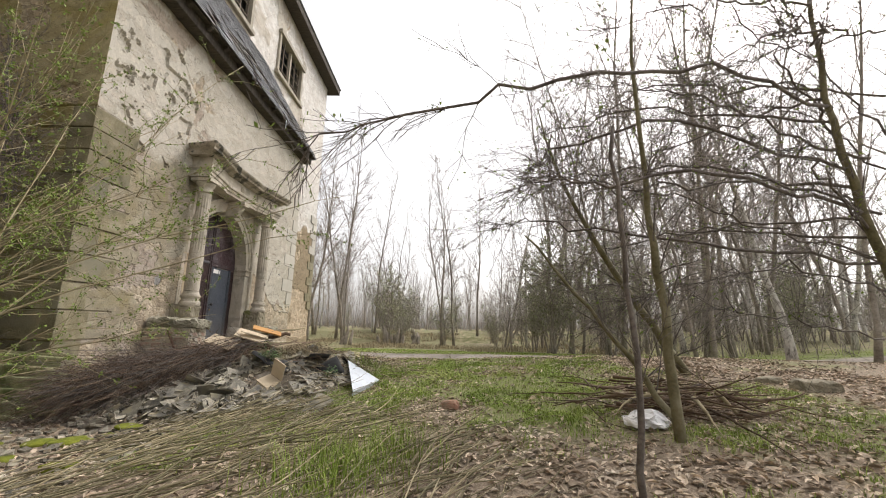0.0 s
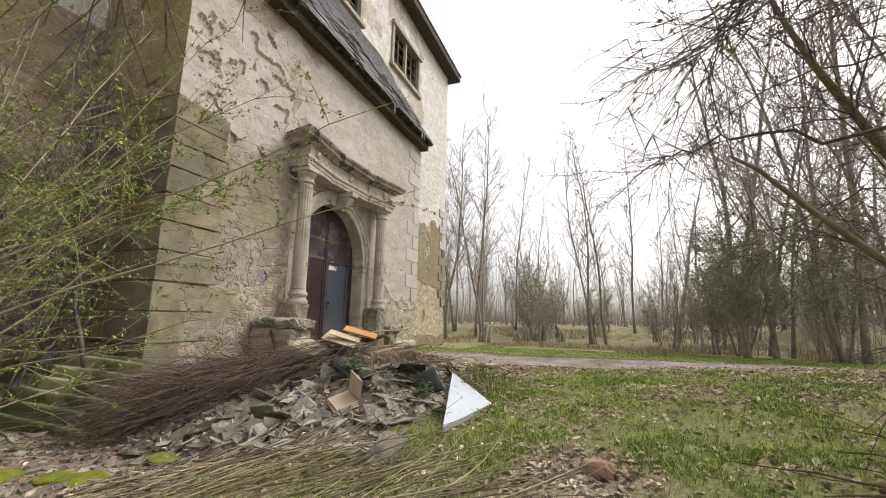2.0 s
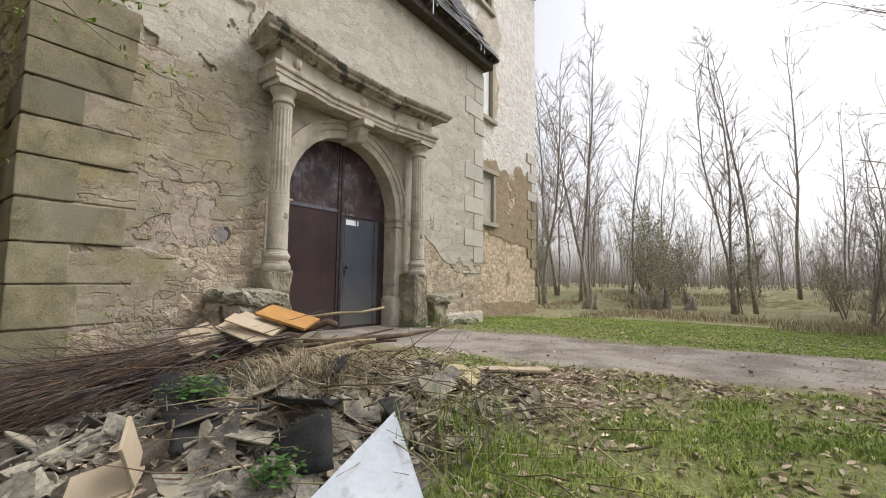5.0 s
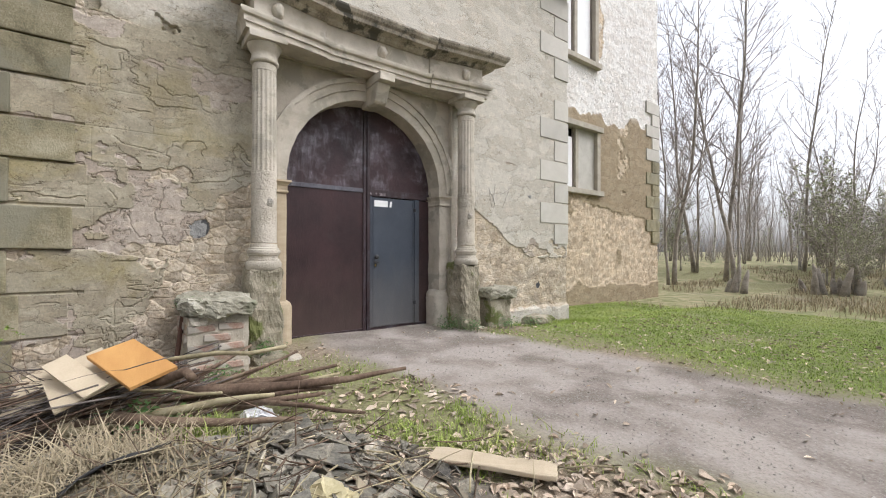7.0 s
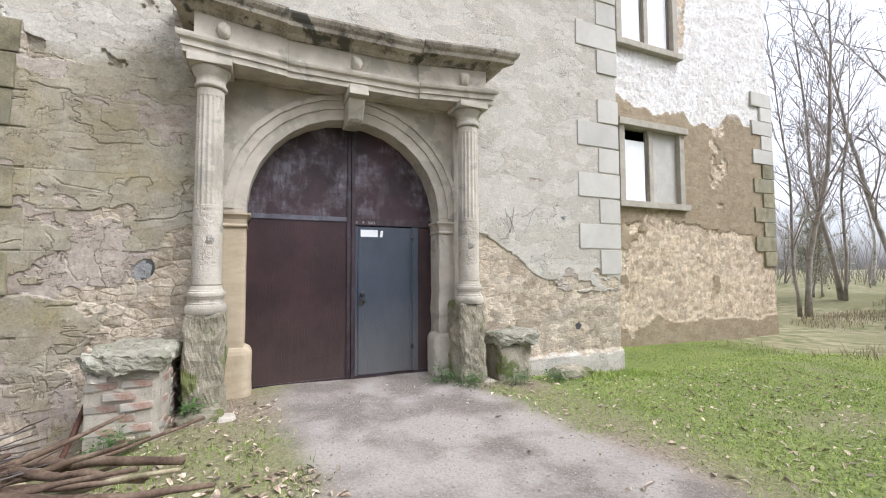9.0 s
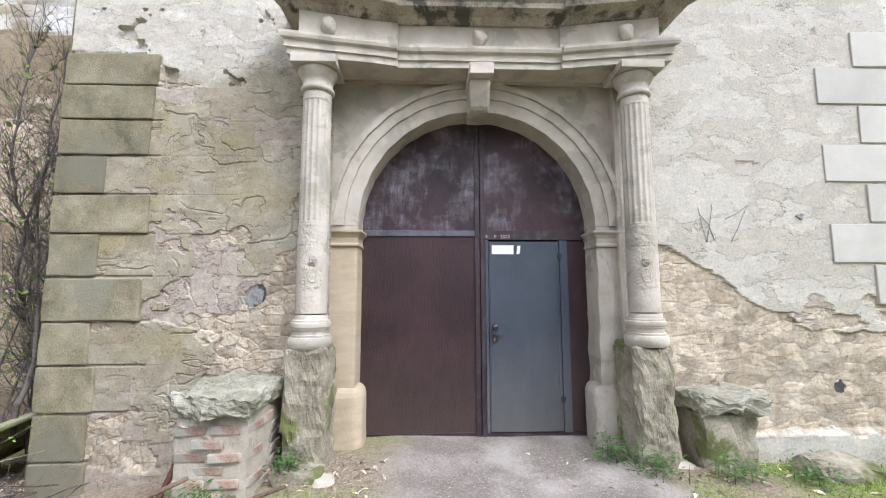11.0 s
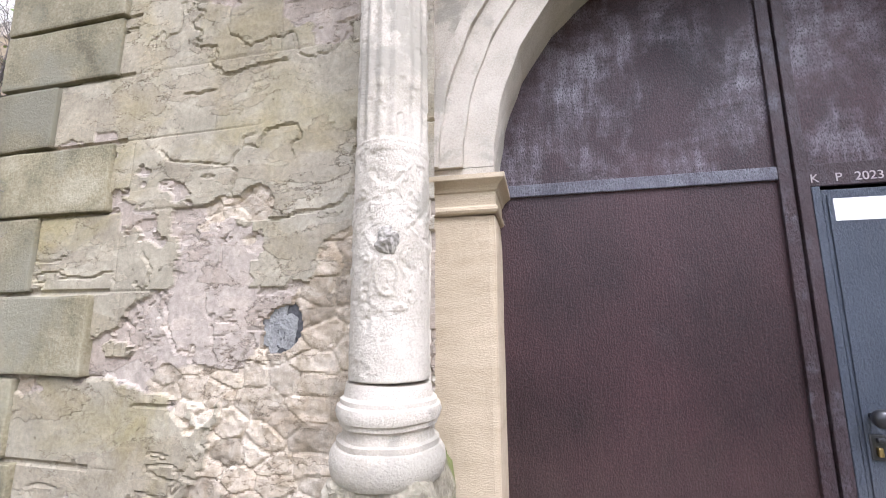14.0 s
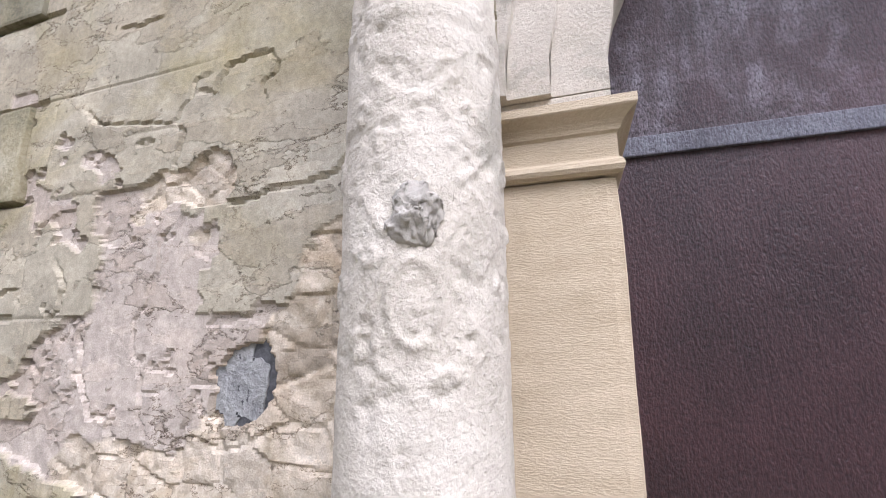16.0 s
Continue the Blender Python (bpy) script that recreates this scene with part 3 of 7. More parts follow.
def mound_z(x, y):
    """Height of the heap of broken slates over the ground."""
    x, y = np.asarray(x, float), np.asarray(y, float)
    a = np.exp(-(((x + 2.4) / 0.95) ** 2 + ((y - 7.0) / 1.0) ** 2) ** 1.4)
    b = np.exp(-(((x + 3.25) / 1.35) ** 2 + ((y - 6.0) / 1.15) ** 2) ** 1.3)
    c = np.exp(-(((x + 1.8) / 0.7) ** 2 + ((y - 7.8) / 0.75) ** 2) ** 1.2)
    lump = 0.12 * (fbm(x * 2.2, y * 2.2, 15) - 0.5) * np.maximum(a, b) - 0.15 * np.exp(-((x + 2.34) ** 2 + (y - 5.68) ** 2) / 0.06)
    return np.maximum(0.30 * a, 0.0) + 0.30 * b * (1 - 0.35 * a) + 0.12 * c * (1 - 0.5 * a) + lump - 0.03


def path_mask(x, y):
    mid = np.interp(x, [-6, -4, -1.5, 1, 4, 8, 14, 30], [10.1, 10.2, 10.5, 11.0, 12.0, 13.2, 15.0, 19.0])
    half = np.interp(x, [-6, -3.5, -1.5, 1, 4, 30], [1.0, 1.2, 1.35, 1.3, 1.2, 1.2])
    return 1 - step(0.75, 1.1, np.abs(y - mid) / half + 0.5 * (fbm(x * 0.9, y * 0.9, 11) - 0.5))


def grass_mask(x, y):
    n1 = fbm(x * 0.8, y * 0.8, 21)
    strip = step(11.2, 12.7, y) * (1 - 0.5 * step(19, 24, y))
    near = (1 - step(1.6, 3.2, np.abs(x + 0.1))) * step(3.0, 4.5, y) * (1 - step(8.6, 9.6, y))
    right = 0.55 * step(0.44, 0.58, n1)
    wallside = step(-2.6, -3.6, x) * step(7.4, 8.0, y) * 0.55
    return np.clip(np.maximum.reduce([strip * 1.0, near * 0.85, right, wallside]) * step(0.28, 0.58, n1 + 0.26 * strip), 0, 1)


def spaced(stops):
    out = []
    for (a, s), (b, _) in zip(stops, stops[1:]):
        out.append(np.arange(a, b, s))
    return np.concatenate(out + [[stops[-1][0]]])


gx = spaced([(-400, 60), (-100, 12), (-40, 3), (-10, 0.5), (-6, 0.12), (5, 0.5), (14, 3), (50, 12), (100, 60), (400, 60)])
gy = spaced([(-400, 60), (-60, 10), (-20, 2), (-4, 0.4), (0.5, 0.12), (13, 0.3), (36, 2), (60, 10), (120, 60), (400, 60)])
GX, GY = np.meshgrid(gx, gy)
GZ = ground_z(GX, GY)
ii = np.arange(len(gy) - 1)[:, None] * len(gx) + np.arange(len(gx) - 1)[None]
quads = np.stack([ii, ii + 1, ii + len(gx) + 1, ii + len(gx)], -1).reshape(-1, 4)
ground = tagged(new("ground", as_mesh("ground", np.stack([GX, GY, GZ], -1).reshape(-1, 3), quads, GROUND, True)), "leaf-strewn woodland ground with grass and a bare track", "ground", kind="structure")
cover = np.ones((GX.size, 4))
cover[:, 0] = grass_mask(GX, GY).ravel()
cover[:, 1] = (path_mask(GX, GY)).ravel()
cover[:, 2] = (step(17, 22, GY) * step(0.3, 0.6, fbm(GX * 0.35, GY * 0.5, 31))).ravel()
ground.data.color_attributes.new("cover", "FLOAT_COLOR", "POINT").data.foreach_set("color", cover.ravel())


# ---- walls ----
WX, WL, WR, MX, MFAR = -5.42, 5.77, 14.32, -7.44, 22.47
GATE_Y, SPRING, ARCH_R = 9.86, 3.05, 1.20
QZ = [0.2, 0.45, 0.86, 1.29, 1.71, 2.12, 2.54, 2.95, 3.34, 3.73, 4.09, 4.45, 4.80]


def relief(name, us, vs, place, height, material, keep=None, label=""):
    """A wall face cut into fine squares; place(u, v, h) gives the point, height(u, v) the relief and how bare it is."""
    U, V = np.meshgrid(us, vs)
    h, bare, tone, *rest = height(U, V)
    pts = place(U, V, h).reshape(-1, 3)
    i = np.arange(len(vs) - 1)[:, None] * len(us) + np.arange(len(us) - 1)[None]
    q = np.stack([i, i + 1, i + len(us) + 1, i + len(us)], -1)
    if keep is not None:
        ok = keep((U[:-1, :-1] + U[1:, 1:]) / 2, (V[:-1, :-1] + V[1:, 1:]) / 2)
        q = q[ok]
    else:
        q = q.reshape(-1, 4)
    me = as_mesh(name, pts, q, material, True)
    me.set_sharp_from_angle(angle=radians(22))
    ob = tagged(new(name, me), label, "wall", kind="structure")
    col = np.ones((U.size, 4))
    col[:, 0], col[:, 1], col[:, 2] = bare.ravel(), tone.ravel(), (rest[0].ravel() if rest else 0.0)
    ob.data.color_attributes.new("bare", "FLOAT_COLOR", "POINT").data.foreach_set("color", col.ravel())
    return ob


def rubble(u, v):
    d1, d2, who = cells(u * 6.5 + 0.6 * fbm(u * 4, v * 4, 45, 2), v * 10 + 0.5 * fbm(u * 5, v * 5, 46, 2), 41)
    stones = step(0.02, 0.16, d2 - d1) * (0.35 + 0.65 * who)
    return 0.016 * stones + 0.030 * (fbm(u * 9, v * 13, 43, 5) - 0.5) + 0.020 * (fbm(u * 36, v * 40, 44, 3) - 0.5), who


BARE = [
    [(8.3, 2.95), (8.0, 2.82), (7.80, 2.56), (7.68, 2.47), (7.60, 2.38), (7.58, 2.24), (7.46, 2.05), (7.35, 1.75), (7.2, 1.55), (7.05, 1.4), (7.2, 1.0), (7.3, 0.3), (8.3, 0.3)],
    [(5.6, 4.82), (6.66, 4.8), (6.7, 4.47), (7.9, 4.45), (7.9, 5.3), (8.1, 6.2), (7.2, 6.9), (5.6, 7.0)],
    [(11.4, 3.0), (11.9, 2.72), (12.3, 2.5), (12.7, 2.2), (12.9, 2.08), (13.6, 2.02), (14.6, 1.95), (14.6, 1.02), (11.4, 1.02)],
    [(6.1, 1.2), (6.6, 1.25), (6.5, 0.9), (6.2, 0.92)],
]


def front_height(u, v):
    wob = 0.20 * (fbm(u * 3.1, v * 3.1, 51, 5) - 0.5) + 0.09 * (fbm(u * 17, v * 17, 52, 3) - 0.5)
    sd = np.full(u.shape, -9.0)
    for poly in BARE:
        sd = np.maximum(sd, inside(poly, u, v))
    extra = (fbm(u * 1.5, v * 2.4, 53, 5) - 0.72) * 0.9 - 0.25 * step(8.4, 9.5, u) * step(2.0, 3.0, v)
    sd = np.maximum(sd + wob, extra)
    bare = step(-0.004, 0.004, sd)
    rub, who = rubble(u, v)
    left = 1 - step(8.4, 9.5, u)
    face = 0.012 * (fbm(u * 1.6, v * 1.6, 54) - 0.5) + 0.005 * (fbm(u * 14, v * 14, 55, 3) - 0.5)
    # scored courses of sham ashlar, and the flakes that follow them
    rows_ = np.array(QZ)
    r_ = np.searchsorted(rows_, v).astype(np.int64)
    bond = 0.55 * lat(r_, r_ * 0 + 3, 8)
    col_ = np.floor((u + bond) / 0.78).astype(np.int64)
    cell = lat(col_, r_, 12)
    row = np.min(np.abs(v[..., None] - rows_), -1)
    upright = np.abs((u + bond) / 0.78 - np.round((u + bond) / 0.78)) * 0.78
    crumb = fbm(u * 13, v * 17, 57, 4) - 0.5
    peel = np.minimum(sd + 0.20, 0.22) * 0.9 + (fbm(u * 1.5, v * 2.7, 56, 6) - 0.55) * 1.3 + 0.22 * (cell - 0.5) + 0.16 * crumb - 0.26 * (1 - left)
    flake = step(0.0, 0.010, peel)
    deep = step(0.0, 0.010, (fbm(u * 2.6, v * 4.6, 61, 6) - 0.60) * 1.2 + 0.12 * crumb) * flake * left
    # hair cracks with a loose edge that stands off above them
    crack, loose = np.zeros(u.shape), np.zeros(u.shape)
    for k, (su, sv, at) in enumerate(((0.8, 3.2, 0.50), (1.1, 4.2, 0.47), (0.9, 2.6, 0.55), (2.4, 2.0, 0.5))):
        f = fbm(u * su, v * sv, 160 + 11 * k, 5) - at + 0.012 * crumb
        g = np.hypot(np.gradient(f, axis=0) / np.maximum(np.gradient(v, axis=0), 1e-6), np.gradient(f, axis=1) / np.maximum(np.gradient(u, axis=1), 1e-6)) + 0.15
        d = f / g
        on = step(0.56, 0.62, fbm(u * 1.7, v * 2.3, 200 + k, 3) - 0.03) * left
        crack = np.maximum(crack, on * (1 - step(0.004, 0.009, np.abs(d))))
        loose = np.maximum(loose, on * (d > 0) * np.exp(-np.maximum(d, 0) / 0.055))
    score = np.maximum(1 - step(0.003, 0.009, row + 0.004 * crumb), 0.8 * (1 - step(0.003, 0.008, upright)) * (cell > 0.45)) * step(0.40, 0.50, fbm(u * 1.3, v * 1.3, 59)) * left * (1 - flake)
    joint = (1 - step(0.008, 0.016, row)) * (u < 6.72)
    coat = face + 0.005 * loose - 0.011 * crack - 0.004 * score - 0.014 * joint
    grit = fbm(u * 34, v * 38, 63, 3) - 0.5
    h = coat - 0.008 * flake - 0.009 * deep + 0.004 * flake * grit
    # coarse thrown render high on the wall
    high = step(-0.01, 0.01, inside(BARE[1], u, v) + 0.10 * (fbm(u * 4, v * 4, 64, 4) - 0.5))
    dash = face + 0.010 * (fbm(u * 16, v * 20, 65, 4) - 0.5) - 0.05 * step(0.60, 0.62, fbm(u * 3.0, v * 3.8, 66, 5))
    h = h * (1 - bare) + (rub * (0.40 + 0.30 * left) - 0.022) * bare
    h = np.where(np.hypot(u - 7.672, v - 2.372) < 0.125, np.minimum(h, np.where(bare > 0.5, -0.036, h)), h)
    h = np.where(high > 0.5, dash - 0.012, h)
    bare, flake = bare * (1 - high), flake * (1 - high)
    low = 0.05 * step(1.06, 1.0, v + 0.04 * (fbm(u * 4, v * 4, 60) - 0.5)) * (u > 11.5)
    return h + low, bare, who, flake


us = np.concatenate([np.arange(WL, 8.5, 0.009), np.arange(8.5, 11.2, 0.1), np.arange(11.2, WR, 0.022), [WR]])
vs = np.concatenate([np.arange(0.1, 1.0, 0.03), np.arange(1.0, 4.7, 0.009), np.arange(4.7, 5.6, 0.016), np.arange(5.6, 7.9, 0.04), [7.9]])


def not_gate(u, v):
    return ~((np.abs(u - GATE_Y) < 1.45) & (v < 4.52))


wall_front = relief("wall_east", us, vs, lambda u, v, h: np.stack([WX + h, u, v], -1), front_height, WALL_FRONT, not_gate, "stained grey plaster wall with rubble showing where render has fallen")


def side_height(u, v):
    rub, who = rubble(u, v)
    bare = step(0.0, 0.02, fbm(u * 1.2, v * 1.6, 71, 5) - 0.66)
    row = np.min(np.abs(v[..., None] - np.array(QZ)), -1)
    line = 1.6 * (1 - step(0.008, 0.022, row)) * step(0.3, 0.4, fbm(u * 1.5, v * 1.5, 73))
    r_ = np.searchsorted(np.array(QZ), v)
    vert = 1 - step(0.006, 0.018, np.abs((u + 0.37 * (r_ % 2)) % 0.74 - 0.37))
    line = np.maximum(line, vert * (lat(np.floor((u + 0.37 * (r_ % 2)) / 0.74).astype(np.int64), r_.astype(np.int64), 3) > 0.3))
    return (0.012 * (fbm(u * 2, v * 2, 72) - 0.5) - 0.022 * line + 0.03 * (lat(np.floor((u + 0.37 * (r_ % 2)) / 0.74).astype(np.int64), r_.astype(np.int64), 4) - 0.5)) * (1 - bare) + (rub - 0.04) * bare, bare, who


relief("wall_south", np.arange(MX, WX + 0.013, 0.018), np.arange(0.0, 7.95, 0.016), lambda u, v, h: np.stack([u, WL - h, v], -1), side_height, WALL_SIDE, None, "mossy olive plaster wall scored like large ashlar")
relief("wall_north", np.arange(MX, WX + 0.03, 0.08), np.arange(0.0, 7.95, 0.08), lambda u, v, h: np.stack([u, WR + h, v], -1), side_height, WALL_FRONT, None, "plastered return wall of the gate house")

WINDOWS = [(16.62, 18.55, 3.95, 5.75), (16.62, 18.45, 7.85, 10.2), (15.75, 18.3, 12.1, 13.85), (6.8, 9.2, 12.1, 13.85), (10.8, 13.2, 12.1, 13.85)]


def main_height(u, v):
    rub, who = rubble(u, v)
    sd = (fbm(u * 0.9, v * 1.0, 81, 5) - 0.68) + 0.35 * step(3.7, 3.2, v + 1.6 * (fbm(u * 0.7, v, 83) - 0.5) + 0.12 * (u - 18)) * step(0.9, 1.2, v)
    bare = step(0.0, 0.015, sd)
    white = step(0.0, 0.02, np.minimum(v - 6.35 - 1.1 * (fbm(u * 1.4, v * 1.4, 84, 4) - 0.5), (fbm(u * 0.7, v * 0.7, 85, 5) - 0.42) * 2 + 0.5 * step(18.6, 19.6, u)))
    bare = bare * (1 - white)
    rough = np.maximum(bare, white)
    return 0.02 * (fbm(u, v, 82) - 0.5) * (1 - rough) + (rub - 0.04) * rough, bare, who, white


def no_window(u, v):
    ok = np.ones(u.shape, bool)
    for a, b, c, d in WINDOWS:
        ok &= ~((u > a) & (u < b) & (v > c) & (v < d))
    return ok


main_u = np.unique(np.concatenate([np.arange(-14, 14, 0.4), np.arange(14, MFAR, 0.04), [MFAR], [w for a in WINDOWS for w in a[:2]]]))
main_v = np.unique(np.concatenate([np.arange(-0.2, 10, 0.05), np.arange(10, 15.4, 0.1), [15.4], [w for a in WINDOWS for w in a[2:]]]))
relief("wall_main", main_u, main_v, lambda u, v, h: np.stack([MX + h, u, v], -1), main_height, WALL_MAIN, no_window, "pale crumbling plaster wall of the tall house behind")
shell = thing("house_shell", "plain back walls of the tall house, with rooms painted dark for shade", "wall", kind="structure")
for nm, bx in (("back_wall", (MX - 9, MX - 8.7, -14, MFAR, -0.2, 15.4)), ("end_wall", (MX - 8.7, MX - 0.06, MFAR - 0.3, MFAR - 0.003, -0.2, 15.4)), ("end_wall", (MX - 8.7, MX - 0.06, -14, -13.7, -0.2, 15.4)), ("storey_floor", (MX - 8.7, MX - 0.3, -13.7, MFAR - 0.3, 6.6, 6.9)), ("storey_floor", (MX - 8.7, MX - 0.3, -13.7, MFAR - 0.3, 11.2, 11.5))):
    part(nm, cube(*bx), WALL_MAIN if nm != "storey_floor" else ROOM_SHADE, shell)
# added wall behind the windows, room shade put into its colour
part("inner_wall", cube(MX - 2.3, MX - 2.2, -13.6, MFAR - 0.4, 0, 15.2), ROOM_SHADE, shell)

# ---- quoins of the gate house ----
def quoin(y0, y1, z0, z1, depth, material, seed, side):
    """A corner stone that wraps round the corner, with chamfered edges."""
    bm = bmesh.new()
    if side == "s":
        block(bm, WX - depth, WX + 0.024 + 0.006 * math.sin(seed * 2.7), y0 - 0.022, y1, z0, z1, 0.014)
        bmesh.ops.subdivide_edges(bm, edges=bm.edges[:], cuts=3, use_grid_fill=True)
    else:
        block(bm, WX - depth, WX + 0.02, y0, y1 + 0.02, z0, z1, 0.008)
    for p in bm.verts:
        p.co += noise.noise_vector(p.co * 5 + Vector((seed, 0, 0))) * 0.009
    return part("quoin", bm, material, wall_front)


LENGTHS = [0.40, 0.48, 0.46, 0.50, 0.42, 0.86, 0.43, 0.88, 0.44, 0.84, 0.86, 0.88]
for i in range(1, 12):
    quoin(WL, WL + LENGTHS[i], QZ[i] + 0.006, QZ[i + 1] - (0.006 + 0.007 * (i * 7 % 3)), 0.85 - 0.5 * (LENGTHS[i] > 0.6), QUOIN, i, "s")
zq = 2.25
for i in range(13):
    ln = 0.85 if i % 2 else 0.42
    if zq + 0.4 < 7.4 and i != 7:
        quoin(WR - ln, WR, zq + 0.006, zq + 0.40, 1.1 - ln, QUOIN_PALE, i + 40, "n")
    zq += 0.42
for i in range(12):
    zq = 2.4 + i * 0.42
    ln = 0.9 if i % 2 else 0.5
    bm = cube(MX - 0.3, MX + 0.035, MFAR - ln, MFAR + 0.03, zq, zq + 0.405, 0.012)
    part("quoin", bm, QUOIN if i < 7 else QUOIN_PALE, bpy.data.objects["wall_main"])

# ---- the portal ----
portal = thing("stone_portal", "carved sandstone portal with fluted columns and curved entablature", "portal", kind="structure")


def arch_band(r0, r1, x_back, x_front, n=40, a0=0.0, a1=math.pi):
    """A half ring, its face towards +x."""
    verts, faces = [], []
    for k in range(n + 1):
        a = a0 + (a1 - a0) * k / n
        wob = 1 + 0.004 * math.sin(k * 2.3)
        for r, x in ((r0 * wob, x_back), (r0 * wob, x_front), (r1, x_front), (r1, x_back)):
            verts.append((x, GATE_Y - r * math.cos(a), SPRING + r * math.sin(a)))
    for k in range(n):
        for j in range(4):
            a, b = k * 4 + j, k * 4 + (j + 1) % 4
            faces.append((a, b, b + 4, a + 4))
    faces += [(0, 3, 2, 1), (4 * n, 4 * n + 1, 4 * n + 2, 4 * n + 3)]
    return verts, faces


# spandrel wall behind the arch: flat field from the ring's edge to the architrave
sv, sf = [], []
N = 48
for k in range(N + 1):
    a = math.pi * k / N
    sv += [(-5.51, GATE_Y - 1.25 * math.cos(a), SPRING + 1.25 * math.sin(a))]
for k in range(N + 1):
    a = math.pi * k / N
    c, s = -math.cos(a), math.sin(a)
    f = min(1.55 / max(abs(c), 1e-6), 1.56 / max(s, 1e-6))
    sv += [(-5.51, GATE_Y + c * f, SPRING + s * f)]
for k in range(N):
    sf.append((k, k + 1, N + 2 + k, N + 1 + k))
mesh_part("spandrel", sv, sf, STONE, portal, "smooth sandstone field above the arch")
mesh_part("archivolt_ring", *arch_band(ARCH_R, 1.335, -5.80, -5.475), STONE, portal)
mesh_part("archivolt_ring", *arch_band(1.335, 1.44, -5.68, -5.455), STONE, portal)
mesh_part("archivolt_moulding", *arch_band(1.44, 1.50, -5.68, -5.43), STONE, portal)
for sgn, mat_j, mat_b in ((-1, STONE_NEW, STONE_NEW), (1, STONE, STONE)):
    inner = GATE_Y + sgn * 1.20
    outer = GATE_Y + sgn * 1.56
    y0, y1 = min(inner, outer), max(inner, outer)
    z0 = 0.75
    bm = rough_block(-5.80, -5.47, y0, y1, 1.45, 2.835, 0.004 if sgn < 0 else 0.014, 0.12, 3 + sgn, 0.015)
    part("jamb", bm, mat_j, portal)
    bulge = GATE_Y + sgn * 1.12
    b0, b1 = min(bulge, outer), max(bulge, outer)
    part("jamb_foot", rough_block(-5.80, -5.425, b0, b1, z0, 1.49, 0.006, 0.05, 5 + sgn, 0.11), mat_b, portal)
    part("arch_springer", cube(-5.80, -5.476, y0, y1, 3.002, SPRING - 0.002, 0.004), STONE, portal)
    iv, jf = [], []
    rings = ((2.836, 0.0), (2.842, 0.010), (2.852, 0.015), (2.864, 0.012), (2.872, 0.004), (2.876, 0.003), (2.930, 0.003), (2.936, 0.010), (2.946, 0.013), (2.957, 0.020), (2.968, 0.032), (2.976, 0.043), (2.980, 0.046), (3.000, 0.046))
    for zz, ex in rings:
        e0 = inner - sgn * ex
        c0, c1 = min(e0, outer), max(e0, outer)
        iv += [(-5.80, c0, zz), (-5.463 + ex, c0, zz), (-5.463 + ex, c1, zz), (-5.80, c1, zz)]
    for k in range(len(rings) - 1):
        for q in range(4):
            a_, b_ = k * 4 + q, k * 4 + (q + 1) % 4
            jf.append((a_, b_, b_ + 4, a_ + 4))
    jf += [(3, 2, 1, 0), tuple(4 * len(rings) - 4 + q for q in range(4))]
    mesh_part("impost_moulding", iv, jf, mat_j, portal, "moulded impost block")


for y0, y1 in ((8.27, 8.39), (11.27, 11.39)):
    part("niche_reveal", rough_block(-5.66, -5.425, y0, y1, 0.7, 4.55, 0.006, 0.2, 4, 0.01), STONE, portal)


def carving(w, z):
    """Worn low relief on the drum: an oval medallion under the boss, with mirrored scrolls and leaves round it."""
    h = np.zeros(w.shape)

    def ridge(d, wide, high):
        return high * np.exp(-(d / wide) ** 2)

    oval = np.hypot(w / 0.036, (z - 2.535) / 0.058)
    h = np.maximum(h, ridge((oval - 1) * 0.042, 0.006, 0.007))
    h = h + 0.004 * (1 - step(0.5, 0.9, oval)) * (0.5 + vnoise(w * 120, z * 120, 311))
    m_ = np.abs(w)
    for cw, cz, r, sw in ((0.085, 2.47, 0.030, 1), (0.075, 2.60, 0.024, -1), (0.10, 2.70, 0.032, 1), (0.055, 2.77, 0.022, -1), (0.105, 2.82, 0.028, 1), (0.04, 2.43, 0.018, -1), (0.17, 2.55, 0.035, 1), (0.18, 2.74, 0.034, -1), (0.055, 2.88, 0.024, 1), (0.25, 2.64, 0.036, 1), (0.25, 2.82, 0.03, -1), (0.25, 2.46, 0.03, -1)):
        a = np.arctan2(z - cz, (m_ - cw) * sw)
        d = np.hypot(m_ - cw, z - cz)
        coil = np.abs(d - r * (0.62 + 0.38 * a / math.pi))
        h = np.maximum(h, ridge(coil, 0.0055, 0.0065) * (d < r * 1.4))
        h = np.maximum(h, ridge(d, r * 0.28, 0.006))
    band = np.abs(m_ - 0.065 - 0.025 * np.sin(z * 26))
    h = np.maximum(h, ridge(band, 0.005, 0.005) * step(2.40, 2.46, z))
    return 0.95 * h * (0.55 + 0.6 * vnoise(w * 22, z * 22, 312)) * step(0.24, 0.36, vnoise(w * 45, z * 45, 313))


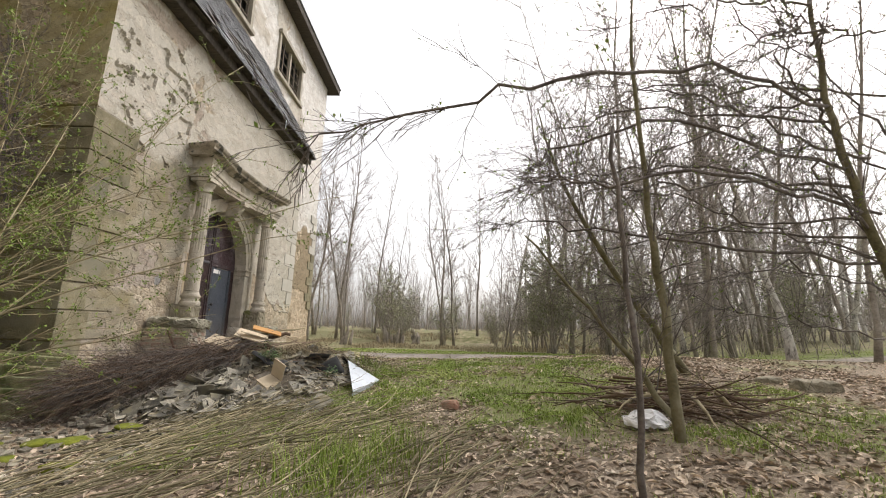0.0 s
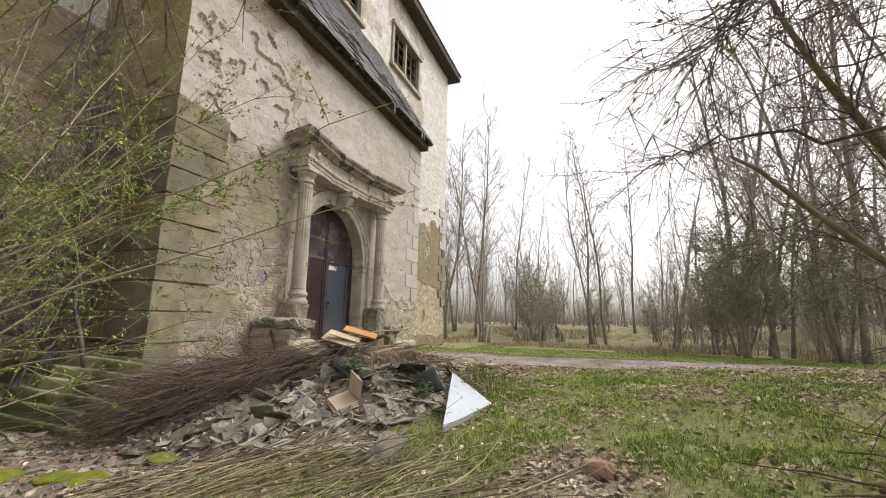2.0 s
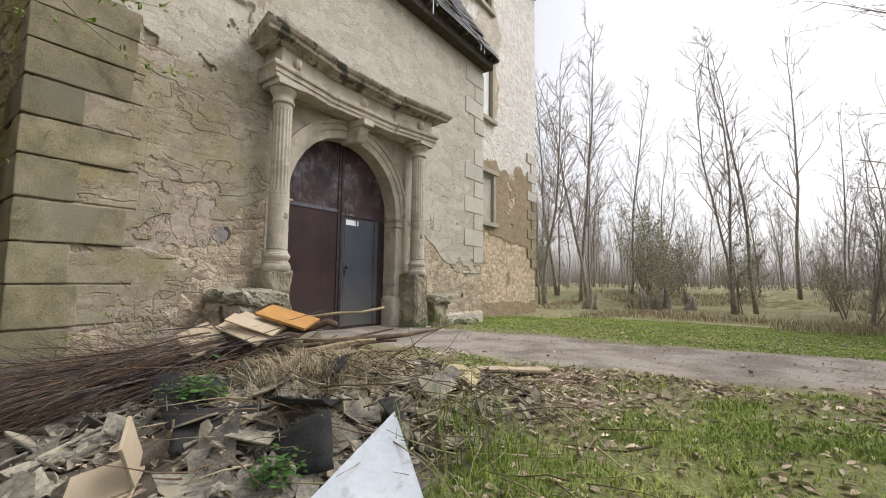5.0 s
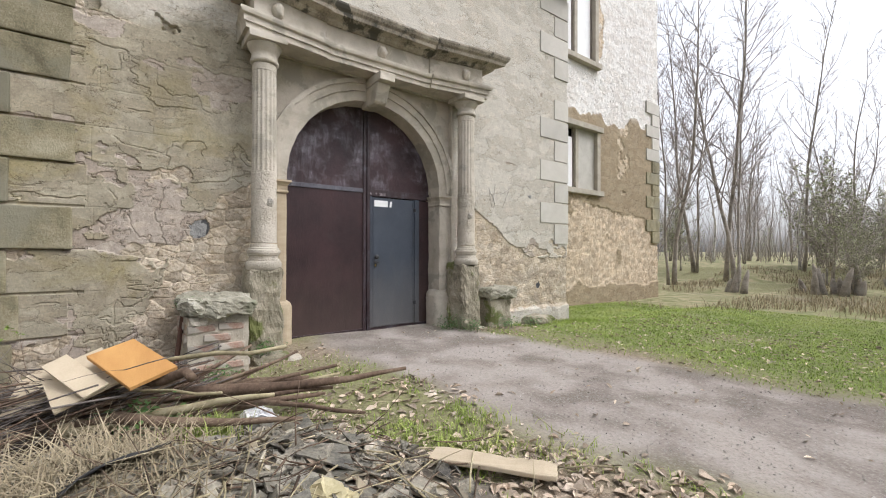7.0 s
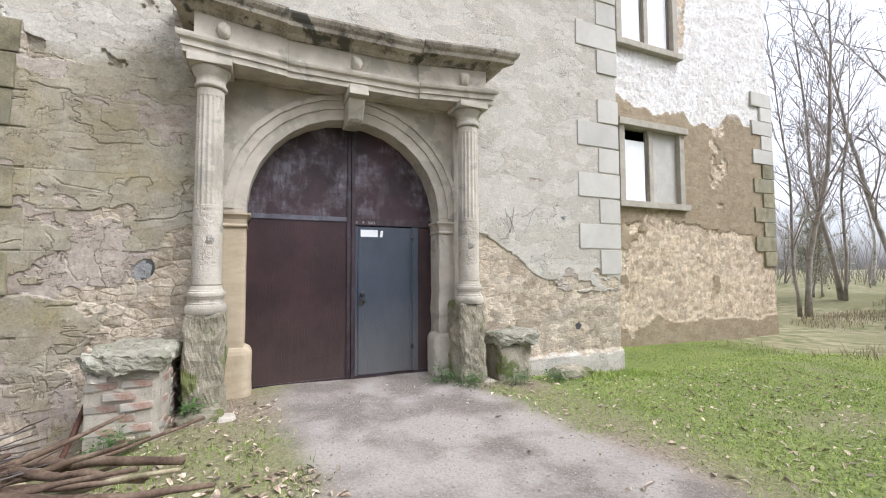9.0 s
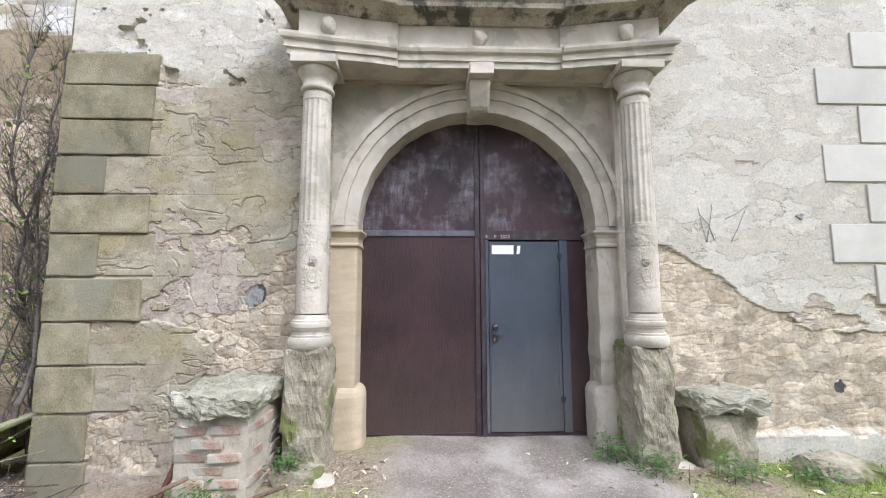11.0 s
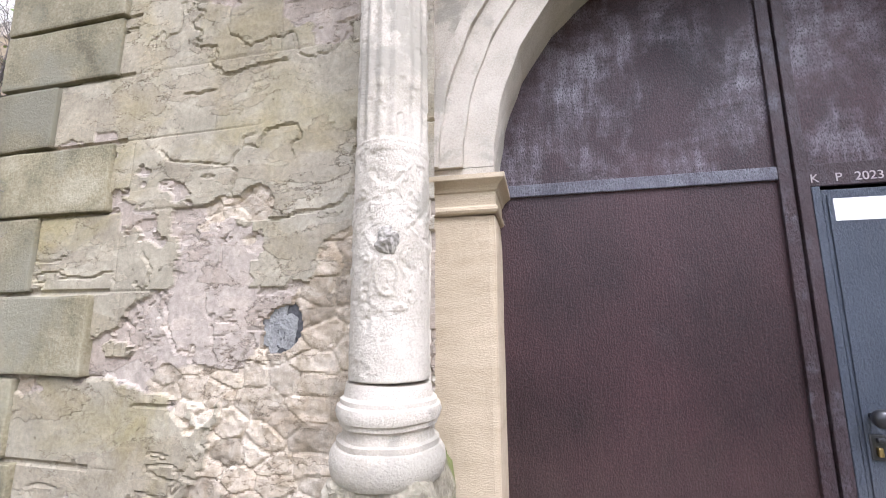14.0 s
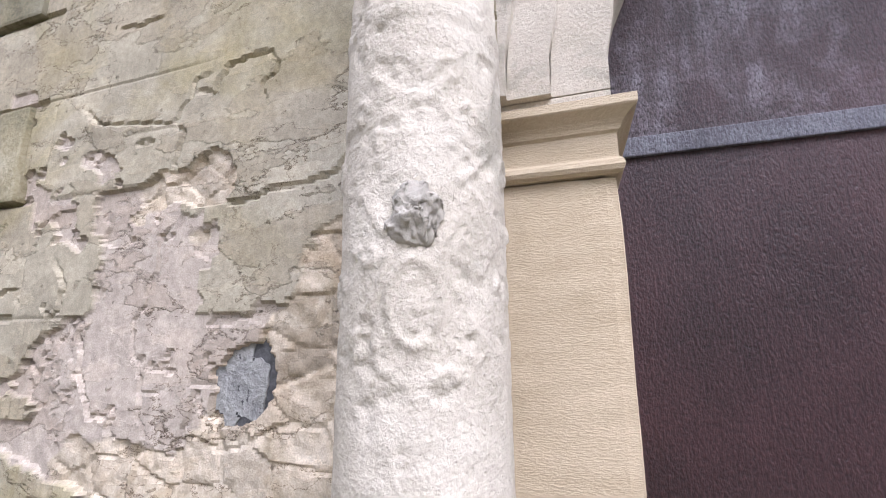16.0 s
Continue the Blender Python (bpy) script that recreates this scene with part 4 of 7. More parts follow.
def column(cy, seed):
    cx = -5.16
    prof = [(0.21, 1.865), (0.222, 1.88), (0.229, 1.915), (0.226, 1.945), (0.213, 1.963), (0.205, 1.966), (0.205, 1.984), (0.188, 1.988), (0.183, 2.008), (0.187, 2.026), (0.198, 2.032), (0.198, 2.046), (0.208, 2.051), (0.214, 2.071), (0.208, 2.091), (0.194, 2.096), (0.194, 2.110), (0.178, 2.118), (0.170, 2.16)]
    prof = [(r * 0.84, z + 0.03) for r, z in prof]
    shaft = [(0.139 - 0.010 * k / 380, 2.20 + (4.24 - 2.20) * k / 380) for k in range(381)]
    cap = [(0.160, 4.25), (0.176, 4.262), (0.178, 4.285), (0.162, 4.30), (0.158, 4.36), (0.168, 4.375), (0.195, 4.41), (0.213, 4.45), (0.213, 4.465)]
    cap = [(r * 0.87, z) for r, z in cap]
    v, f = lathe(prof, cx, cy, 48)
    v = [tuple(Vector(p) + noise.noise_vector(Vector(p) * 9 + Vector((seed, 0, 0))) * 0.005) for p in v]
    mesh_part("column_base", v, f, STONE, portal, "moulded round base", smooth=True).data.set_sharp_from_angle(angle=radians(32))
    v, f = lathe(shaft, cx, cy, 160, flutes=16, depth=0.009, flute_z=(3.02, 4.16))
    V = np.array(v)
    ang = np.arctan2(V[:, 1] - cy, V[:, 0] - cx)
    mid_a = 0.25 if cy < GATE_Y else -0.25
    w, zz = (np.mod(ang - mid_a + math.pi, 2 * math.pi) - math.pi) * 0.139, V[:, 2]
    h = carving(w, zz) * step(2.30, 2.42, zz) * (1 - step(2.93, 2.99, zz)) + 0.0025 * (1 - step(0.006, 0.018, np.abs(zz - 2.985)))
    h += 0.004 * (fbm(ang * 1.4 + seed, zz * 9, 301, 4) - 0.5) + 0.004 * (fbm(ang * 7 + seed, zz * 50, 302, 3) - 0.5)
    h -= 0.0035 * step(0.66, 0.70, fbm(ang * 3.5 + seed, zz * 24, 303, 3))
    r_ = np.hypot(V[:, 0] - cx, V[:, 1] - cy) + h
    out = np.stack([cx + r_ * np.cos(ang), cy + r_ * np.sin(ang), zz], 1)
    mesh_part("column_shaft", out, f, STONE, portal, "weathered fluted shaft with carved lower drum", smooth=True)
    mesh_part("column_capital", *lathe(cap, cx, cy, 32), STONE, portal, smooth=True)
    part("abacus", cube(cx - 0.21, cx + 0.21, cy - 0.205, cy + 0.205, 4.468, 4.545, 0.008), STONE, portal)
    part("pedestal", rough_block(-5.46, -5.0, cy - 0.18, cy + 0.18, 0.62, 1.915, 0.036, 0.03, seed, 0.06), STONE_DARK, portal, "mossy crumbling pedestal")
    bm = bmesh.new()
    bmesh.ops.create_icosphere(bm, subdivisions=5, radius=0.046)
    a = 0.25 * (cy < GATE_Y) - 0.25 * (cy > GATE_Y)
    for p in bm.verts:
        p.co += noise.noise_vector(p.co * 34) * 0.013 + noise.noise_vector(p.co * 90) * 0.006 + noise.noise_vector(p.co * 210) * 0.004
        p.co = Vector((p.co.x * 0.6, p.co.y * 0.85, p.co.z)) + Vector((cx + 0.127 * math.cos(a), cy + 0.127 * math.sin(a), 2.655))
    part("carved_boss", bm, surface_boss, portal, "worn dark carved boss", smooth=True)


surface_boss = surface("worn_carved_boss", [(0.26, 0.24, 0.205), (0.42, 0.385, 0.33)], 12, 60, 0.9, 0.4, 0.4)
column(8.31, 1)
column(11.36, 2)


def entablature(profile, y_end, name, label=""):
    """A moulding swept along the broken plan: canted wings that come forward over the columns, and a straight middle further back."""
    plan = [(GATE_Y - y_end, 0.20, -0.2), (GATE_Y - 0.80, 0.03, -0.1), (GATE_Y - 0.795, 0.0, 0.0), (GATE_Y + 0.795, 0.0, 0.0), (GATE_Y + 0.80, 0.03, 0.1), (GATE_Y + y_end, 0.20, 0.2)]
    dense = []
    for (ya, xa, _), (yb, xb, _) in zip(plan, plan[1:]):
        m = max(1, int(abs(yb - ya) / 0.12))
        dense += [(ya + (yb - ya) * k / m, xa + (xb - xa) * k / m) for k in range(m)]
    dense.append(plan[-1][:2])
    verts, faces = [], []
    n = len(profile)
    for i, (y, dx) in enumerate(dense):
        t = (y - GATE_Y) / y_end
        for px, pz in profile:
            ey = y + math.copysign(max(0, px) * (abs(t) > 0.985), t)
            q = Vector((-5.17 + dx + px, ey, pz))
            q += noise.noise_vector(q * 7) * 0.006
            verts.append(tuple(q))
        verts.append((WX - 0.24, y, profile[-1][1]))
        verts.append((WX - 0.24, y, profile[0][1]))
    w = n + 2
    for i in range(len(dense) - 1):
        for j in range(w):
            a, b = i * w + j, i * w + (j + 1) % w
            faces.append((a, b, b + w, a + w))
    faces += [tuple(range(w))[::-1], tuple((len(dense) - 1) * w + j for j in range(w))]
    return mesh_part(name, verts, faces, STONE, portal, label)


entablature([(0.0, 4.548), (0.0, 4.61), (0.02, 4.613), (0.02, 4.675), (0.05, 4.69), (0.06, 4.72), (0.06, 4.745)], 1.79, "architrave")
entablature([(-0.03, 4.746), (-0.03, 5.00)], 1.70, "frieze")
CORNICE_STONE = surface("dark_streaked_cornice", [(0.16, 0.14, 0.11), (0.33, 0.29, 0.23), (0.45, 0.40, 0.32)], 3, 50, 0.92, 0.3, 0.5, stain=(0.085, 0.08, 0.065), stain_scale=2.4, stain_at=0.52)
crown = entablature([(0.0, 5.0), (0.03, 5.02), (0.05, 5.05), (0.16, 5.075), (0.17, 5.12), (0.20, 5.15), (0.22, 5.19), (0.22, 5.215)], 1.86, "cornice", "black-streaked projecting cornice")
crown.data.materials[0] = CORNICE_STONE
# key console and three carved heads, kept as plain worn knobs
bm = bmesh.new()
block(bm, -5.64, -5.03, GATE_Y - 0.115, GATE_Y + 0.115, 4.42, 4.545, 0.012)
block(bm, -5.64, -5.12, GATE_Y - 0.10, GATE_Y + 0.10, 4.16, 4.42, 0.03)
for p in bm.verts:
    if p.co.z < 4.3:
        p.co.x -= (4.3 - p.co.z) * 0.9 if p.co.x > -5.3 else 0
    p.co += noise.noise_vector(p.co * 9) * 0.01
part("key_console", bm, STONE, portal, "worn carved key console")
for hy, hx in ((8.42, -5.03), (GATE_Y, -5.18), (11.25, -5.03)):
    bm = bmesh.new()
    bmesh.ops.create_icosphere(bm, subdivisions=3, radius=0.075)
    for p in bm.verts:
        p.co += noise.noise_vector(p.co * 14 + Vector((hy, 0, 0))) * 0.022
        p.co = Vector((p.co.x * 0.8 + hx, p.co.y * 0.95 + hy, p.co.z * 1.15 + 4.86))
    part("carved_knob", bm, STONE, portal, "worn carved stone knob", smooth=True)

# ---- the steel gate ----
gate = thing("arched_steel_gate", "brown painted two-leaf steel gate, closed, with grey wicket door", "gate", kind="")
DX = -5.78


def arched_panel(y0, y1, z0, z1, x0, x1, rad=ARCH_R + 0.03):
    """A sheet whose top follows the arch where it must."""
    verts, faces = [], []
    n = 24
    for k in range(n + 1):
        y = y0 + (y1 - y0) * k / n
        top = SPRING + math.sqrt(max(0.0, rad ** 2 - (y - GATE_Y) ** 2))
        t = min(z1, max(top, z0 + 0.001))
        verts += [(x0, y, z0), (x1, y, z0), (x1, y, t), (x0, y, t)]
    for k in range(n):
        for j in range(4):
            a, b = k * 4 + j, k * 4 + (j + 1) % 4
            faces.append((a, b, b + 4, a + 4))
    faces += [(0, 1, 2, 3)[::-1], tuple(4 * n + j for j in range(4))]
    return verts, faces


SEAM = 9.915
L0, R1, ZB = GATE_Y - 1.23, GATE_Y + 1.23, 0.88
mesh_part("upper_panel", *arched_panel(L0, SEAM - 0.05, 3.045, 9, DX - 0.02, DX), STEEL_UPPER, gate)
mesh_part("upper_panel", *arched_panel(SEAM + 0.05, R1, 3.045, 9, DX - 0.02, DX), STEEL_UPPER, gate)
mesh_part("lower_panel", *arched_panel(L0, SEAM - 0.05, ZB + 0.07, 2.99, DX - 0.02, DX), STEEL_BROWN, gate)
mesh_part("lower_panel", *arched_panel(10.86, R1, ZB + 0.07, 2.93, DX - 0.02, DX), STEEL_BROWN, gate)
part("cross_bar", cube(DX - 0.02, DX + 0.014, L0, SEAM - 0.052, 2.985, 3.045, 0.004), STEEL_WORN, gate)
part("cross_bar", cube(DX - 0.02, DX + 0.012, SEAM + 0.052, R1, 2.945, 3.045, 0.004), STEEL_POST, gate)
part("centre_post", cube(DX - 0.03, DX + 0.018, SEAM - 0.055, SEAM - 0.003, ZB, SPRING + 1.22, 0.004), STEEL_POST, gate)
part("centre_post", cube(DX - 0.03, DX + 0.030, SEAM + 0.003, SEAM + 0.05, ZB, SPRING + 1.22, 0.004), STEEL_POST, gate)
part("bottom_rail", cube(DX - 0.02, DX + 0.012, L0, SEAM - 0.056, ZB, ZB + 0.07, 0.004), STEEL_POST, gate)
part("bottom_rail", cube(DX - 0.02, DX + 0.012, SEAM + 0.051, R1, ZB, ZB + 0.065, 0.004), STEEL_POST, gate)
wicket = part("wicket_door", cube(DX - 0.015, DX + 0.020, 10.005, 10.765, ZB + 0.075, 2.925, 0.004), STEEL_GREY, gate, "slate-grey painted steel wicket door, closed")
for y0, y1, z0, z1 in ((9.968, 10.0, ZB + 0.068, 2.94), (10.77, 10.855, ZB + 0.068, 2.94)):
    part("wicket_frame", cube(DX - 0.02, DX + 0.028, y0, y1, z0, z1, 0.004), STEEL_GREY, gate)
for z0, z1, nm in ((2.74, 2.80, "hinge"), (1.25, 1.31, "hinge")):
    part(nm, cube(DX + 0.021, DX + 0.04, 10.745, 10.79, z0, z1, 0.006), BLACK_METAL, wicket)
for a, b, c, d in ((10.02, 10.04, ZB + 0.1, 2.9), (10.73, 10.745, ZB + 0.1, 2.9)):
    part("edge_strip", cube(DX + 0.0205, DX + 0.026, a, b, c, d, 0.002), STEEL_GREY, wicket)
v, f = lathe([(0.012, 0.0), (0.012, 0.035), (0.030, 0.04), (0.036, 0.055), (0.033, 0.072), (0.018, 0.082)], 0, 0, 20)
tmp = [tuple(Matrix.Rotation(radians(90), 4, "Y") @ Vector(p) + Vector((DX + 0.02, 10.055, 2.02))) for p in v]
mesh_part("door_knob", tmp, f, BLACK_METAL, wicket, "round black knob", smooth=True)
part("lock_plate", cube(DX + 0.0205, DX + 0.030, 10.03, 10.085, 1.86, 1.955, 0.006), BLACK_METAL, wicket)
part("lock_cylinder", cube(DX + 0.030, DX + 0.046, 10.045, 10.062, 1.875, 1.91, 0.006), BRASS, wicket, "small brass lock cylinder")
part("latch_lever", cube(DX + 0.030, DX + 0.042, 10.05, 10.125, 1.925, 1.943, 0.006), BLACK_METAL, wicket)
label_strip = part("paper_label", cube(DX + 0.0205, DX + 0.0215, 10.035, 10.275, 2.79, 2.885), PAPER_AND_SKY, wicket, "torn blank white paper label")
bm = cube(DX + 0.0205, DX + 0.0215, 10.305, 10.34, 2.79, 2.88)
for p in bm.verts:
    p.co.y += 0.012 if p.co.z > 2.85 else 0.0
part("paper_label", bm, PAPER_AND_SKY, wicket, "torn scrap of white paper")
cu = bpy.data.curves.new("scratched_writing", "FONT")
cu.body, cu.size, cu.extrude = "K    P   2023", 0.052, 0.001
wr = new("scratched_writing", cu)
wr.parent = gate
wr.matrix_basis = Matrix(((0, 0, 1, DX + 0.0135), (1, 0, 0, 9.975), (0, 1, 0, 2.962), (0, 0, 0, 1)))
cu.materials.append(CHALK)
wr["label"] = "scratched pale graffiti writing"
part("worn_doorstep", rough_block(-5.9, -5.45, 9.55, 10.25, 0.72, 0.90, 0.012, 0.06, 9, 0.05), STONE, portal, "worn pale stone threshold")
# unseen dark sheet added behind the gate, shade in its colour
part("gate_backing", cube(-6.6, -6.5, 8.2, 11.5, 0.5, 4.6), ROOM_SHADE, portal)

# ---- broken pent roof and house eaves ----
roof = thing("pent_roof", "broken grey slate pent roof with bare battens", "roof", kind="structure")
E0, E1 = (-5.02, 7.62), (-7.40, 11.7)
RY0, RY1 = 5.3, 14.55
sl = math.hypot(E1[0] - E0[0], E1[1] - E0[1])
ux, uz = (E1[0] - E0[0]) / sl, (E1[1] - E0[1]) / sl
nx, nz_ = uz, -ux


def roof_at(y, s, h=0.0):
    return (E0[0] + ux * s + nx * h, y, E0[1] + uz * s + nz_ * h)


def hole_in_roof(y, s):
    return fbm(np.array(y * 0.75), np.array(s * 1.1), 91, 4) > 0.57 and 0.3 < s < 3.4 and y > 6.4 or (9.0 < y < 13.6 and 0.55 < s < 1.6 and vnoise(np.array(y * 1.8), np.array(s * 1.2), 92) > 0.42) or (s < 0.4 and vnoise(np.array(y * 2.6), np.array(7.0), 93) > 0.66)


rv, rf = [], []
rng = np.random.default_rng(5)
srow = 0.0
while srow < sl:
    y = RY0 + (0.1 if int(srow / 0.19) % 2 else 0)
    while y < RY1 - 0.1:
        if not hole_in_roof(y + 0.1, srow + 0.1):
            t = rng.normal(0, 0.006)
            b = len(rv)
            for (yy, ss, hh) in ((y + 0.004, srow, 0.055), (y + 0.204, srow, 0.055 + t), (y + 0.204, min(sl, srow + 0.30), 0.035), (y + 0.004, min(sl, srow + 0.30), 0.035)):
                rv.append(roof_at(yy, ss, hh))
            for (yy, ss, hh) in ((y + 0.004, srow, 0.045), (y + 0.204, srow, 0.045 + t), (y + 0.204, min(sl, srow + 0.30), 0.03), (y + 0.004, min(sl, srow + 0.30), 0.03)):
                rv.append(roof_at(yy, ss, hh))
            rf += [(b, b + 1, b + 2, b + 3), (b + 7, b + 6, b + 5, b + 4), (b, b + 4, b + 5, b + 1), (b + 1, b + 5, b + 6, b + 2), (b, b + 3, b + 7, b + 4)]
        y += 0.208
    srow += 0.19
tagged(mesh_part("slates", rv, rf, ROOF_SLATE, roof), kind="stuff")


def beam(a, b, w, h, material, name, parent, label=""):
    a, b = Vector(a), Vector(b)
    q = (b - a).to_track_quat("Y", "Z").to_matrix().to_4x4()
    bm = cube(-w / 2, w / 2, 0, (b - a).length, -h / 2, h / 2, 0.006, Matrix.Translation(a) @ q)
    return part(name, bm, material, parent, label)


for k in range(14):
    y = 5.6 + k * 0.66
    beam(roof_at(y, 0.0, -0.07), roof_at(y, sl, -0.07), 0.09, 0.12, ROOF_WOOD, "rafter", roof)
ROOF_LATH = surface("bleached_roof_lath", [(0.17, 0.155, 0.135), (0.33, 0.31, 0.28)], 4, 40, 0.9, 0.4, 0.4, stretch=(1, 0.3, 1))
for k in range(34):
    y, s = rng.uniform(8.6, 13.8), rng.uniform(0.35, 1.7)
    beam(roof_at(y, s, 0.06), roof_at(y + rng.normal(0, 0.12), s - rng.uniform(0.25, 0.6), rng.uniform(0.04, 0.16)), rng.uniform(0.02, 0.05), 0.012, ROOF_LATH if k % 3 else ROOF_WOOD, "loose_lath", roof)
for s in np.arange(0.3, sl, 0.40):
    beam(roof_at(RY0, s, 0.005), roof_at(RY1, s, 0.005), 0.05, 0.028, ROOF_LATH, "batten", roof)
part("eaves_beam", cube(-5.5, -5.16, RY0 + 0.1, RY1 - 0.12, 7.42, 7.66, 0.02), ROOF_WOOD, roof)
part("soffit_board", cube(-5.42, -5.04, RY0, RY1, 7.665, 7.70, 0.004), ROOF_WOOD, roof)
for k in range(16):
    y = 9.0 + k * 0.35
    if k % 3:
        ln = 0.03 + 0.25 * rng.random() ** 3
        y += rng.normal(0, 0.12)
        bm = cube(-5.03, -5.018, y, y + 0.025, 7.66 - ln, 7.68, 0.002)
        part("hanging_lath", bm, ZINC, roof)
bm = bmesh.new()
pts = [(E0[0], RY1 - 0.05, E0[1]), (E1[0], RY1 - 0.05, E1[1]), (E1[0], RY1 - 0.05, E0[1])]
vv = [bm.verts.new(p) for p in pts] + [bm.verts.new((p[0], p[1] - 0.04, p[2])) for p in pts]
for f_ in ((0, 1, 2), (5, 4, 3), (0, 3, 4, 1), (1, 4, 5, 2), (2, 5, 3, 0)):
    bm.faces.new([vv[i] for i in f_])
part("gable_boards", bm, ROOF_SLATE, roof)
bm = bmesh.new()
vv = [bm.verts.new((p[0], RY0 + 0.45 + d, p[2])) for d in (0, 0.04) for p in pts]
for f_ in ((0, 1, 2), (5, 4, 3), (0, 3, 4, 1), (1, 4, 5, 2), (2, 5, 3, 0)):
    bm.faces.new([vv[i] for i in f_])
part("gable_boards", bm, ROOF_SLATE, roof)

eaves = thing("house_roof", "dark boxed eaves and roof of the tall house", "roof", kind="structure")
part("eaves_box", cube(MX - 0.3, MX + 0.55, -14.5, MFAR + 0.6, 15.4, 15.75, 0.03), ROOF_WOOD, eaves)
bm = bmesh.new()
vv = [bm.verts.new(p) for p in ((MX + 0.6, -14.6, 15.755), (MX + 0.6, MFAR + 0.65, 15.755), (MX - 4.3, MFAR - 4, 20.5), (MX - 4.3, -10, 20.5), (MX - 9.3, MFAR + 0.65, 15.755), (MX - 9.3, -14.6, 15.755))]
for f_ in ((0, 1, 2, 3), (1, 4, 2), (4, 5, 3, 2), (5, 0, 3), (0, 5, 4, 1)):
    bm.faces.new([vv[i] for i in f_])
part("roof_slope", bm, ROOF_SLATE, eaves)

# ---- windows of the tall house ----
for wi, (a, b, c, d) in enumerate(WINDOWS):
    w = thing(f"window_{wi + 1}", "old stone-framed window, partly without glass" if wi else "stone-framed window with one half boarded up", "window", kind="structure")
    for y0, y1, z0, z1 in ((a - 0.14, a + 0.03, c, d), (b - 0.03, b + 0.14, c, d), (a - 0.2, b + 0.2, d, d + 0.16), (a - 0.22, b + 0.22, c - 0.15, c)):
        top = z0 >= d or z1 <= c
        part("window_frame" if not z1 <= c else "window_sill", cube(MX - 0.22, MX + (0.13 if top else 0.05), y0, y1, z0, z1, 0.012), FRAME_STONE, w)
    m0 = (a + b) / 2
    part("mullion", cube(MX - 0.16, MX - 0.02, m0 - 0.07, m0 + 0.07, c, d, 0.01), FRAME_STONE, w)
    for h0, h1 in ((a + 0.03, m0 - 0.07), (m0 + 0.07, b - 0.03)):
        if wi == 0 and h0 > m0:
            part("board", cube(MX - 0.12, MX - 0.07, h0 + 0.002, h1 - 0.002, c + 0.002, d - 0.002, 0.004), BLANK, w, "pale weathered board")
            continue
        for y0, y1 in ((h0 + 0.002, h0 + 0.06), (h1 - 0.06, h1 - 0.002), ((h0 + h1) / 2 - 0.02, (h0 + h1) / 2 + 0.02))[:3 if wi > 1 else 2]:
            part("sash_bar", cube(MX - 0.13, MX - 0.08, y0, y1, c + 0.002, d - 0.002, 0.004), FRAME_WOOD, w)
        for k in range(1, 4 if wi > 1 else 1):
            z = c + (d - c) * k / 4
            part("glazing_bar", cube(MX - 0.125, MX - 0.085, h0 + 0.061, h1 - 0.061, z - 0.015, z + 0.015, 0.003), FRAME_WOOD, w)
        # white panel in place of glass: the sky's brightness is in its colour
        if wi < 2:
            part("pane", cube(MX - 0.107, MX - 0.103, h0 + 0.061, h1 - 0.061, c + 0.01, d - (0.28 if wi == 0 else 0.01)), PAPER_AND_SKY, w, "white panel painted for bright sky in the glass")

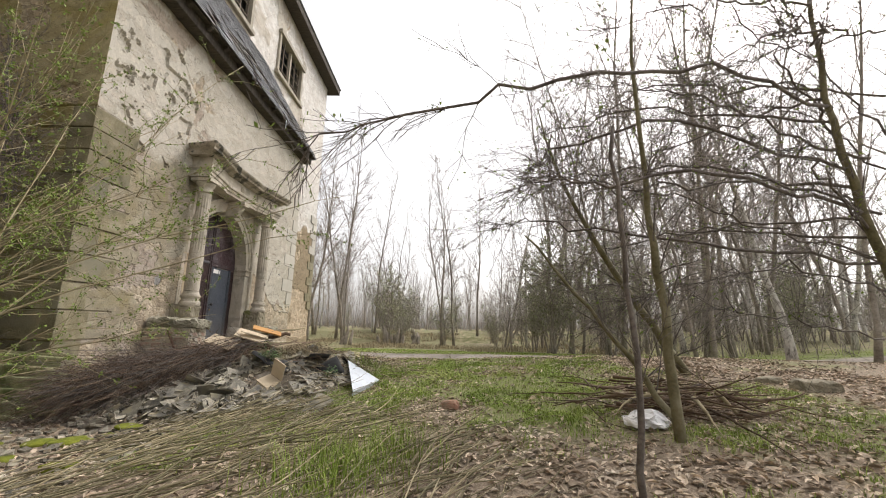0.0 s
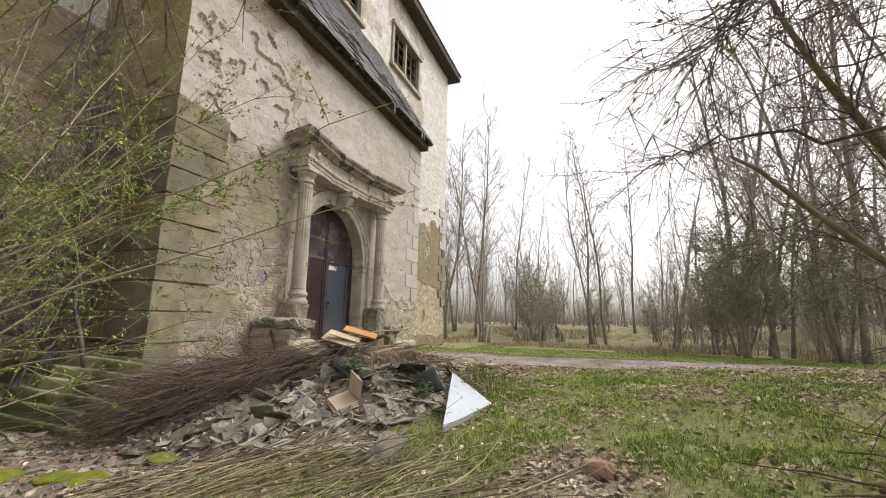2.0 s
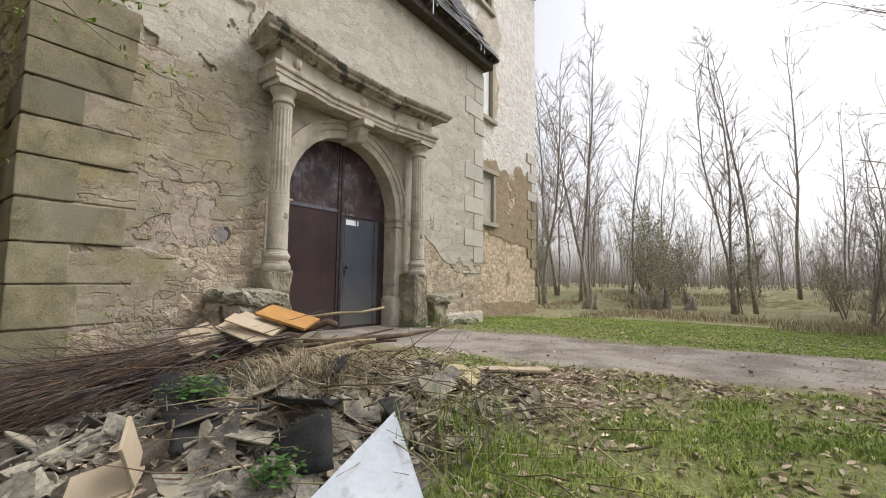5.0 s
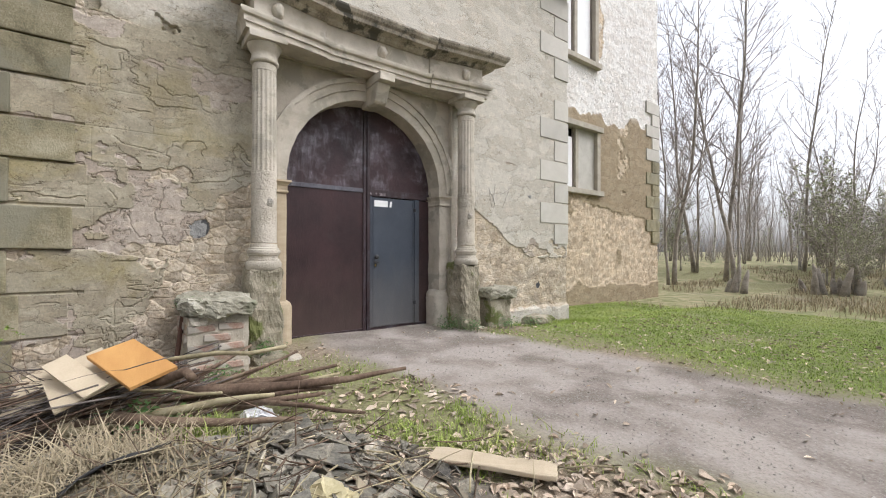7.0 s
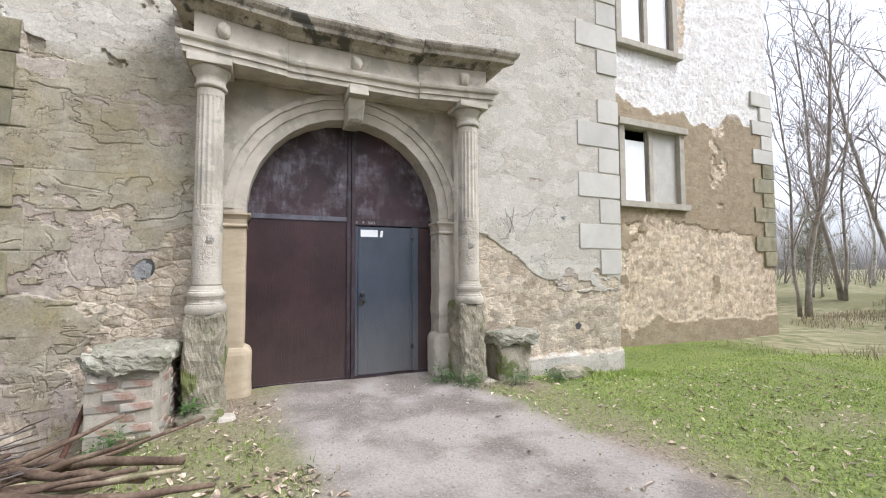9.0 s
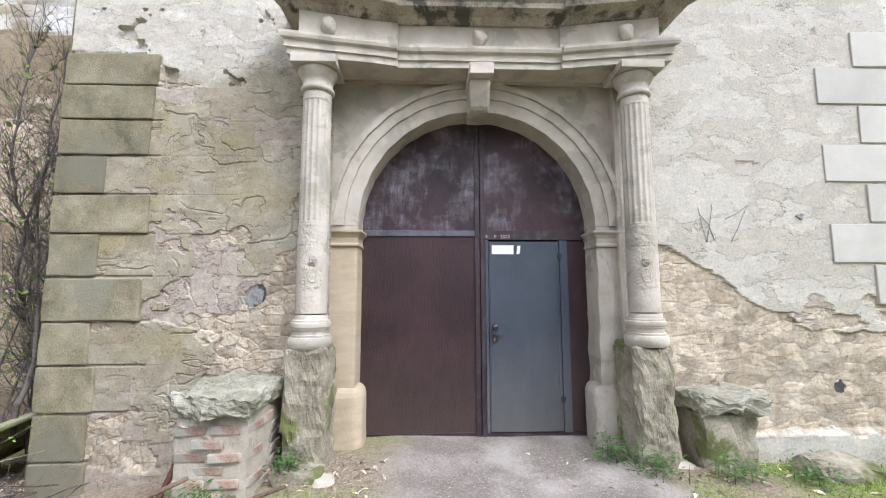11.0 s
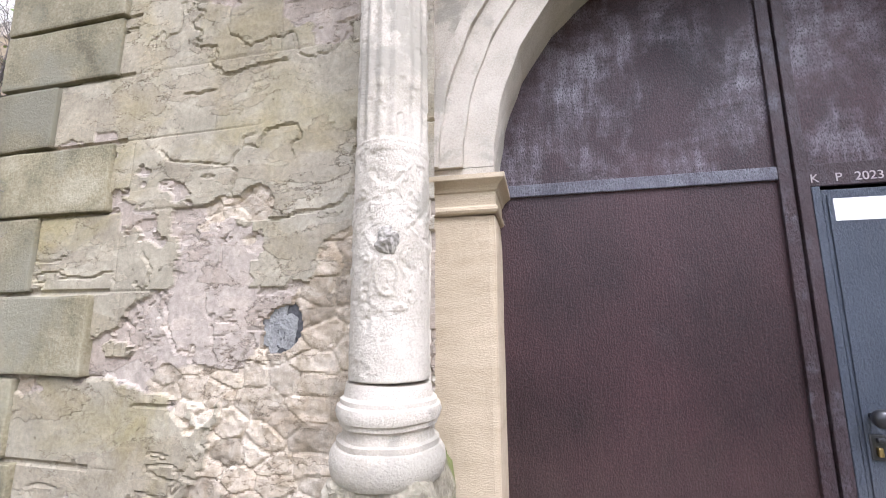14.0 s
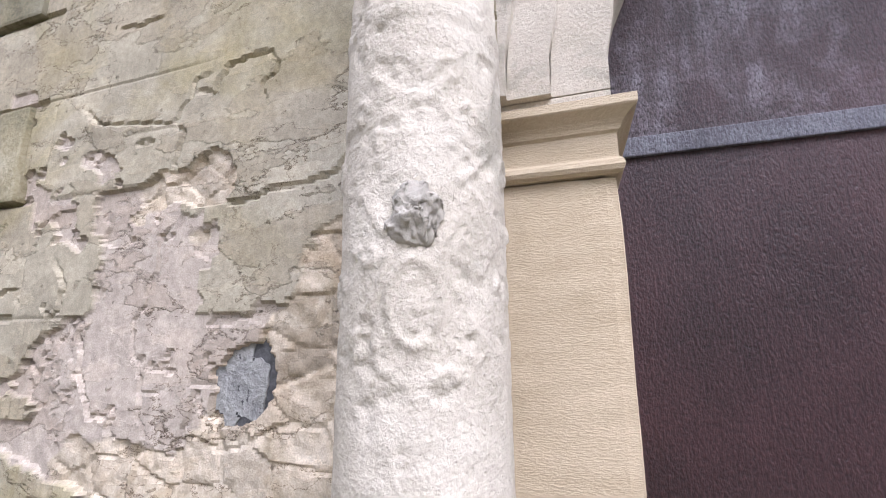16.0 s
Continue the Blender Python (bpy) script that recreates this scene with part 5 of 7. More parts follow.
# ---- trees ----
def grow(seed, height, r0, lean=(0, 0), limbs=14, first=0.35, spread=0.45, twigs=5, crown_lift=0.05, trunk_mat=None, twig_mat=None, name="tree", label="", stems=1, bend=0.05, limb_len=0.28, limb_up=0.7, sub=3, thin=0.004, category="tree"):
    """A bare tree: crooked trunk, limbs, branches and twigs. Returns the thing, standing at the origin."""
    rng = np.random.default_rng(seed)
    t = thing(name, label, category)
    trunk, crown = Tubes(), Tubes()
    for st in range(stems):
        off = rng.normal(0, 0.18, 2) if stems > 1 else (0, 0)
        tip = np.array([lean[0] + (rng.normal(0, 0.12) if stems > 1 else 0), lean[1] + (rng.normal(0, 0.12) if stems > 1 else 0), 1.0])
        hh = height * (1 if st == 0 else rng.uniform(0.75, 1.0))
        rr = r0 * (1 if st == 0 else rng.uniform(0.6, 0.95))
        pts = wander(rng, (off[0], off[1], -0.15), tip, hh, 14, bend, 0.015)
        rad = rr * (1 - np.linspace(0, 1, 14) ** 1.2 * 0.93)
        rad[0] *= 1.35
        trunk.add(pts, rad, 8)
        for k in range(limbs):
            f = first + (0.97 - first) * (k + rng.random() * 0.8) / limbs
            i = min(12, int(f * 13))
            w = f * 13 - i
            p = pts[i] * (1 - w) + pts[i + 1] * w
            a = rng.uniform(0, 2 * math.pi)
            way = np.array([math.cos(a), math.sin(a), limb_up * rng.uniform(0.6, 1.4)])
            ln = hh * limb_len * (1.15 - 0.75 * f) * rng.uniform(0.7, 1.25)
            lp = wander(rng, p, way, ln, 7, 0.12, crown_lift)
            lr = max(thin * 2, rad[i] * rng.uniform(0.30, 0.5))
            crown.add(lp, np.linspace(lr, thin, 7), 5)
            for s in range(sub + int(3 * (1 - f))):
                j = rng.integers(1, 6)
                d = lp[j + 1] - lp[j]
                way2 = d / np.linalg.norm(d) + rng.normal(0, spread, 3)
                bp = wander(rng, lp[j], way2, ln * rng.uniform(0.3, 0.6), 5, 0.12, crown_lift)
                crown.add(bp, np.linspace(max(thin * 1.3, lr * 0.4), thin * 0.8, 5), 3)
                for _ in range(twigs):
                    q = rng.integers(1, 5)
                    way3 = (bp[q] - bp[q - 1]) / (np.linalg.norm(bp[q] - bp[q - 1]) + 1e-9) + rng.normal(0, 0.5, 3)
                    tp = wander(rng, bp[q], way3, ln * rng.uniform(0.12, 0.3), 3, 0.12, crown_lift)
                    crown.add(tp, [thin * 0.8, thin * 0.65, thin * 0.4], 3)
    trunk.obj("trunk", trunk_mat or BARK_HAZED, t)
    crown.obj("crown", twig_mat or TWIG_HAZED, t)
    return t


def stand(t, x, y, turn=0.0, size=1.0):
    t.matrix_basis = pose(x, y, float(ground_z(x, y)), 0, 0, turn) @ Matrix.Scale(size, 4)
    return t


def place_copy(t, x, y, turn, size):
    c = copy_thing(t, pose(x, y, float(ground_z(x, y)), 0, 0, turn))
    c.scale = (size, size, size)
    return c


PALE_BUD = surface("pale_green_young_leaves", [(0.26, 0.28, 0.15), (0.40, 0.42, 0.26)], 1, 20, 0.8, 0.0, 0.0, island=0.3)
KINDS = []
for k in range(5):
    KINDS.append(grow(100 + k, 15 + k, 0.10, (0.03 * (k - 2), 0.02), limbs=24, first=0.22, twigs=5, thin=0.010, limb_len=0.21, limb_up=1.3, label="tall slender bare alder tree with grey-brown bark", name="alder_tree", stems=1 if k % 2 else 2))
for k in range(2):
    KINDS.append(grow(120 + k, 13, 0.15, (0.1, 0.03), limbs=18, first=0.4, twigs=5, thin=0.010, limb_len=0.2, limb_up=0.7, crown_lift=-0.05, trunk_mat=BIRCH, label="white-barked birch tree with bare hanging twigs", name="birch_tree"))
for k in range(3):
    KINDS.append(grow(140 + k, 6.5, 0.06, (0.1, -0.05), limbs=16, first=0.15, twigs=6, thin=0.008, limb_len=0.34, stems=4, limb_up=0.9, label="many-stemmed bare hazel thicket", name="hazel_bush", category="shrub"))

for k in (7, 9):
    rg = np.random.default_rng(500 + k)
    crown_mesh = [c for c in KINDS[k].children if c.name.startswith("crown")][0].data
    idx = rg.integers(0, len(crown_mesh.vertices), 3600)
    lv, lf = [], []
    for i in idx:
        c_ = np.array(crown_mesh.vertices[int(i)].co) + rg.normal(0, 0.05, 3)
        a_, b_ = rg.normal(0, 0.035, 3), rg.normal(0, 0.022, 3)
        q_ = len(lv)
        lv += [tuple(c_), tuple(c_ + a_ + b_), tuple(c_ + 2 * a_), tuple(c_ + a_ - b_)]
        lf.append((q_, q_ + 1, q_ + 2, q_ + 3))
    tagged(mesh_part("young_leaves", lv, lf, PALE_BUD, KINDS[k]), kind="stuff")
    KINDS[k]["label"] = "hazel thicket in pale green young leaf"

# the trees that stand out, by place
FIRST = [(0, -8.9, 27.5, 10, 1.0), (1, -8.0, 30.5, 80, 1.05), (2, -7.2, 29.5, 200, 0.95), (0, -10.5, 33.0, 140, 1.05), (3, -6.0, 35.0, 20, 0.8), (4, -0.3, 27.0, 60, 0.75), (1, 0.5, 27.8, 300, 0.8), (3, 2.4, 33.0, 120, 0.85),
         (7, -4.4, 31.0, 0, 0.9), (8, 3.2, 22.0, 40, 0.6), (9, 4.4, 21.5, 130, 0.55), (5, 12.5, 22.5, 60, 1.0), (6, 17.5, 24.0, 100, 1.0), (5, 20.0, 21.0, 200, 0.9), (6, 14.0, 30.0, 10, 1.0), (5, 4.5, 30.0, 250, 0.9)]
used = set()
for k, x, y, a, s in FIRST:
    if k not in used:
        used.add(k)
        stand(KINDS[k], x, y, a, s)
    else:
        place_copy(KINDS[k], x, y, a, s)
rng = np.random.default_rng(77)
n_far = 0
while n_far < 150:
    d, a = rng.uniform(30, 75), rng.uniform(radians(-75), radians(38))
    x, y = -math.sin(a) * d, math.cos(a) * d + 4
    if (x < -5 and y < 27) or (x < -19) or y < 14 or abs(path_mask(np.array(x), np.array(y))) > 0.1:
        continue
    k = int(rng.choice([0, 1, 2, 3, 4, 5, 6, 7, 8, 9], p=[.13, .13, .13, .13, .1, .07, .06, .09, .08, .08]))
    sz = rng.uniform(0.5, 0.8) * (1.75 if x > 0.3 * y else 1.0)
    if -7.5 < x / y * 30 < 6 and k < 7:
        sz *= 0.8
    place_copy(KINDS[k], x, y, rng.uniform(0, 360), sz)
    n_far += 1
for k in range(40):
    x, y = (rng.uniform(5, 18), rng.uniform(13, 26)) if k < 22 else (rng.uniform(-6, 14), rng.uniform(26, 36))
    if path_mask(np.array(x), np.array(y)) < 0.1:
        shrub = (k % 3 == 1) or k >= 22
        place_copy(KINDS[int(rng.integers(7, 10))] if shrub else KINDS[int(rng.integers(0, 7))], x, y, rng.uniform(0, 360), rng.uniform(0.5, 0.8) * (0.8 if shrub else 1.6 if x > 5 else 1.0))
for k in range(22):
    y = rng.uniform(17, 34)
    x = y * rng.uniform(0.12, 1.25)
    if path_mask(np.array(x), np.array(y)) < 0.1:
        place_copy(KINDS[(7, 8, 9, 5, 7, 9, 2, 6)[k % 8]], x, y, rng.uniform(0, 360), rng.uniform(0.5, 0.95))
for k, (x, y, kind, sz) in enumerate(((11.8, 11.8, 3, 0.8), (11.6, 14.4, 5, 0.95), (14.4, 12.5, 6, 1.0))):
    place_copy(KINDS[kind], x, y, 47 * k, sz)
near_wood = Tubes()
for k in range(520):
    y = rng.uniform(17, 36)
    x = y * rng.uniform(0.1, 1.3) + 1
    z = float(ground_z(x, y))
    h = (rng.uniform(0.6, 2.6) + (rng.random() < 0.2) * 3) * (0.4 + 1.2 * float(fbm(np.array(x * 0.2), np.array(y * 0.2), 98)))
    near_wood.add(wander(rng, (x, y, z - 0.1), (rng.normal(0, 0.3), rng.normal(0, 0.3), 1), h, 5, 0.14), [0.012, 0.010, 0.008, 0.006, 0.003], 3)
tagged(near_wood.obj("sapling_thicket", TWIG_HAZED), "olive-brown thicket of saplings across the track", "thicket", kind="stuff")
# far thicket, too dense to count
far = Tubes()
for k in range(4200):
    a, d = rng.uniform(radians(-80), radians(30)), rng.uniform(36, 90)
    x, y = -math.sin(a) * d, math.cos(a) * d + 4
    if x < -19 and y < 40:
        continue
    z = float(ground_z(x, y))
    h = (rng.uniform(1, 4) + (rng.random() < 0.35) * rng.uniform(0, 7)) * (0.5 + float(fbm(np.array(x * 0.13), np.array(y * 0.13), 99)))
    far.add(wander(rng, (x, y, z - 0.1), (rng.normal(0, 0.2), rng.normal(0, 0.2), 1), h, 4, 0.12), [0.022, 0.018, 0.013, 0.006], 3)
# the thicket's pale twig colour has the haze painted in
tagged(far.obj("far_thicket", TWIG_HAZED), "distant grey-brown thicket of bare saplings", "thicket", kind="stuff")

# foreground tree: several stems on the slope beside the track, limbs reaching over it
near_tree = thing("leaning_thorn_tree", "leaning dark-barked tree with long bare twiggy branches", "tree", at=(0, 0, 0))
NT, NB, BUDS = Tubes(), Tubes(), []
rng = np.random.default_rng(31)


def limb(pts, r0, r1, twig=10, n=16, mat_tubes=None, drop=0.02, tl=0.9, jit=0.014):
    """A long limb through given places with side shoots."""
    p = np.array(pts, float)
    s = np.linspace(0, len(p) - 1, n)
    c = np.stack([np.interp(s, range(len(p)), p[:, i]) for i in range(3)], 1)
    c[1:-1] = (c[:-2] + 2 * c[1:-1] + c[2:]) / 4 + rng.normal(0, jit, (n - 2, 3))
    rad = np.linspace(r0, r1, n)
    (mat_tubes or NB).add(c, rad, 6)
    for _ in range(twig):
        i = int(rng.integers(2, n - 1))
        d = c[i] - c[i - 1]
        way = d / np.linalg.norm(d) + rng.normal(0, 0.5, 3)
        ln = tl * rng.uniform(0.4, 1.2)
        q = wander(rng, c[i], way, ln, 8, 0.13, -drop)
        NB.add(q, np.linspace(max(0.0035, rad[i] * 0.25), 0.0015, 8), 4)
        if rng.random() < 0.5:
            BUDS.extend(q[3:])
        for _ in range(6):
            j = int(rng.integers(1, 7))
            w2 = (q[j + 1] - q[j]) / np.linalg.norm(q[j + 1] - q[j]) + rng.normal(0, 0.55, 3)
            NB.add(wander(rng, q[j], w2, ln * rng.uniform(0.2, 0.5), 4, 0.15, -drop), [0.0028, 0.0022, 0.0017, 0.001], 3)


gz = lambda x, y: float(ground_z(x, y))
limb([(1.95, 3.65, gz(1.95, 3.65) - 0.1), (1.9, 3.68, 1.9), (1.84, 3.7, 2.8), (1.78, 3.75, 4.2), (1.9, 3.8, 5.6)], 0.048, 0.006, 22, 14, NT, 0.02, 0.8)
limb([(3.75, 6.65, gz(3.75, 6.65) - 0.1), (3.29, 6.29, 1.35), (2.58, 5.74, 1.98), (1.95, 5.3, 2.7), (1.4, 5.0, 3.4), (1.1, 4.9, 4.4)], 0.075, 0.008, 34, 14, NT)
limb([(2.2, 4.0, gz(2.2, 4.0) - 0.1), (1.8, 4.2, 1.4), (1.3, 4.5, 2.1), (0.9, 4.8, 2.7)], 0.035, 0.01, 16, 14, NT)
limb([(5.7, 5.1, gz(5.7, 5.1) - 0.1), (5.3, 4.95, 2.2), (4.85, 4.8, 3.3), (4.6, 4.7, 4.4), (4.5, 4.6, 6.0)], 0.08, 0.025, 14, 14, NT)
for pts, r, tl in ((((5.34, 5.00, 3.13), (4.03, 4.70, 3.39), (2.71, 4.40, 3.22), (1.93, 4.20, 3.10), (0.93, 4.00, 3.15), (0.41, 3.90, 2.81)), 0.030, 0.75), (((5.32, 5.00, 3.87), (4.19, 4.80, 4.05), (3.07, 4.60, 4.45), (2.34, 4.50, 4.44), (1.51, 4.40, 4.51)), 0.034, 0.75), (((5.67, 5.00, 4.74), (4.60, 5.00, 4.84), (3.43, 4.80, 4.77), (2.40, 4.60, 4.62)), 0.028, 0.75), (((6.07, 5.20, 5.88), (4.77, 5.00, 5.52), (3.60, 4.80, 5.05), (2.60, 4.60, 4.59)), 0.026, 0.75), (((4.94, 5.00, 4.17), (4.30, 4.80, 4.91), (3.53, 4.60, 5.63), (2.75, 4.40, 6.08)), 0.030, 0.75), (((5.30, 5.00, 2.56), (4.02, 4.80, 2.76), (2.57, 4.50, 3.12), (1.34, 4.20, 3.11)), 0.026, 0.75), (((5.13, 5.00, 1.62), (3.14, 4.60, 1.91), (1.85, 4.30, 2.00)), 0.018, 0.75), (((5.96, 5.60, 6.15), (5.16, 5.80, 6.69), (4.20, 6.00, 7.50)), 0.030, 0.75), (((6.25, 5.60, 4.50), (6.23, 6.40, 6.13), (5.83, 7.20, 7.66), (4.86, 8.00, 8.02)), 0.030, 0.75), (((6.16, 5.60, 3.98), (5.83, 6.40, 5.29), (5.32, 7.20, 5.95), (3.76, 8.00, 5.87)), 0.026, 0.75), (((4.93, 4.83, 3.1), (2.6, 3.6, 3.1), (1.26, 3.39, 2.87), (0.9, 3.5, 2.92), (0.75, 3.6, 2.95)), 0.036, 0.65), (((5.18, 4.9, 2.5), (2.8, 4.7, 2.65), (1.43, 5.2, 2.96), (0.8, 5.5, 3.05), (0.5, 5.7, 2.95)), 0.035, 0.8),
               (((4.78, 4.77, 3.6), (2.2, 4.0, 3.85), (1.0, 4.2, 3.45), (0.85, 4.2, 3.3), (0.7, 4.25, 3.2)), 0.033, 0.6), (((4.6, 4.7, 4.4), (2.0, 3.0, 3.75), (0.6, 2.5, 3.25), (-0.4, 2.4, 2.85), (-1.0, 2.5, 2.7)), 0.035, 0.55),
               (((4.83, 4.8, 3.4), (3.4, 6.2, 4.2), (2.0, 7.4, 4.4), (1.2, 8.4, 4.1)), 0.035, 1.2), (((5.05, 4.87, 2.8), (3.4, 6.0, 3.1), (2.6, 7.4, 3.0), (1.9, 8.6, 2.7)), 0.03, 1.2), (((4.65, 4.72, 4.2), (2.8, 5.5, 4.8), (1.6, 6.4, 4.8), (0.6, 7.0, 4.5)), 0.03, 1.2),
               (((5.3, 4.95, 2.2), (3.4, 4.1, 2.3), (2.5, 4.1, 2.15), (1.7, 4.3, 1.9)), 0.02, 0.9), (((4.97, 4.84, 3.0), (4.6, 6.6, 3.4), (4.2, 8.2, 3.4), (3.6, 9.6, 3.0)), 0.03, 1.2), (((4.58, 4.69, 4.6), (3.4, 6.5, 5.8), (2.8, 8.5, 6.0), (2.2, 10.0, 5.6)), 0.03, 1.3), (((4.5, 4.6, 5.2), (3.6, 3.6, 4.6), (2.6, 3.0, 4.0), (1.8, 2.8, 3.6)), 0.03, 0.9), (((4.5, 4.6, 5.8), (3.4, 4.2, 5.4), (2.2, 3.9, 5.0), (1.4, 3.8, 4.6)), 0.03, 0.9), (((4.6, 4.7, 4.5), (4.0, 5.6, 4.6), (3.2, 6.2, 4.4), (2.4, 6.6, 4.0)), 0.03, 1.0), (((5.0, 4.85, 2.9), (4.0, 4.2, 3.2), (3.2, 3.6, 3.3), (2.4, 3.2, 3.1)), 0.03, 0.9), (((2.58, 5.74, 2.0), (2.9, 7.2, 2.6), (2.6, 8.6, 2.8), (2.0, 9.6, 2.6)), 0.02, 1.1)):
    limb(pts, r * 0.6, 0.003, 50, 22, None, 0.012, tl, 0.035)
NT.obj("trunk", BARK_GREEN, near_tree)
NB.obj("crown", BARK, near_tree)
bv, bf = [], []
for p in BUDS:
    for _ in range(2):
        a_, b_ = rng.normal(0, 0.008, 3), rng.normal(0, 0.005, 3)
        c_ = np.array(p) + rng.normal(0, 0.02, 3)
        k_ = len(bv)
        bv += [tuple(c_), tuple(c_ + a_ + b_), tuple(c_ + 2 * a_), tuple(c_ + a_ - b_)]
        bf.append((k_, k_ + 1, k_ + 2, k_ + 3))
tagged(mesh_part("opening_foliage", bv, bf, BUD, near_tree), kind="stuff")
thin_stem = thing("cut_sapling", "thin dark sapling with a fresh orange cut at its foot", "tree")
NT2, NB_keep = Tubes(), NB
NB = Tubes()
limb([(1.16, 2.62, gz(1.16, 2.62) - 0.05), (1.15, 2.62, 1.4), (1.12, 2.64, 2.2), (1.11, 2.66, 3.0)], 0.022, 0.012, 8, 12, NT2, 0.0, 0.6)
NT2.obj("trunk", BARK, thin_stem)
NB.obj("crown", BARK, thin_stem)


def bush(name, label, roots, reach, seed, buds=260, count=26, bud_size=0.014):
    """Arching stems with side twigs and small fresh leaves."""
    t = thing(name, label, "shrub")
    rng = np.random.default_rng(seed)
    st, leaves, faces = Tubes(), [], []
    for k in range(count):
        x, y = roots[0] + rng.normal(0, roots[2]), roots[1] + rng.normal(0, roots[2])
        way = np.array([reach[0] + rng.normal(0, 0.35), reach[1] + rng.normal(0, 0.35), reach[2] * rng.uniform(0.7, 1.3)])
        ln = reach[3] * rng.uniform(0.6, 1.1)
        c = wander(rng, (x, y, gz(x, y) - 0.05), way, ln, 12, 0.10, -0.04)
        st.add(c, np.linspace(rng.uniform(0.008, 0.017), 0.002, 12), 5)
        for _ in range(18):
            i = int(rng.integers(3, 11))
            d = c[i] - c[i - 1]
            q = wander(rng, c[i], d / np.linalg.norm(d) + rng.normal(0, 0.6, 3), rng.uniform(0.3, 0.9), 6, 0.12, -0.01)
            st.add(q, np.linspace(0.0035, 0.001, 6), 3)
            for _ in range(max(1, buds // (count * 2))):
                p = q[int(rng.integers(1, 6))] + rng.normal(0, 0.01, 3)
                a, b = rng.normal(0, 1, 3), rng.normal(0, 1, 3)
                a, b = a / np.linalg.norm(a) * bud_size, b / np.linalg.norm(b) * bud_size * 0.6
                n = len(leaves)
                leaves += [tuple(p), tuple(p + a + b), tuple(p + 2 * a), tuple(p + a - b)]
                faces.append((n, n + 1, n + 2, n + 3))
    tagged(st.obj("stem_growth", BARK if seed % 2 else STICK, t), kind="stuff")
    tagged(mesh_part("young_foliage", leaves, faces, BUD, t, "tiny fresh green leaves"), kind="stuff")
    return t


bush("budding_shrub", "budding shrub with arching bare twigs and fresh green leaves", (-4.9, 2.7, 0.35), (0.36, 0.42, 1.5, 5.0), 64, 3400, 42)
bush("budding_shrub", "budding shrub with dark stems beside the house corner", (-6.4, 4.6, 0.25), (0.05, 0.15, 1.3, 4.6), 63, 700, 20)
bush("arching_shrub", "shrub with pale arching shoots before the wall", (-5.0, 1.6, 0.3), (0.15, 0.7, 1.5, 4.4), 62, 500, 22)

corner_tree = thing("elder_tree", "dark crooked young elder tree beside the house corner", "tree")
NT, NB, BUDS = Tubes(), Tubes(), []
for pts, r in ((((-6.05, 5.2, gz(-6.05, 5.2) - 0.1), (-6.15, 5.1, 1.3), (-6.4, 4.9, 2.1), (-6.5, 4.9, 3.2), (-6.3, 5.0, 4.6)), 0.055), (((-6.25, 5.0, 1.7), (-6.0, 4.9, 2.6), (-5.95, 5.1, 3.6), (-6.1, 5.3, 4.8)), 0.03), (((-6.4, 4.9, 2.0), (-6.8, 4.7, 2.7), (-7.0, 4.6, 3.6), (-6.9, 4.5, 4.6)), 0.03), (((-6.1, 5.15, 1.2), (-6.6, 4.6, 1.6), (-7.0, 4.2, 2.2), (-7.1, 4.0, 3.0)), 0.03), (((-5.72, 5.30, 0.96), (-6.02, 5.20, 1.90), (-5.95, 5.10, 2.99), (-6.00, 5.10, 4.08), (-6.19, 5.10, 5.48)), 0.030), (((-5.96, 5.10, 2.93), (-5.76, 5.00, 3.50), (-5.83, 4.90, 4.33), (-5.99, 4.90, 5.35)), 0.020), (((-6.02, 5.20, 1.90), (-6.10, 5.30, 2.63), (-5.94, 5.30, 3.55), (-6.10, 5.20, 4.46)), 0.014)):
    limb(pts, r, 0.005, 75, 16, NT, 0.0, 0.8)
NT.obj("trunk", BARK, corner_tree)
NB.obj("crown", BARK, corner_tree)
bv, bf = [], []
for p in BUDS[::2]:
    a_, b_ = rng.normal(0, 0.018, 3), rng.normal(0, 0.01, 3)
    c_ = np.array(p) + rng.normal(0, 0.02, 3)
    k_ = len(bv)
    bv += [tuple(c_), tuple(c_ + a_ + b_), tuple(c_ + 2 * a_), tuple(c_ + a_ - b_)]
    bf.append((k_, k_ + 1, k_ + 2, k_ + 3))
tagged(mesh_part("opening_foliage", bv, bf, BUD, corner_tree), kind="stuff")

# ---- stone seats, pier and small things at the portal ----
pier = thing("brick_pier", "crumbling brick pier with rough stone slab beside the portal", "pier")
part("slab", rough_block(-5.40, -4.50, 7.46, 8.10, 1.48, 1.645, 0.055, 0.05, 21, 0.07), SLAB, pier, "lichen-grey rough stone slab")
part("core", rough_block(-5.40, -4.588, 7.503, 8.038, 0.45, 1.49, 0.008, 0.12, 22, 0.02), MORTAR, pier)
rng = np.random.default_rng(12)
brick_mesh = bpy.data.meshes.new("brick")
brick_mesh.materials.append(BRICK)
bmb = cube(-0.055, 0.055, -0.115, 0.115, -0.032, 0.032, 0.009)
bmb.to_mesh(brick_mesh)
bmb.free()
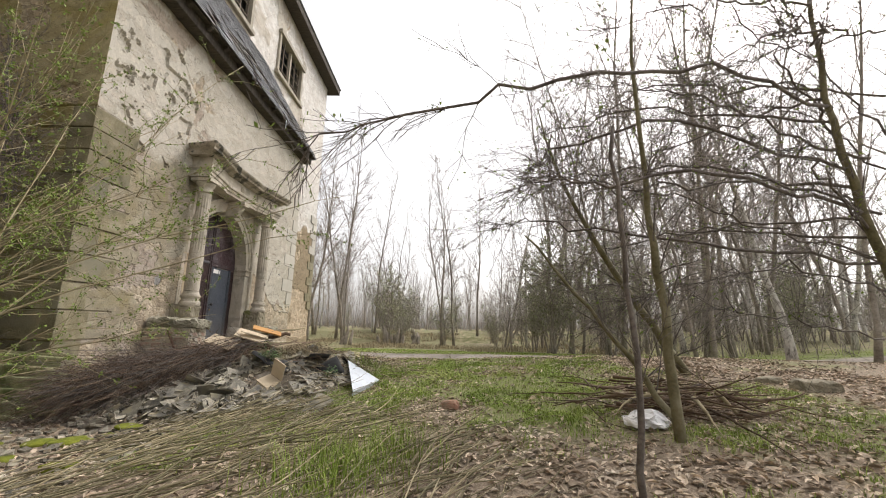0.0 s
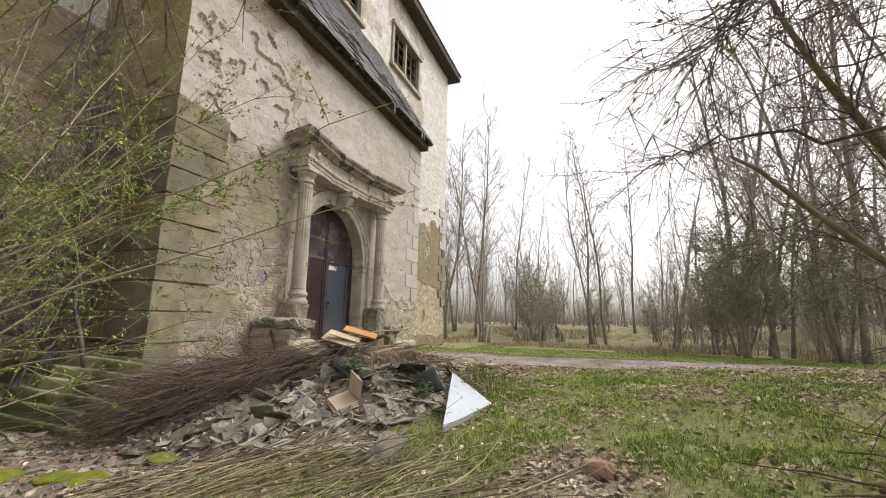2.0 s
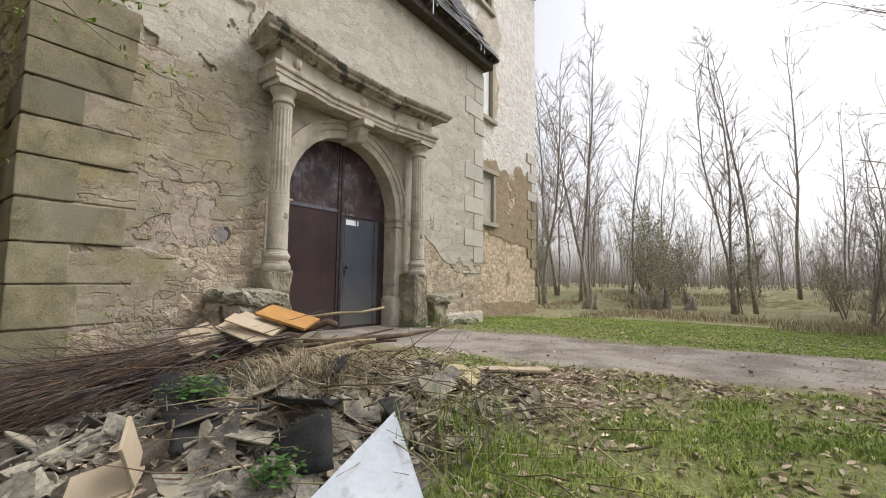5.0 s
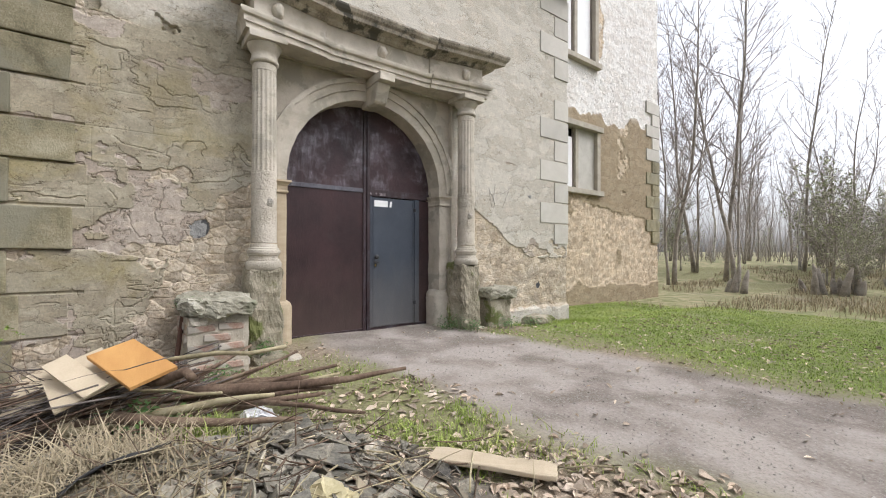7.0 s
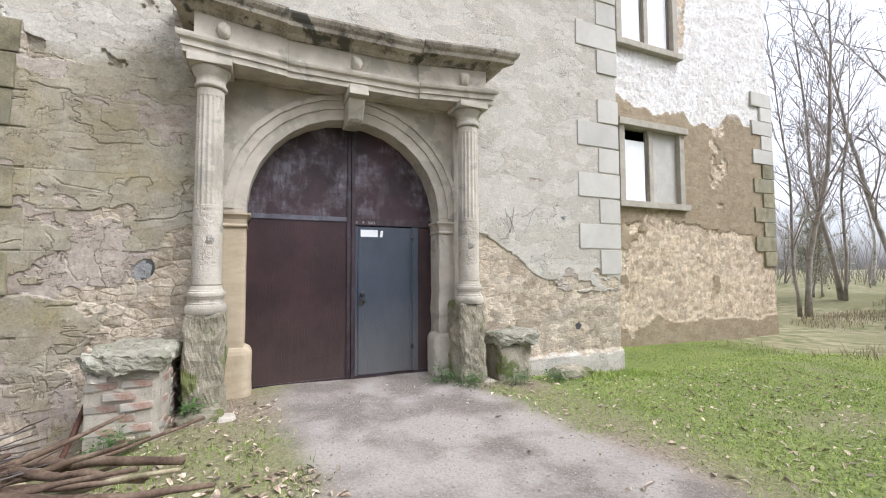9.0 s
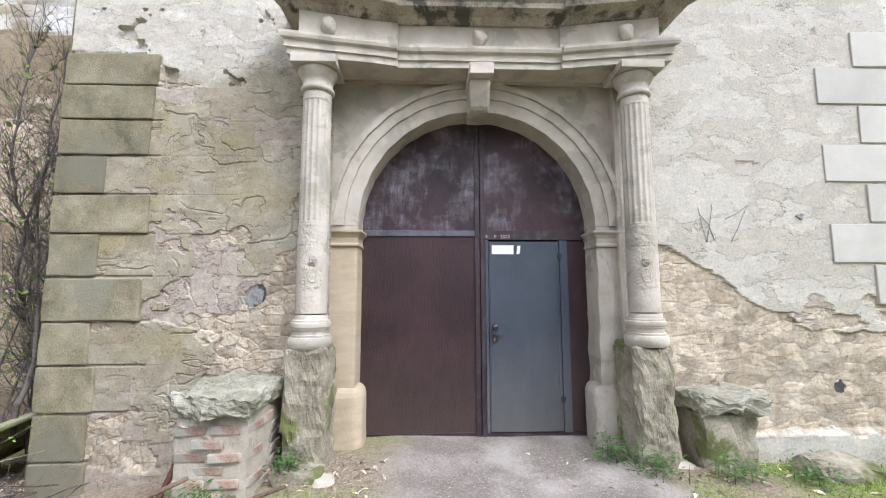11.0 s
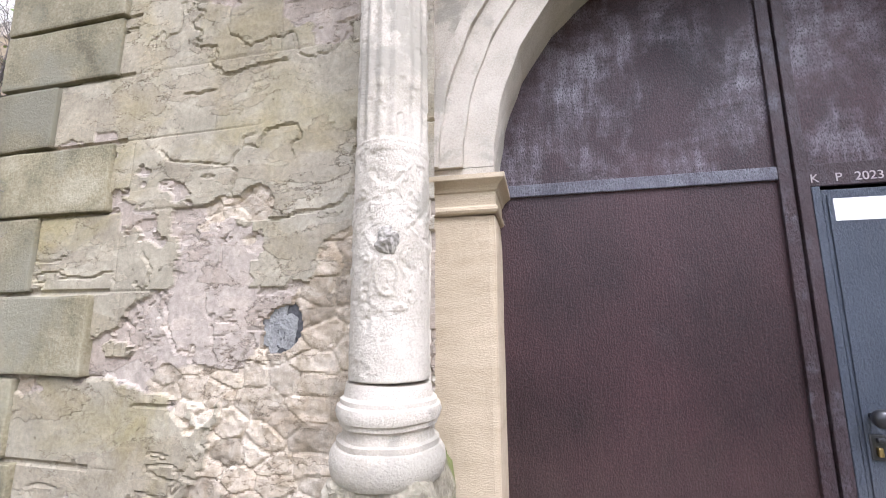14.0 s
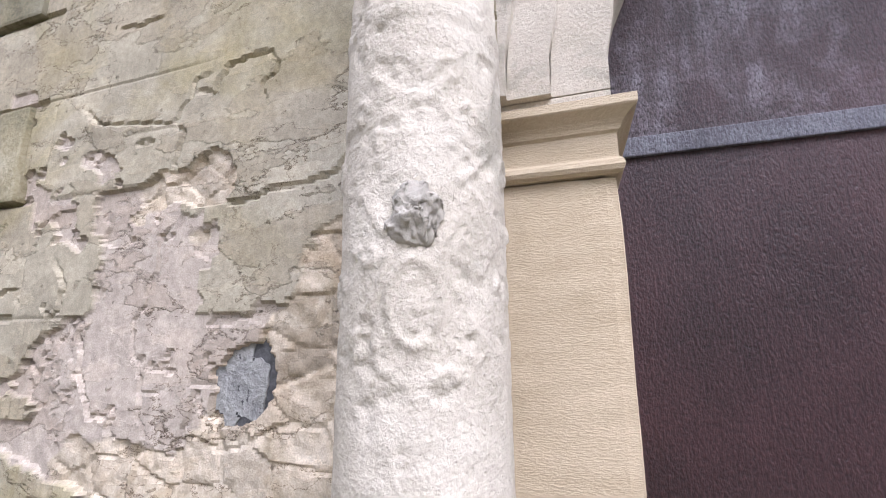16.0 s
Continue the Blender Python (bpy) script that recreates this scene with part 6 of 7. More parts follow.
for r in range(9):
    z = 0.62 + r * 0.094
    for k in range(3):
        y = 7.62 + k * 0.25 - (0.12 if r % 2 else 0)
        if 7.5 < y < 8.0 and rng.random() < 0.9:
            b = new("brick", brick_mesh)
            b.parent = pier
            b.matrix_basis = pose(-4.635 + rng.normal(0, 0.012), y, z, rng.normal(0, 2), rng.normal(0, 2), rng.normal(0, 3))
    for k in range(4):
        if rng.random() < 0.8:
            for yy in (7.55, 7.99):
                b = new("brick", brick_mesh)
                b.parent = pier
                b.matrix_basis = pose(-4.72 - k * 0.2, yy + rng.normal(0, 0.012), z, rng.normal(0, 2), rng.normal(0, 2), 90 + rng.normal(0, 3))
for y0, y1, z0 in ((7.52, 7.68, 1.395), (7.70, 8.03, 1.40), (7.53, 7.82, 1.30)):
    part("capping_stone", rough_block(-4.95, -4.585, y0, y1, z0, z0 + 0.085, 0.03, 0.045, int(z0 * 100), 0.025), STONE, pier)

seat = thing("stone_seat", "broken stone seat with dark rounded slab beside the portal", "stone seat")
part("slab", rough_block(-5.42, -4.92, 11.66, 12.32, 1.32, 1.50, 0.05, 0.05, 31, 0.07), SLAB, seat, "dark rounded stone slab")
part("support", rough_block(-5.40, -4.98, 11.72, 12.22, 0.5, 1.33, 0.03, 0.08, 32, 0.05), STONE_DARK, seat, "crumbling plastered masonry support")
boulder = thing("boulder", "rough mossy boulder at the wall foot", "boulder")
part("stone", rough_block(-5.15, -4.72, 12.55, 13.1, 0.5, 0.98, 0.05, 0.07, 33, 0.12), STONE_DARK, boulder)
block2 = thing("fallen_stone", "small pale fallen stone by the gate", "stone")
part("stone", rough_block(-5.35, -4.95, 11.25, 11.68, 0.6, 0.90, 0.03, 0.07, 34, 0.06), STONE, block2)
foot = thing("fallen_stone", "mossy broken stones at the portal foot", "stone")
part("stone", rough_block(-5.1, -4.78, 8.12, 8.52, 0.7, 0.98, 0.03, 0.06, 35, 0.06), STONE_DARK, foot)
part("stone", rough_block(-4.92, -4.72, 8.45, 8.62, 0.78, 0.95, 0.03, 0.05, 36, 0.05), STONE, foot)
pipe = thing("iron_pipe", "rusty iron pipe leaning against the brick pier", "pipe")
tb = Tubes()
tb.add([(-4.45, 7.30, 0.55), (-4.7, 7.42, 1.0), (-4.98, 7.50, 1.45)], [0.022] * 3, 10)
tb.obj("tube", RUST, pipe)

# grey patch where the wall is holed, and scrawls on the plaster
patch = thing("cement_patch", "grey cement patch rimmed with black bitumen in the wall", "patch", kind="structure")


def blob(name, cx, cz, ry, rz, x, seed, material, parent, thick=0.012, label=""):
    bm = bmesh.new()
    n = 80
    rg = np.random.default_rng(int(seed * 10))
    jag = rg.normal(0, 0.09, n)
    jag = 0.5 * jag + 0.25 * np.roll(jag, 1) + 0.25 * np.roll(jag, -1)
    front = []
    for k in range(n):
        a = 2 * math.pi * k / n
        w = 0.88 + 0.75 * noise.noise(Vector((math.cos(a) * 1.3 + seed, math.sin(a) * 1.1, seed))) + jag[k]
        front.append(bm.verts.new((x, cx + ry * w * math.cos(a), cz + rz * w * math.sin(a))))
    f = bm.faces.new(front)
    ext = bmesh.ops.extrude_face_region(bm, geom=[f])
    bmesh.ops.translate(bm, vec=(-thick, 0, 0), verts=[g for g in ext["geom"] if isinstance(g, bmesh.types.BMVert)])
    return part(name, bm, material, parent, label)


blob("bitumen", 7.68, 2.375, 0.135, 0.13, WX - 0.030, 2.0, BITUMEN_AND_HOLE, patch, 0.03, "black bitumen rim")
blob("cement", 7.648, 2.365, 0.115, 0.125, WX - 0.026, 2.2, GREYPATCH, patch, 0.02)
scrawl = thing("graffiti_scrawl", "thin black sprayed scrawl on the pale plaster", "graffiti", kind="structure")
SPRAY = surface("black_spray_paint", [(0.12, 0.12, 0.125), (0.22, 0.22, 0.22)], 20, 60, 0.8, 0.0, 0.1)
for pts in (((12.10, 3.24), (12.13, 3.05), (12.17, 2.88)), ((12.17, 2.88), (12.22, 3.10), (12.25, 3.28)), ((12.12, 3.16), (12.2, 3.06), (12.25, 2.9)), ((12.38, 3.12), (12.5, 3.18), (12.62, 3.26), (12.58, 3.18)), ((12.58, 3.2), (12.5, 3.02), (12.42, 2.88), (12.5, 2.92))):
    tb = Tubes()
    tb.add([(WX + 0.006, y, z) for y, z in pts], [0.0032] * len(pts), 4)
    tb.obj("stroke", SPRAY, scrawl)
# flat blobs whose colour paints the shade of holes; nothing is cut out
blob("dark_hole", 13.42, 1.45, 0.06, 0.06, WX - 0.012, 5.0, BITUMEN_AND_HOLE, patch, 0.02, "dark blob painted for the shade in a square hole in the rubble")
blob("dark_hole", 13.17, 3.15, 0.04, 0.03, WX + 0.014, 6.0, GREYPATCH, patch, 0.02)

# ---- the heap of slates ----
def heap(x, y):
    return ground_z(x, y) + np.maximum(mound_z(x, y), 0)


mx_, my_ = np.meshgrid(np.arange(-5.1, -0.7, 0.07), np.arange(4.3, 8.8, 0.07))
mz_ = ground_z(mx_, my_) + mound_z(mx_, my_) - 0.01
mi = np.arange(mx_.shape[0] - 1)[:, None] * mx_.shape[1] + np.arange(mx_.shape[1] - 1)[None]
mq = np.stack([mi, mi + 1, mi + mx_.shape[1] + 1, mi + mx_.shape[1]], -1).reshape(-1, 4)
RUBBLE_SOIL = surface("dark_rubble_soil", [(0.05, 0.042, 0.034), (0.13, 0.11, 0.085), (0.24, 0.21, 0.165)], 7, 50, 0.95, 0.6, 0.6)
heap_ob = thing("slate_heap", "heap of broken roof slates, rubble and dead leaves", "rubble heap")
mesh_part("soil", np.stack([mx_, my_, mz_], -1).reshape(-1, 3), mq, RUBBLE_SOIL, heap_ob, smooth=True)


def slate_shape(rng, size):
    n = int(rng.integers(4, 7))
    a = np.sort(rng.uniform(0, 2 * math.pi, n)) if n > 4 else np.array([0.3, 1.9, 3.4, 5.1]) + rng.normal(0, 0.25, 4)
    r = size * rng.uniform(0.6, 1.0, n)
    top = [(r[i] * math.cos(a[i]), r[i] * 0.8 * math.sin(a[i]), 0.005) for i in range(n)]
    low = [(x * 0.97, y * 0.97, -0.005) for x, y, _ in top]
    faces = [tuple(range(n)), tuple(range(2 * n - 1, n - 1, -1))] + [(i, n + i, n + (i + 1) % n, (i + 1) % n) for i in range(n)]
    return top + low, faces


rng = np.random.default_rng(19)
shapes = []
for k in range(24):
    shapes.append(as_mesh("slate", *slate_shape(rng, rng.uniform(0.08, 0.24)), SLATE))


def heap_point(rng):
    while True:
        x, y = rng.uniform(-4.9, -0.9), rng.uniform(4.4, 8.5)
        if mound_z(np.array(x), np.array(y)) > 0.02 + 0.10 * rng.random():
            return x, y


def heap_turn(rng, x, y, tilt=14):
    e = 0.1
    gx_ = (heap(x + e, y) - heap(x - e, y)) / (2 * e)
    gy_ = (heap(x, y + e) - heap(x, y - e)) / (2 * e)
    q = Vector((0, 0, 1)).rotation_difference(Vector((-float(gx_), -float(gy_), 1)).normalized())
    return q.to_matrix().to_4x4() @ pose(0, 0, 0, rng.normal(0, tilt), rng.normal(0, tilt), rng.uniform(0, 360))


for k in range(300):
    x, y = heap_point(rng)
    if k < 170:
        x, y = rng.uniform(-3.6, -1.3), rng.uniform(4.7, 6.6)
    if math.hypot(x + 2.35, y - 5.72) < 0.36:
        x -= 0.75
    ob = new("slate", shapes[k % 24])
    ob.parent = heap_ob
    ob.matrix_basis = Matrix.Translation((x, y, float(heap(x, y)) + rng.uniform(0.0, 0.035))) @ heap_turn(rng, x, y, 16 if k % 9 else 45)
cv, cf = [], []
for k in range(3600):
    x, y = heap_point(rng)
    if math.hypot(x + 2.35, y - 5.72) < 0.30:
        y += 0.7
    m = Matrix.Translation((x, y, float(heap(x, y)) + rng.uniform(-0.01, 0.02))) @ heap_turn(rng, x, y, 24)
    v, f = slate_shape(rng, rng.uniform(0.025, 0.11))
    b = len(cv)
    cv += [tuple(m @ Vector(p)) for p in v]
    cf += [tuple(b + i for i in q) for q in f]
tagged(mesh_part("slate_debris", cv, cf, SLATE_MIX, heap_ob), kind="stuff")
for k, (x, y, s) in enumerate(((-2.05, 6.6, 0.3), (-2.3, 6.95, 0.26), (-1.75, 6.3, 0.22), (-2.6, 6.3, 0.28), (-1.5, 6.9, 0.2), (-2.2, 6.15, 0.2))):
    bm = bmesh.new()
    bmesh.ops.create_grid(bm, x_segments=8, y_segments=6, size=s)
    for p in bm.verts:
        p.co.z = 0.12 * math.sin(p.co.x * 7 + k) * s * 2 + 0.02 * noise.noise(p.co * 9 + Vector((k, 0, 0)))
        p.co.y *= 0.6 + 0.3 * noise.noise(p.co * 4)
    bmesh.ops.solidify(bm, geom=bm.faces[:], thickness=0.006)
    bmesh.ops.transform(bm, matrix=Matrix.Translation((x, y, float(heap(x, y)) + 0.03)) @ heap_turn(rng, x, y, 20), verts=bm.verts)
    part("roofing_felt", bm, FELT, heap_ob, "curled black roofing felt", smooth=True)

# ---- brushwood, boards and sheet metal on the heap ----
brush = thing("brushwood_pile", "long pile of dead brown brushwood beside the wall", "brushwood")
rng = np.random.default_rng(23)
for lot in range(2):
    tb = Tubes()
    for k in range(820):
        s = rng.random() ** 0.8
        base = np.array([-3.35, 7.35, 1.22]) * (1 - s) + np.array([-4.25, 5.75, 0.75]) * s
        base = base + rng.normal(0, 1, 3) * (0.24, 0.24, 0.10)
        base[2] = max(base[2], float(heap(base[0], base[1])) + 0.04 + rng.uniform(0, 0.46) * (1 - 0.35 * s))
        way = np.array([-0.45, -1.9, -0.45]) + rng.normal(0, 1, 3) * (0.35, 0.35, 0.12)
        pts = wander(rng, base, way, rng.uniform(0.6, 1.6), 8, 0.07, 0.0)
        pts[:, 2] = np.maximum(pts[:, 2], heap(pts[:, 0], pts[:, 1]) + 0.02)
        pts[:, 0] = np.maximum(pts[:, 0], np.where(pts[:, 1] > WL - 0.1, WX + 0.06, -9))
        r = rng.uniform(0.003, 0.008)
        tb.add(pts, np.linspace(r, 0.0012, 8), 4)
        for _ in range(2):
            j = int(rng.integers(2, 7))
            q = wander(rng, pts[j], pts[j] - pts[j - 1] + rng.normal(0, 0.08, 3), rng.uniform(0.15, 0.5), 4, 0.12)
            tb.add(q, [0.0028, 0.0022, 0.0016, 0.001], 3)
    tagged(tb.obj("brush", BRUSH if lot else BARK, brush), kind="stuff")
poles = thing("branch_heap", "cut branches lying across the end of the brushwood", "branches")
for k in range(24):
    tb = Tubes()
    a = np.array([-3.5 + rng.normal(0, 0.3), 7.0 + rng.normal(0, 0.25), 0])
    a[2] = float(heap(a[0], a[1])) + 0.12 + 0.16 * rng.random()
    way = np.array([0.2 + rng.normal(0, 0.35), 1.0, 0.02 + rng.normal(0, 0.05)])
    pts = wander(rng, a, way, rng.uniform(0.7, 1.5), 8, 0.07)
    tb.add(pts, np.linspace(rng.uniform(0.016, 0.034) + 0.016 * (k % 4 == 0), 0.012, 8), 8)
    tb.obj("branch", BRUSH if k % 5 else STICK, poles)
for a, b_, r in (((-3.75, 6.55, 1.30), (-2.62, 7.82, 1.545), 0.020), ((-3.35, 6.9, 1.36), (-2.72, 7.35, 1.42), 0.042), ((-3.9, 6.6, 1.22), (-2.75, 7.5, 1.30), 0.014), ((-4.0, 6.9, 1.10), (-3.35, 8.2, 1.06), 0.038), ((-4.3, 6.9, 1.0), (-3.75, 8.35, 0.98), 0.045)):
    tb = Tubes()
    q = np.array(a)[None] + np.linspace(0, 1, 9)[:, None] * (np.array(b_) - np.array(a))[None]
    q[1:-1] += rng.normal(0, 0.012, (7, 3))
    tb.add(q, np.linspace(r, r * 0.6, 9), 9)
    tb.obj("branch", STICK if r < 0.03 else BRUSH, poles)


def board(name, label, at, rot, size, material, category="board"):
    t = thing(name, label, category)
    part("panel", cube(-size[0] / 2, size[0] / 2, -size[1] / 2, size[1] / 2, -size[2] / 2, size[2] / 2, min(0.003, size[2] / 4), pose(*at, *rot)), material, t)
    return t


board("orange_board", "weathered orange plywood offcut on the brushwood", (-3.02, 7.09, 1.48), (14, 14, 26), (0.46, 0.24, 0.022), ORANGE)
board("pale_board", "pale chipboard offcut on the brushwood", (-3.17, 6.86, 1.40), (22, 14, 14), (0.46, 0.30, 0.016), BOARD)
board("pale_board", "pale split chipboard offcut on the brushwood", (-3.11, 6.84, 1.43), (24, 16, 30), (0.42, 0.12, 0.012), BOARD)
board("pale_board", "pale chipboard corner on the brushwood", (-3.53, 6.64, 1.30), (26, 16, -4), (0.44, 0.26, 0.014), BOARD)
box = thing("broken_drawer", "broken pale chipboard drawer lying open on the slates", "drawer")


def slab_at(p, e1, e2, thick):
    """A flat board spanned by two edges from one corner."""
    p, e1, e2 = Vector(p), Vector(e1), Vector(e2)
    w = e1.cross(e2).normalized() * thick
    bm = bmesh.new()
    vv = [bm.verts.new(q + d) for d in (Vector((0, 0, 0)), w) for q in (p, p + e1, p + e1 + e2, p + e2)]
    for f_ in ((3, 2, 1, 0), (4, 5, 6, 7), (0, 1, 5, 4), (1, 2, 6, 5), (2, 3, 7, 6), (3, 0, 4, 7)):
        bm.faces.new([vv[i] for i in f_])
    bmesh.ops.bevel(bm, geom=bm.edges[:], offset=0.002, segments=1, affect="EDGES")
    return bm


along, across = (-0.185, 0.086, 0.086), (-0.088, -0.235, -0.054)
part("side_panel", slab_at((-2.203, 5.78, 0.843), along, (0.065, -0.082, 0.21), 0.016), BOARD, box)
part("base_panel", slab_at((-2.205, 5.778, 0.842), along, across, -0.018), BOARD, box)
part("lower_panel", slab_at((-2.19, 5.77, 0.805), (-0.16, 0.11, 0.07), (-0.12, -0.25, -0.04), -0.016), BOARD, box)
part("edge_strip", slab_at((-2.20, 5.765, 0.824), (-0.02, 0.009, 0.009), across, -0.016), BOARD, box)
tri = thing("zinc_sheet", "triangular grey zinc sheet with folded edges on the heap", "metal sheet")
A, B, C = Vector((-1.56, 6.82, 1.06)), Vector((-0.98, 6.42, 0.82)), Vector((-1.14, 5.36, 0.80))
nrm = (B - A).cross(C - A).normalized()
nrm = nrm if nrm.z > 0 else -nrm
bm = bmesh.new()
vv = [bm.verts.new(p) for p in (A, B, C)] + [bm.verts.new(p - nrm * 0.004) for p in (A, B, C)]
for f_ in ((0, 1, 2), (5, 4, 3), (0, 3, 4, 1), (1, 4, 5, 2), (2, 5, 3, 0)):
    bm.faces.new([vv[i] for i in f_])
part("sheet", bm, ZINC, tri)
for p, q, nm in ((A, B, "folded_edge"), (B, C, "folded_edge")):
    out = (q - p).cross(nrm).normalized()
    out = out if out.dot(p - (A + B + C) / 3) > 0 else -out
    bm = bmesh.new()
    vv = [bm.verts.new(p), bm.verts.new(q), bm.verts.new(q - nrm * 0.05 + out * 0.012), bm.verts.new(p - nrm * 0.05 + out * 0.012)]
    vv += [bm.verts.new(v.co - out * 0.003) for v in vv]
    for f_ in ((0, 1, 2, 3), (7, 6, 5, 4), (0, 4, 5, 1), (2, 6, 7, 3), (1, 5, 6, 2), (3, 7, 4, 0)):
        bm.faces.new([vv[i] for i in f_])
    part(nm, bm, ZINC, tri)


def corrugated(at, rot, w, d, seed):
    bm = bmesh.new()
    bmesh.ops.create_grid(bm, x_segments=14, y_segments=60, size=0.5)
    for p in bm.verts:
        jag = 0.10 * noise.noise(Vector((p.co.y * 5, seed, 0))) if p.co.x > 0.42 else 0
        p.co = Vector((p.co.x * w + jag, p.co.y * d, 0.052 * math.sin(p.co.y * d / 0.17 * 2 * math.pi) + 0.02 * math.sin(p.co.x * 3)))
    bmesh.ops.solidify(bm, geom=bm.faces[:], thickness=0.007)
    bmesh.ops.transform(bm, matrix=pose(*at, *rot), verts=bm.verts)
    t = thing("corrugated_sheet", "mossy green-grey corrugated fibre sheet, broken at one end", "sheet")
    part("sheet", bm, CORR, t, smooth=True)


corrugated((-5.75, 5.02, 0.86), (42, 4, 6), 1.9, 1.0, 1)
corrugated((-5.2, 4.95, 0.70), (38, 8, 12), 1.5, 0.95, 2)
plank = thing("pale_plank", "pale splintered plank lying by the track", "plank")
part("board", rough_block(-0.34, 0.34, -0.07, 0.07, 0, 0.03, 0.01, 0.07, 51, 0.01), BOARD, plank)
plank.matrix_basis = pose(-1.72, 8.64, 0.96, 0, 0, 36)
rag = thing("yellow_rag", "crumpled pale yellow rag among the sticks", "rag")


def crumple(name, parent, material, at, size, seed, flat=0.45, amount=0.5):
    bm = bmesh.new()
    bmesh.ops.create_icosphere(bm, subdivisions=4, radius=1)
    for p in bm.verts:
        n = noise.noise_vector(p.co * 1.7 + Vector((seed, 0, 0))) * amount + noise.noise_vector(p.co * 4.5 + Vector((0, seed, 0))) * amount * 0.45
        p.co = Vector(((p.co.x + n.x) * size, (p.co.y + n.y) * size * 0.75, max(-0.3, (p.co.z + n.z)) * size * flat)) + Vector(at)
    return part(name, bm, material, parent, smooth=False)


RAG = surface("yellow_cloth", [(0.42, 0.36, 0.20), (0.56, 0.50, 0.32)], 8, 60, 0.9, 0.3, 0.3)
crumple("cloth", rag, RAG, (-1.72, 7.72, 1.06), 0.16, 3)
bag = thing("plastic_bag", "crumpled white plastic bag on the leaves", "bag")
crumple("film", bag, BAG, (1.85, 4.06, float(ground_z(1.85, 4.06)) + 0.05), 0.17, 8, 0.6)
bag2 = thing("plastic_bag", "small crumpled white plastic bag in the grass", "bag")
crumple("film", bag2, BAG, (-3.18, 7.80, 0.94), 0.15, 12, 0.45)
redst = thing("capped_stone", "small grey stone with a red-painted top", "stone")
part("stone", rough_block(-0.03, 0.16, 4.98, 5.14, 0.60, 0.79, 0.03, 0.04, 61, 0.05), REDSTONE, redst)
for x, y, s, lab in ((4.40, 5.92, 0.16, "mossy boulder among the dead leaves"), (4.66, 5.52, 0.26, "long mossy stone among the dead leaves"), (-2.9, 3.35, 0.12, "small stone wholly covered in moss"), (-3.3, 3.0, 0.14, "small stone wholly covered in moss")):
    t = thing("mossy_stone", lab, "stone")
    z = float(ground_z(x, y))
    part("stone", rough_block(x - s, x + s, y - s * 0.6, y + s * 0.6, z - 0.1, z + s * 0.5, s * 0.16, 0.09, int(x * 10), s * 0.3), MOSS if s < 0.15 else STONE_DARK, t)

# sticks on the heap and by the track
litter = thing("dead_sticks", "bundle of broken dead sticks and stalks on the heap", "sticks")
rng = np.random.default_rng(29)
for lot, mat_s in enumerate((STICK, BRUSH)):
    tb = Tubes()
    for k in range(230):
        x, y = rng.normal(-1.75, 0.5), rng.normal(7.3, 0.65)
        z = float(heap(x, y)) + rng.uniform(0.01, 0.09)
        pts = wander(rng, (x, y, z), (rng.normal(0, 1), rng.normal(-0.5, 0.8), rng.normal(0.0, 0.12)), rng.uniform(0.12, 0.6), 5, 0.12)
        pts[:, 2] = np.maximum(pts[:, 2], heap(pts[:, 0], pts[:, 1]) + 0.01)
        tb.add(pts, np.linspace(rng.uniform(0.002, 0.007), 0.0015, 5), 4)
    tagged(tb.obj("stalk_litter", mat_s, litter), kind="stuff")
shoots = thing("cut_shoots", "layer of cut pale green shoots lying in the grass", "brushwood")
for lot in range(2):
    tb = Tubes()
    for k in range(260):
        x, y = rng.uniform(-3.2, 0.25), rng.uniform(1.6, 4.6)
        if x > -0.5 and y > 3.6:
            continue
        z = float(ground_z(x, y)) + rng.uniform(0.02, 0.12)
        pts = wander(rng, (x, y, z), (0.55 + rng.normal(0, 0.3), 0.8 + rng.normal(0, 0.3), rng.normal(0.05, 0.06)), rng.uniform(0.5, 1.5), 8, 0.06)
        pts[:, 2] = np.maximum(pts[:, 2], heap(pts[:, 0], pts[:, 1]) + 0.015)
        tb.add(pts, np.linspace(rng.uniform(0.003, 0.009), 0.0015, 8), 5)
    tagged(tb.obj("shoot_layer", STICK if lot else BARK_GREEN, shoots), kind="stuff")
pile = thing("branch_pile", "pile of cut branches on the leaf litter", "branches")
tb = Tubes()
for k in range(150):
    x, y = rng.normal(2.35, 0.36), rng.normal(4.6, 0.30)
    z = float(ground_z(x, y)) + rng.uniform(0.02, 0.28)
    pts = wander(rng, (x, y, z), (rng.normal(0.6, 0.8), rng.normal(0, 0.5), rng.normal(-0.04, 0.07)), rng.uniform(0.35, 1.05), 7, 0.08)
    pts[:, 2] = np.maximum(pts[:, 2], ground_z(pts[:, 0], pts[:, 1]) + 0.01)
    if k < 40:
        one = Tubes()
        one.add(pts, np.linspace(rng.uniform(0.012, 0.026), 0.003, 7), 6)
        one.obj("branch", BRUSH if k % 4 else STICK, pile)
    else:
        tb.add(pts, np.linspace(rng.uniform(0.004, 0.012), 0.002, 7), 5)
tagged(tb.obj("twig_layer", BRUSH, pile), kind="stuff")

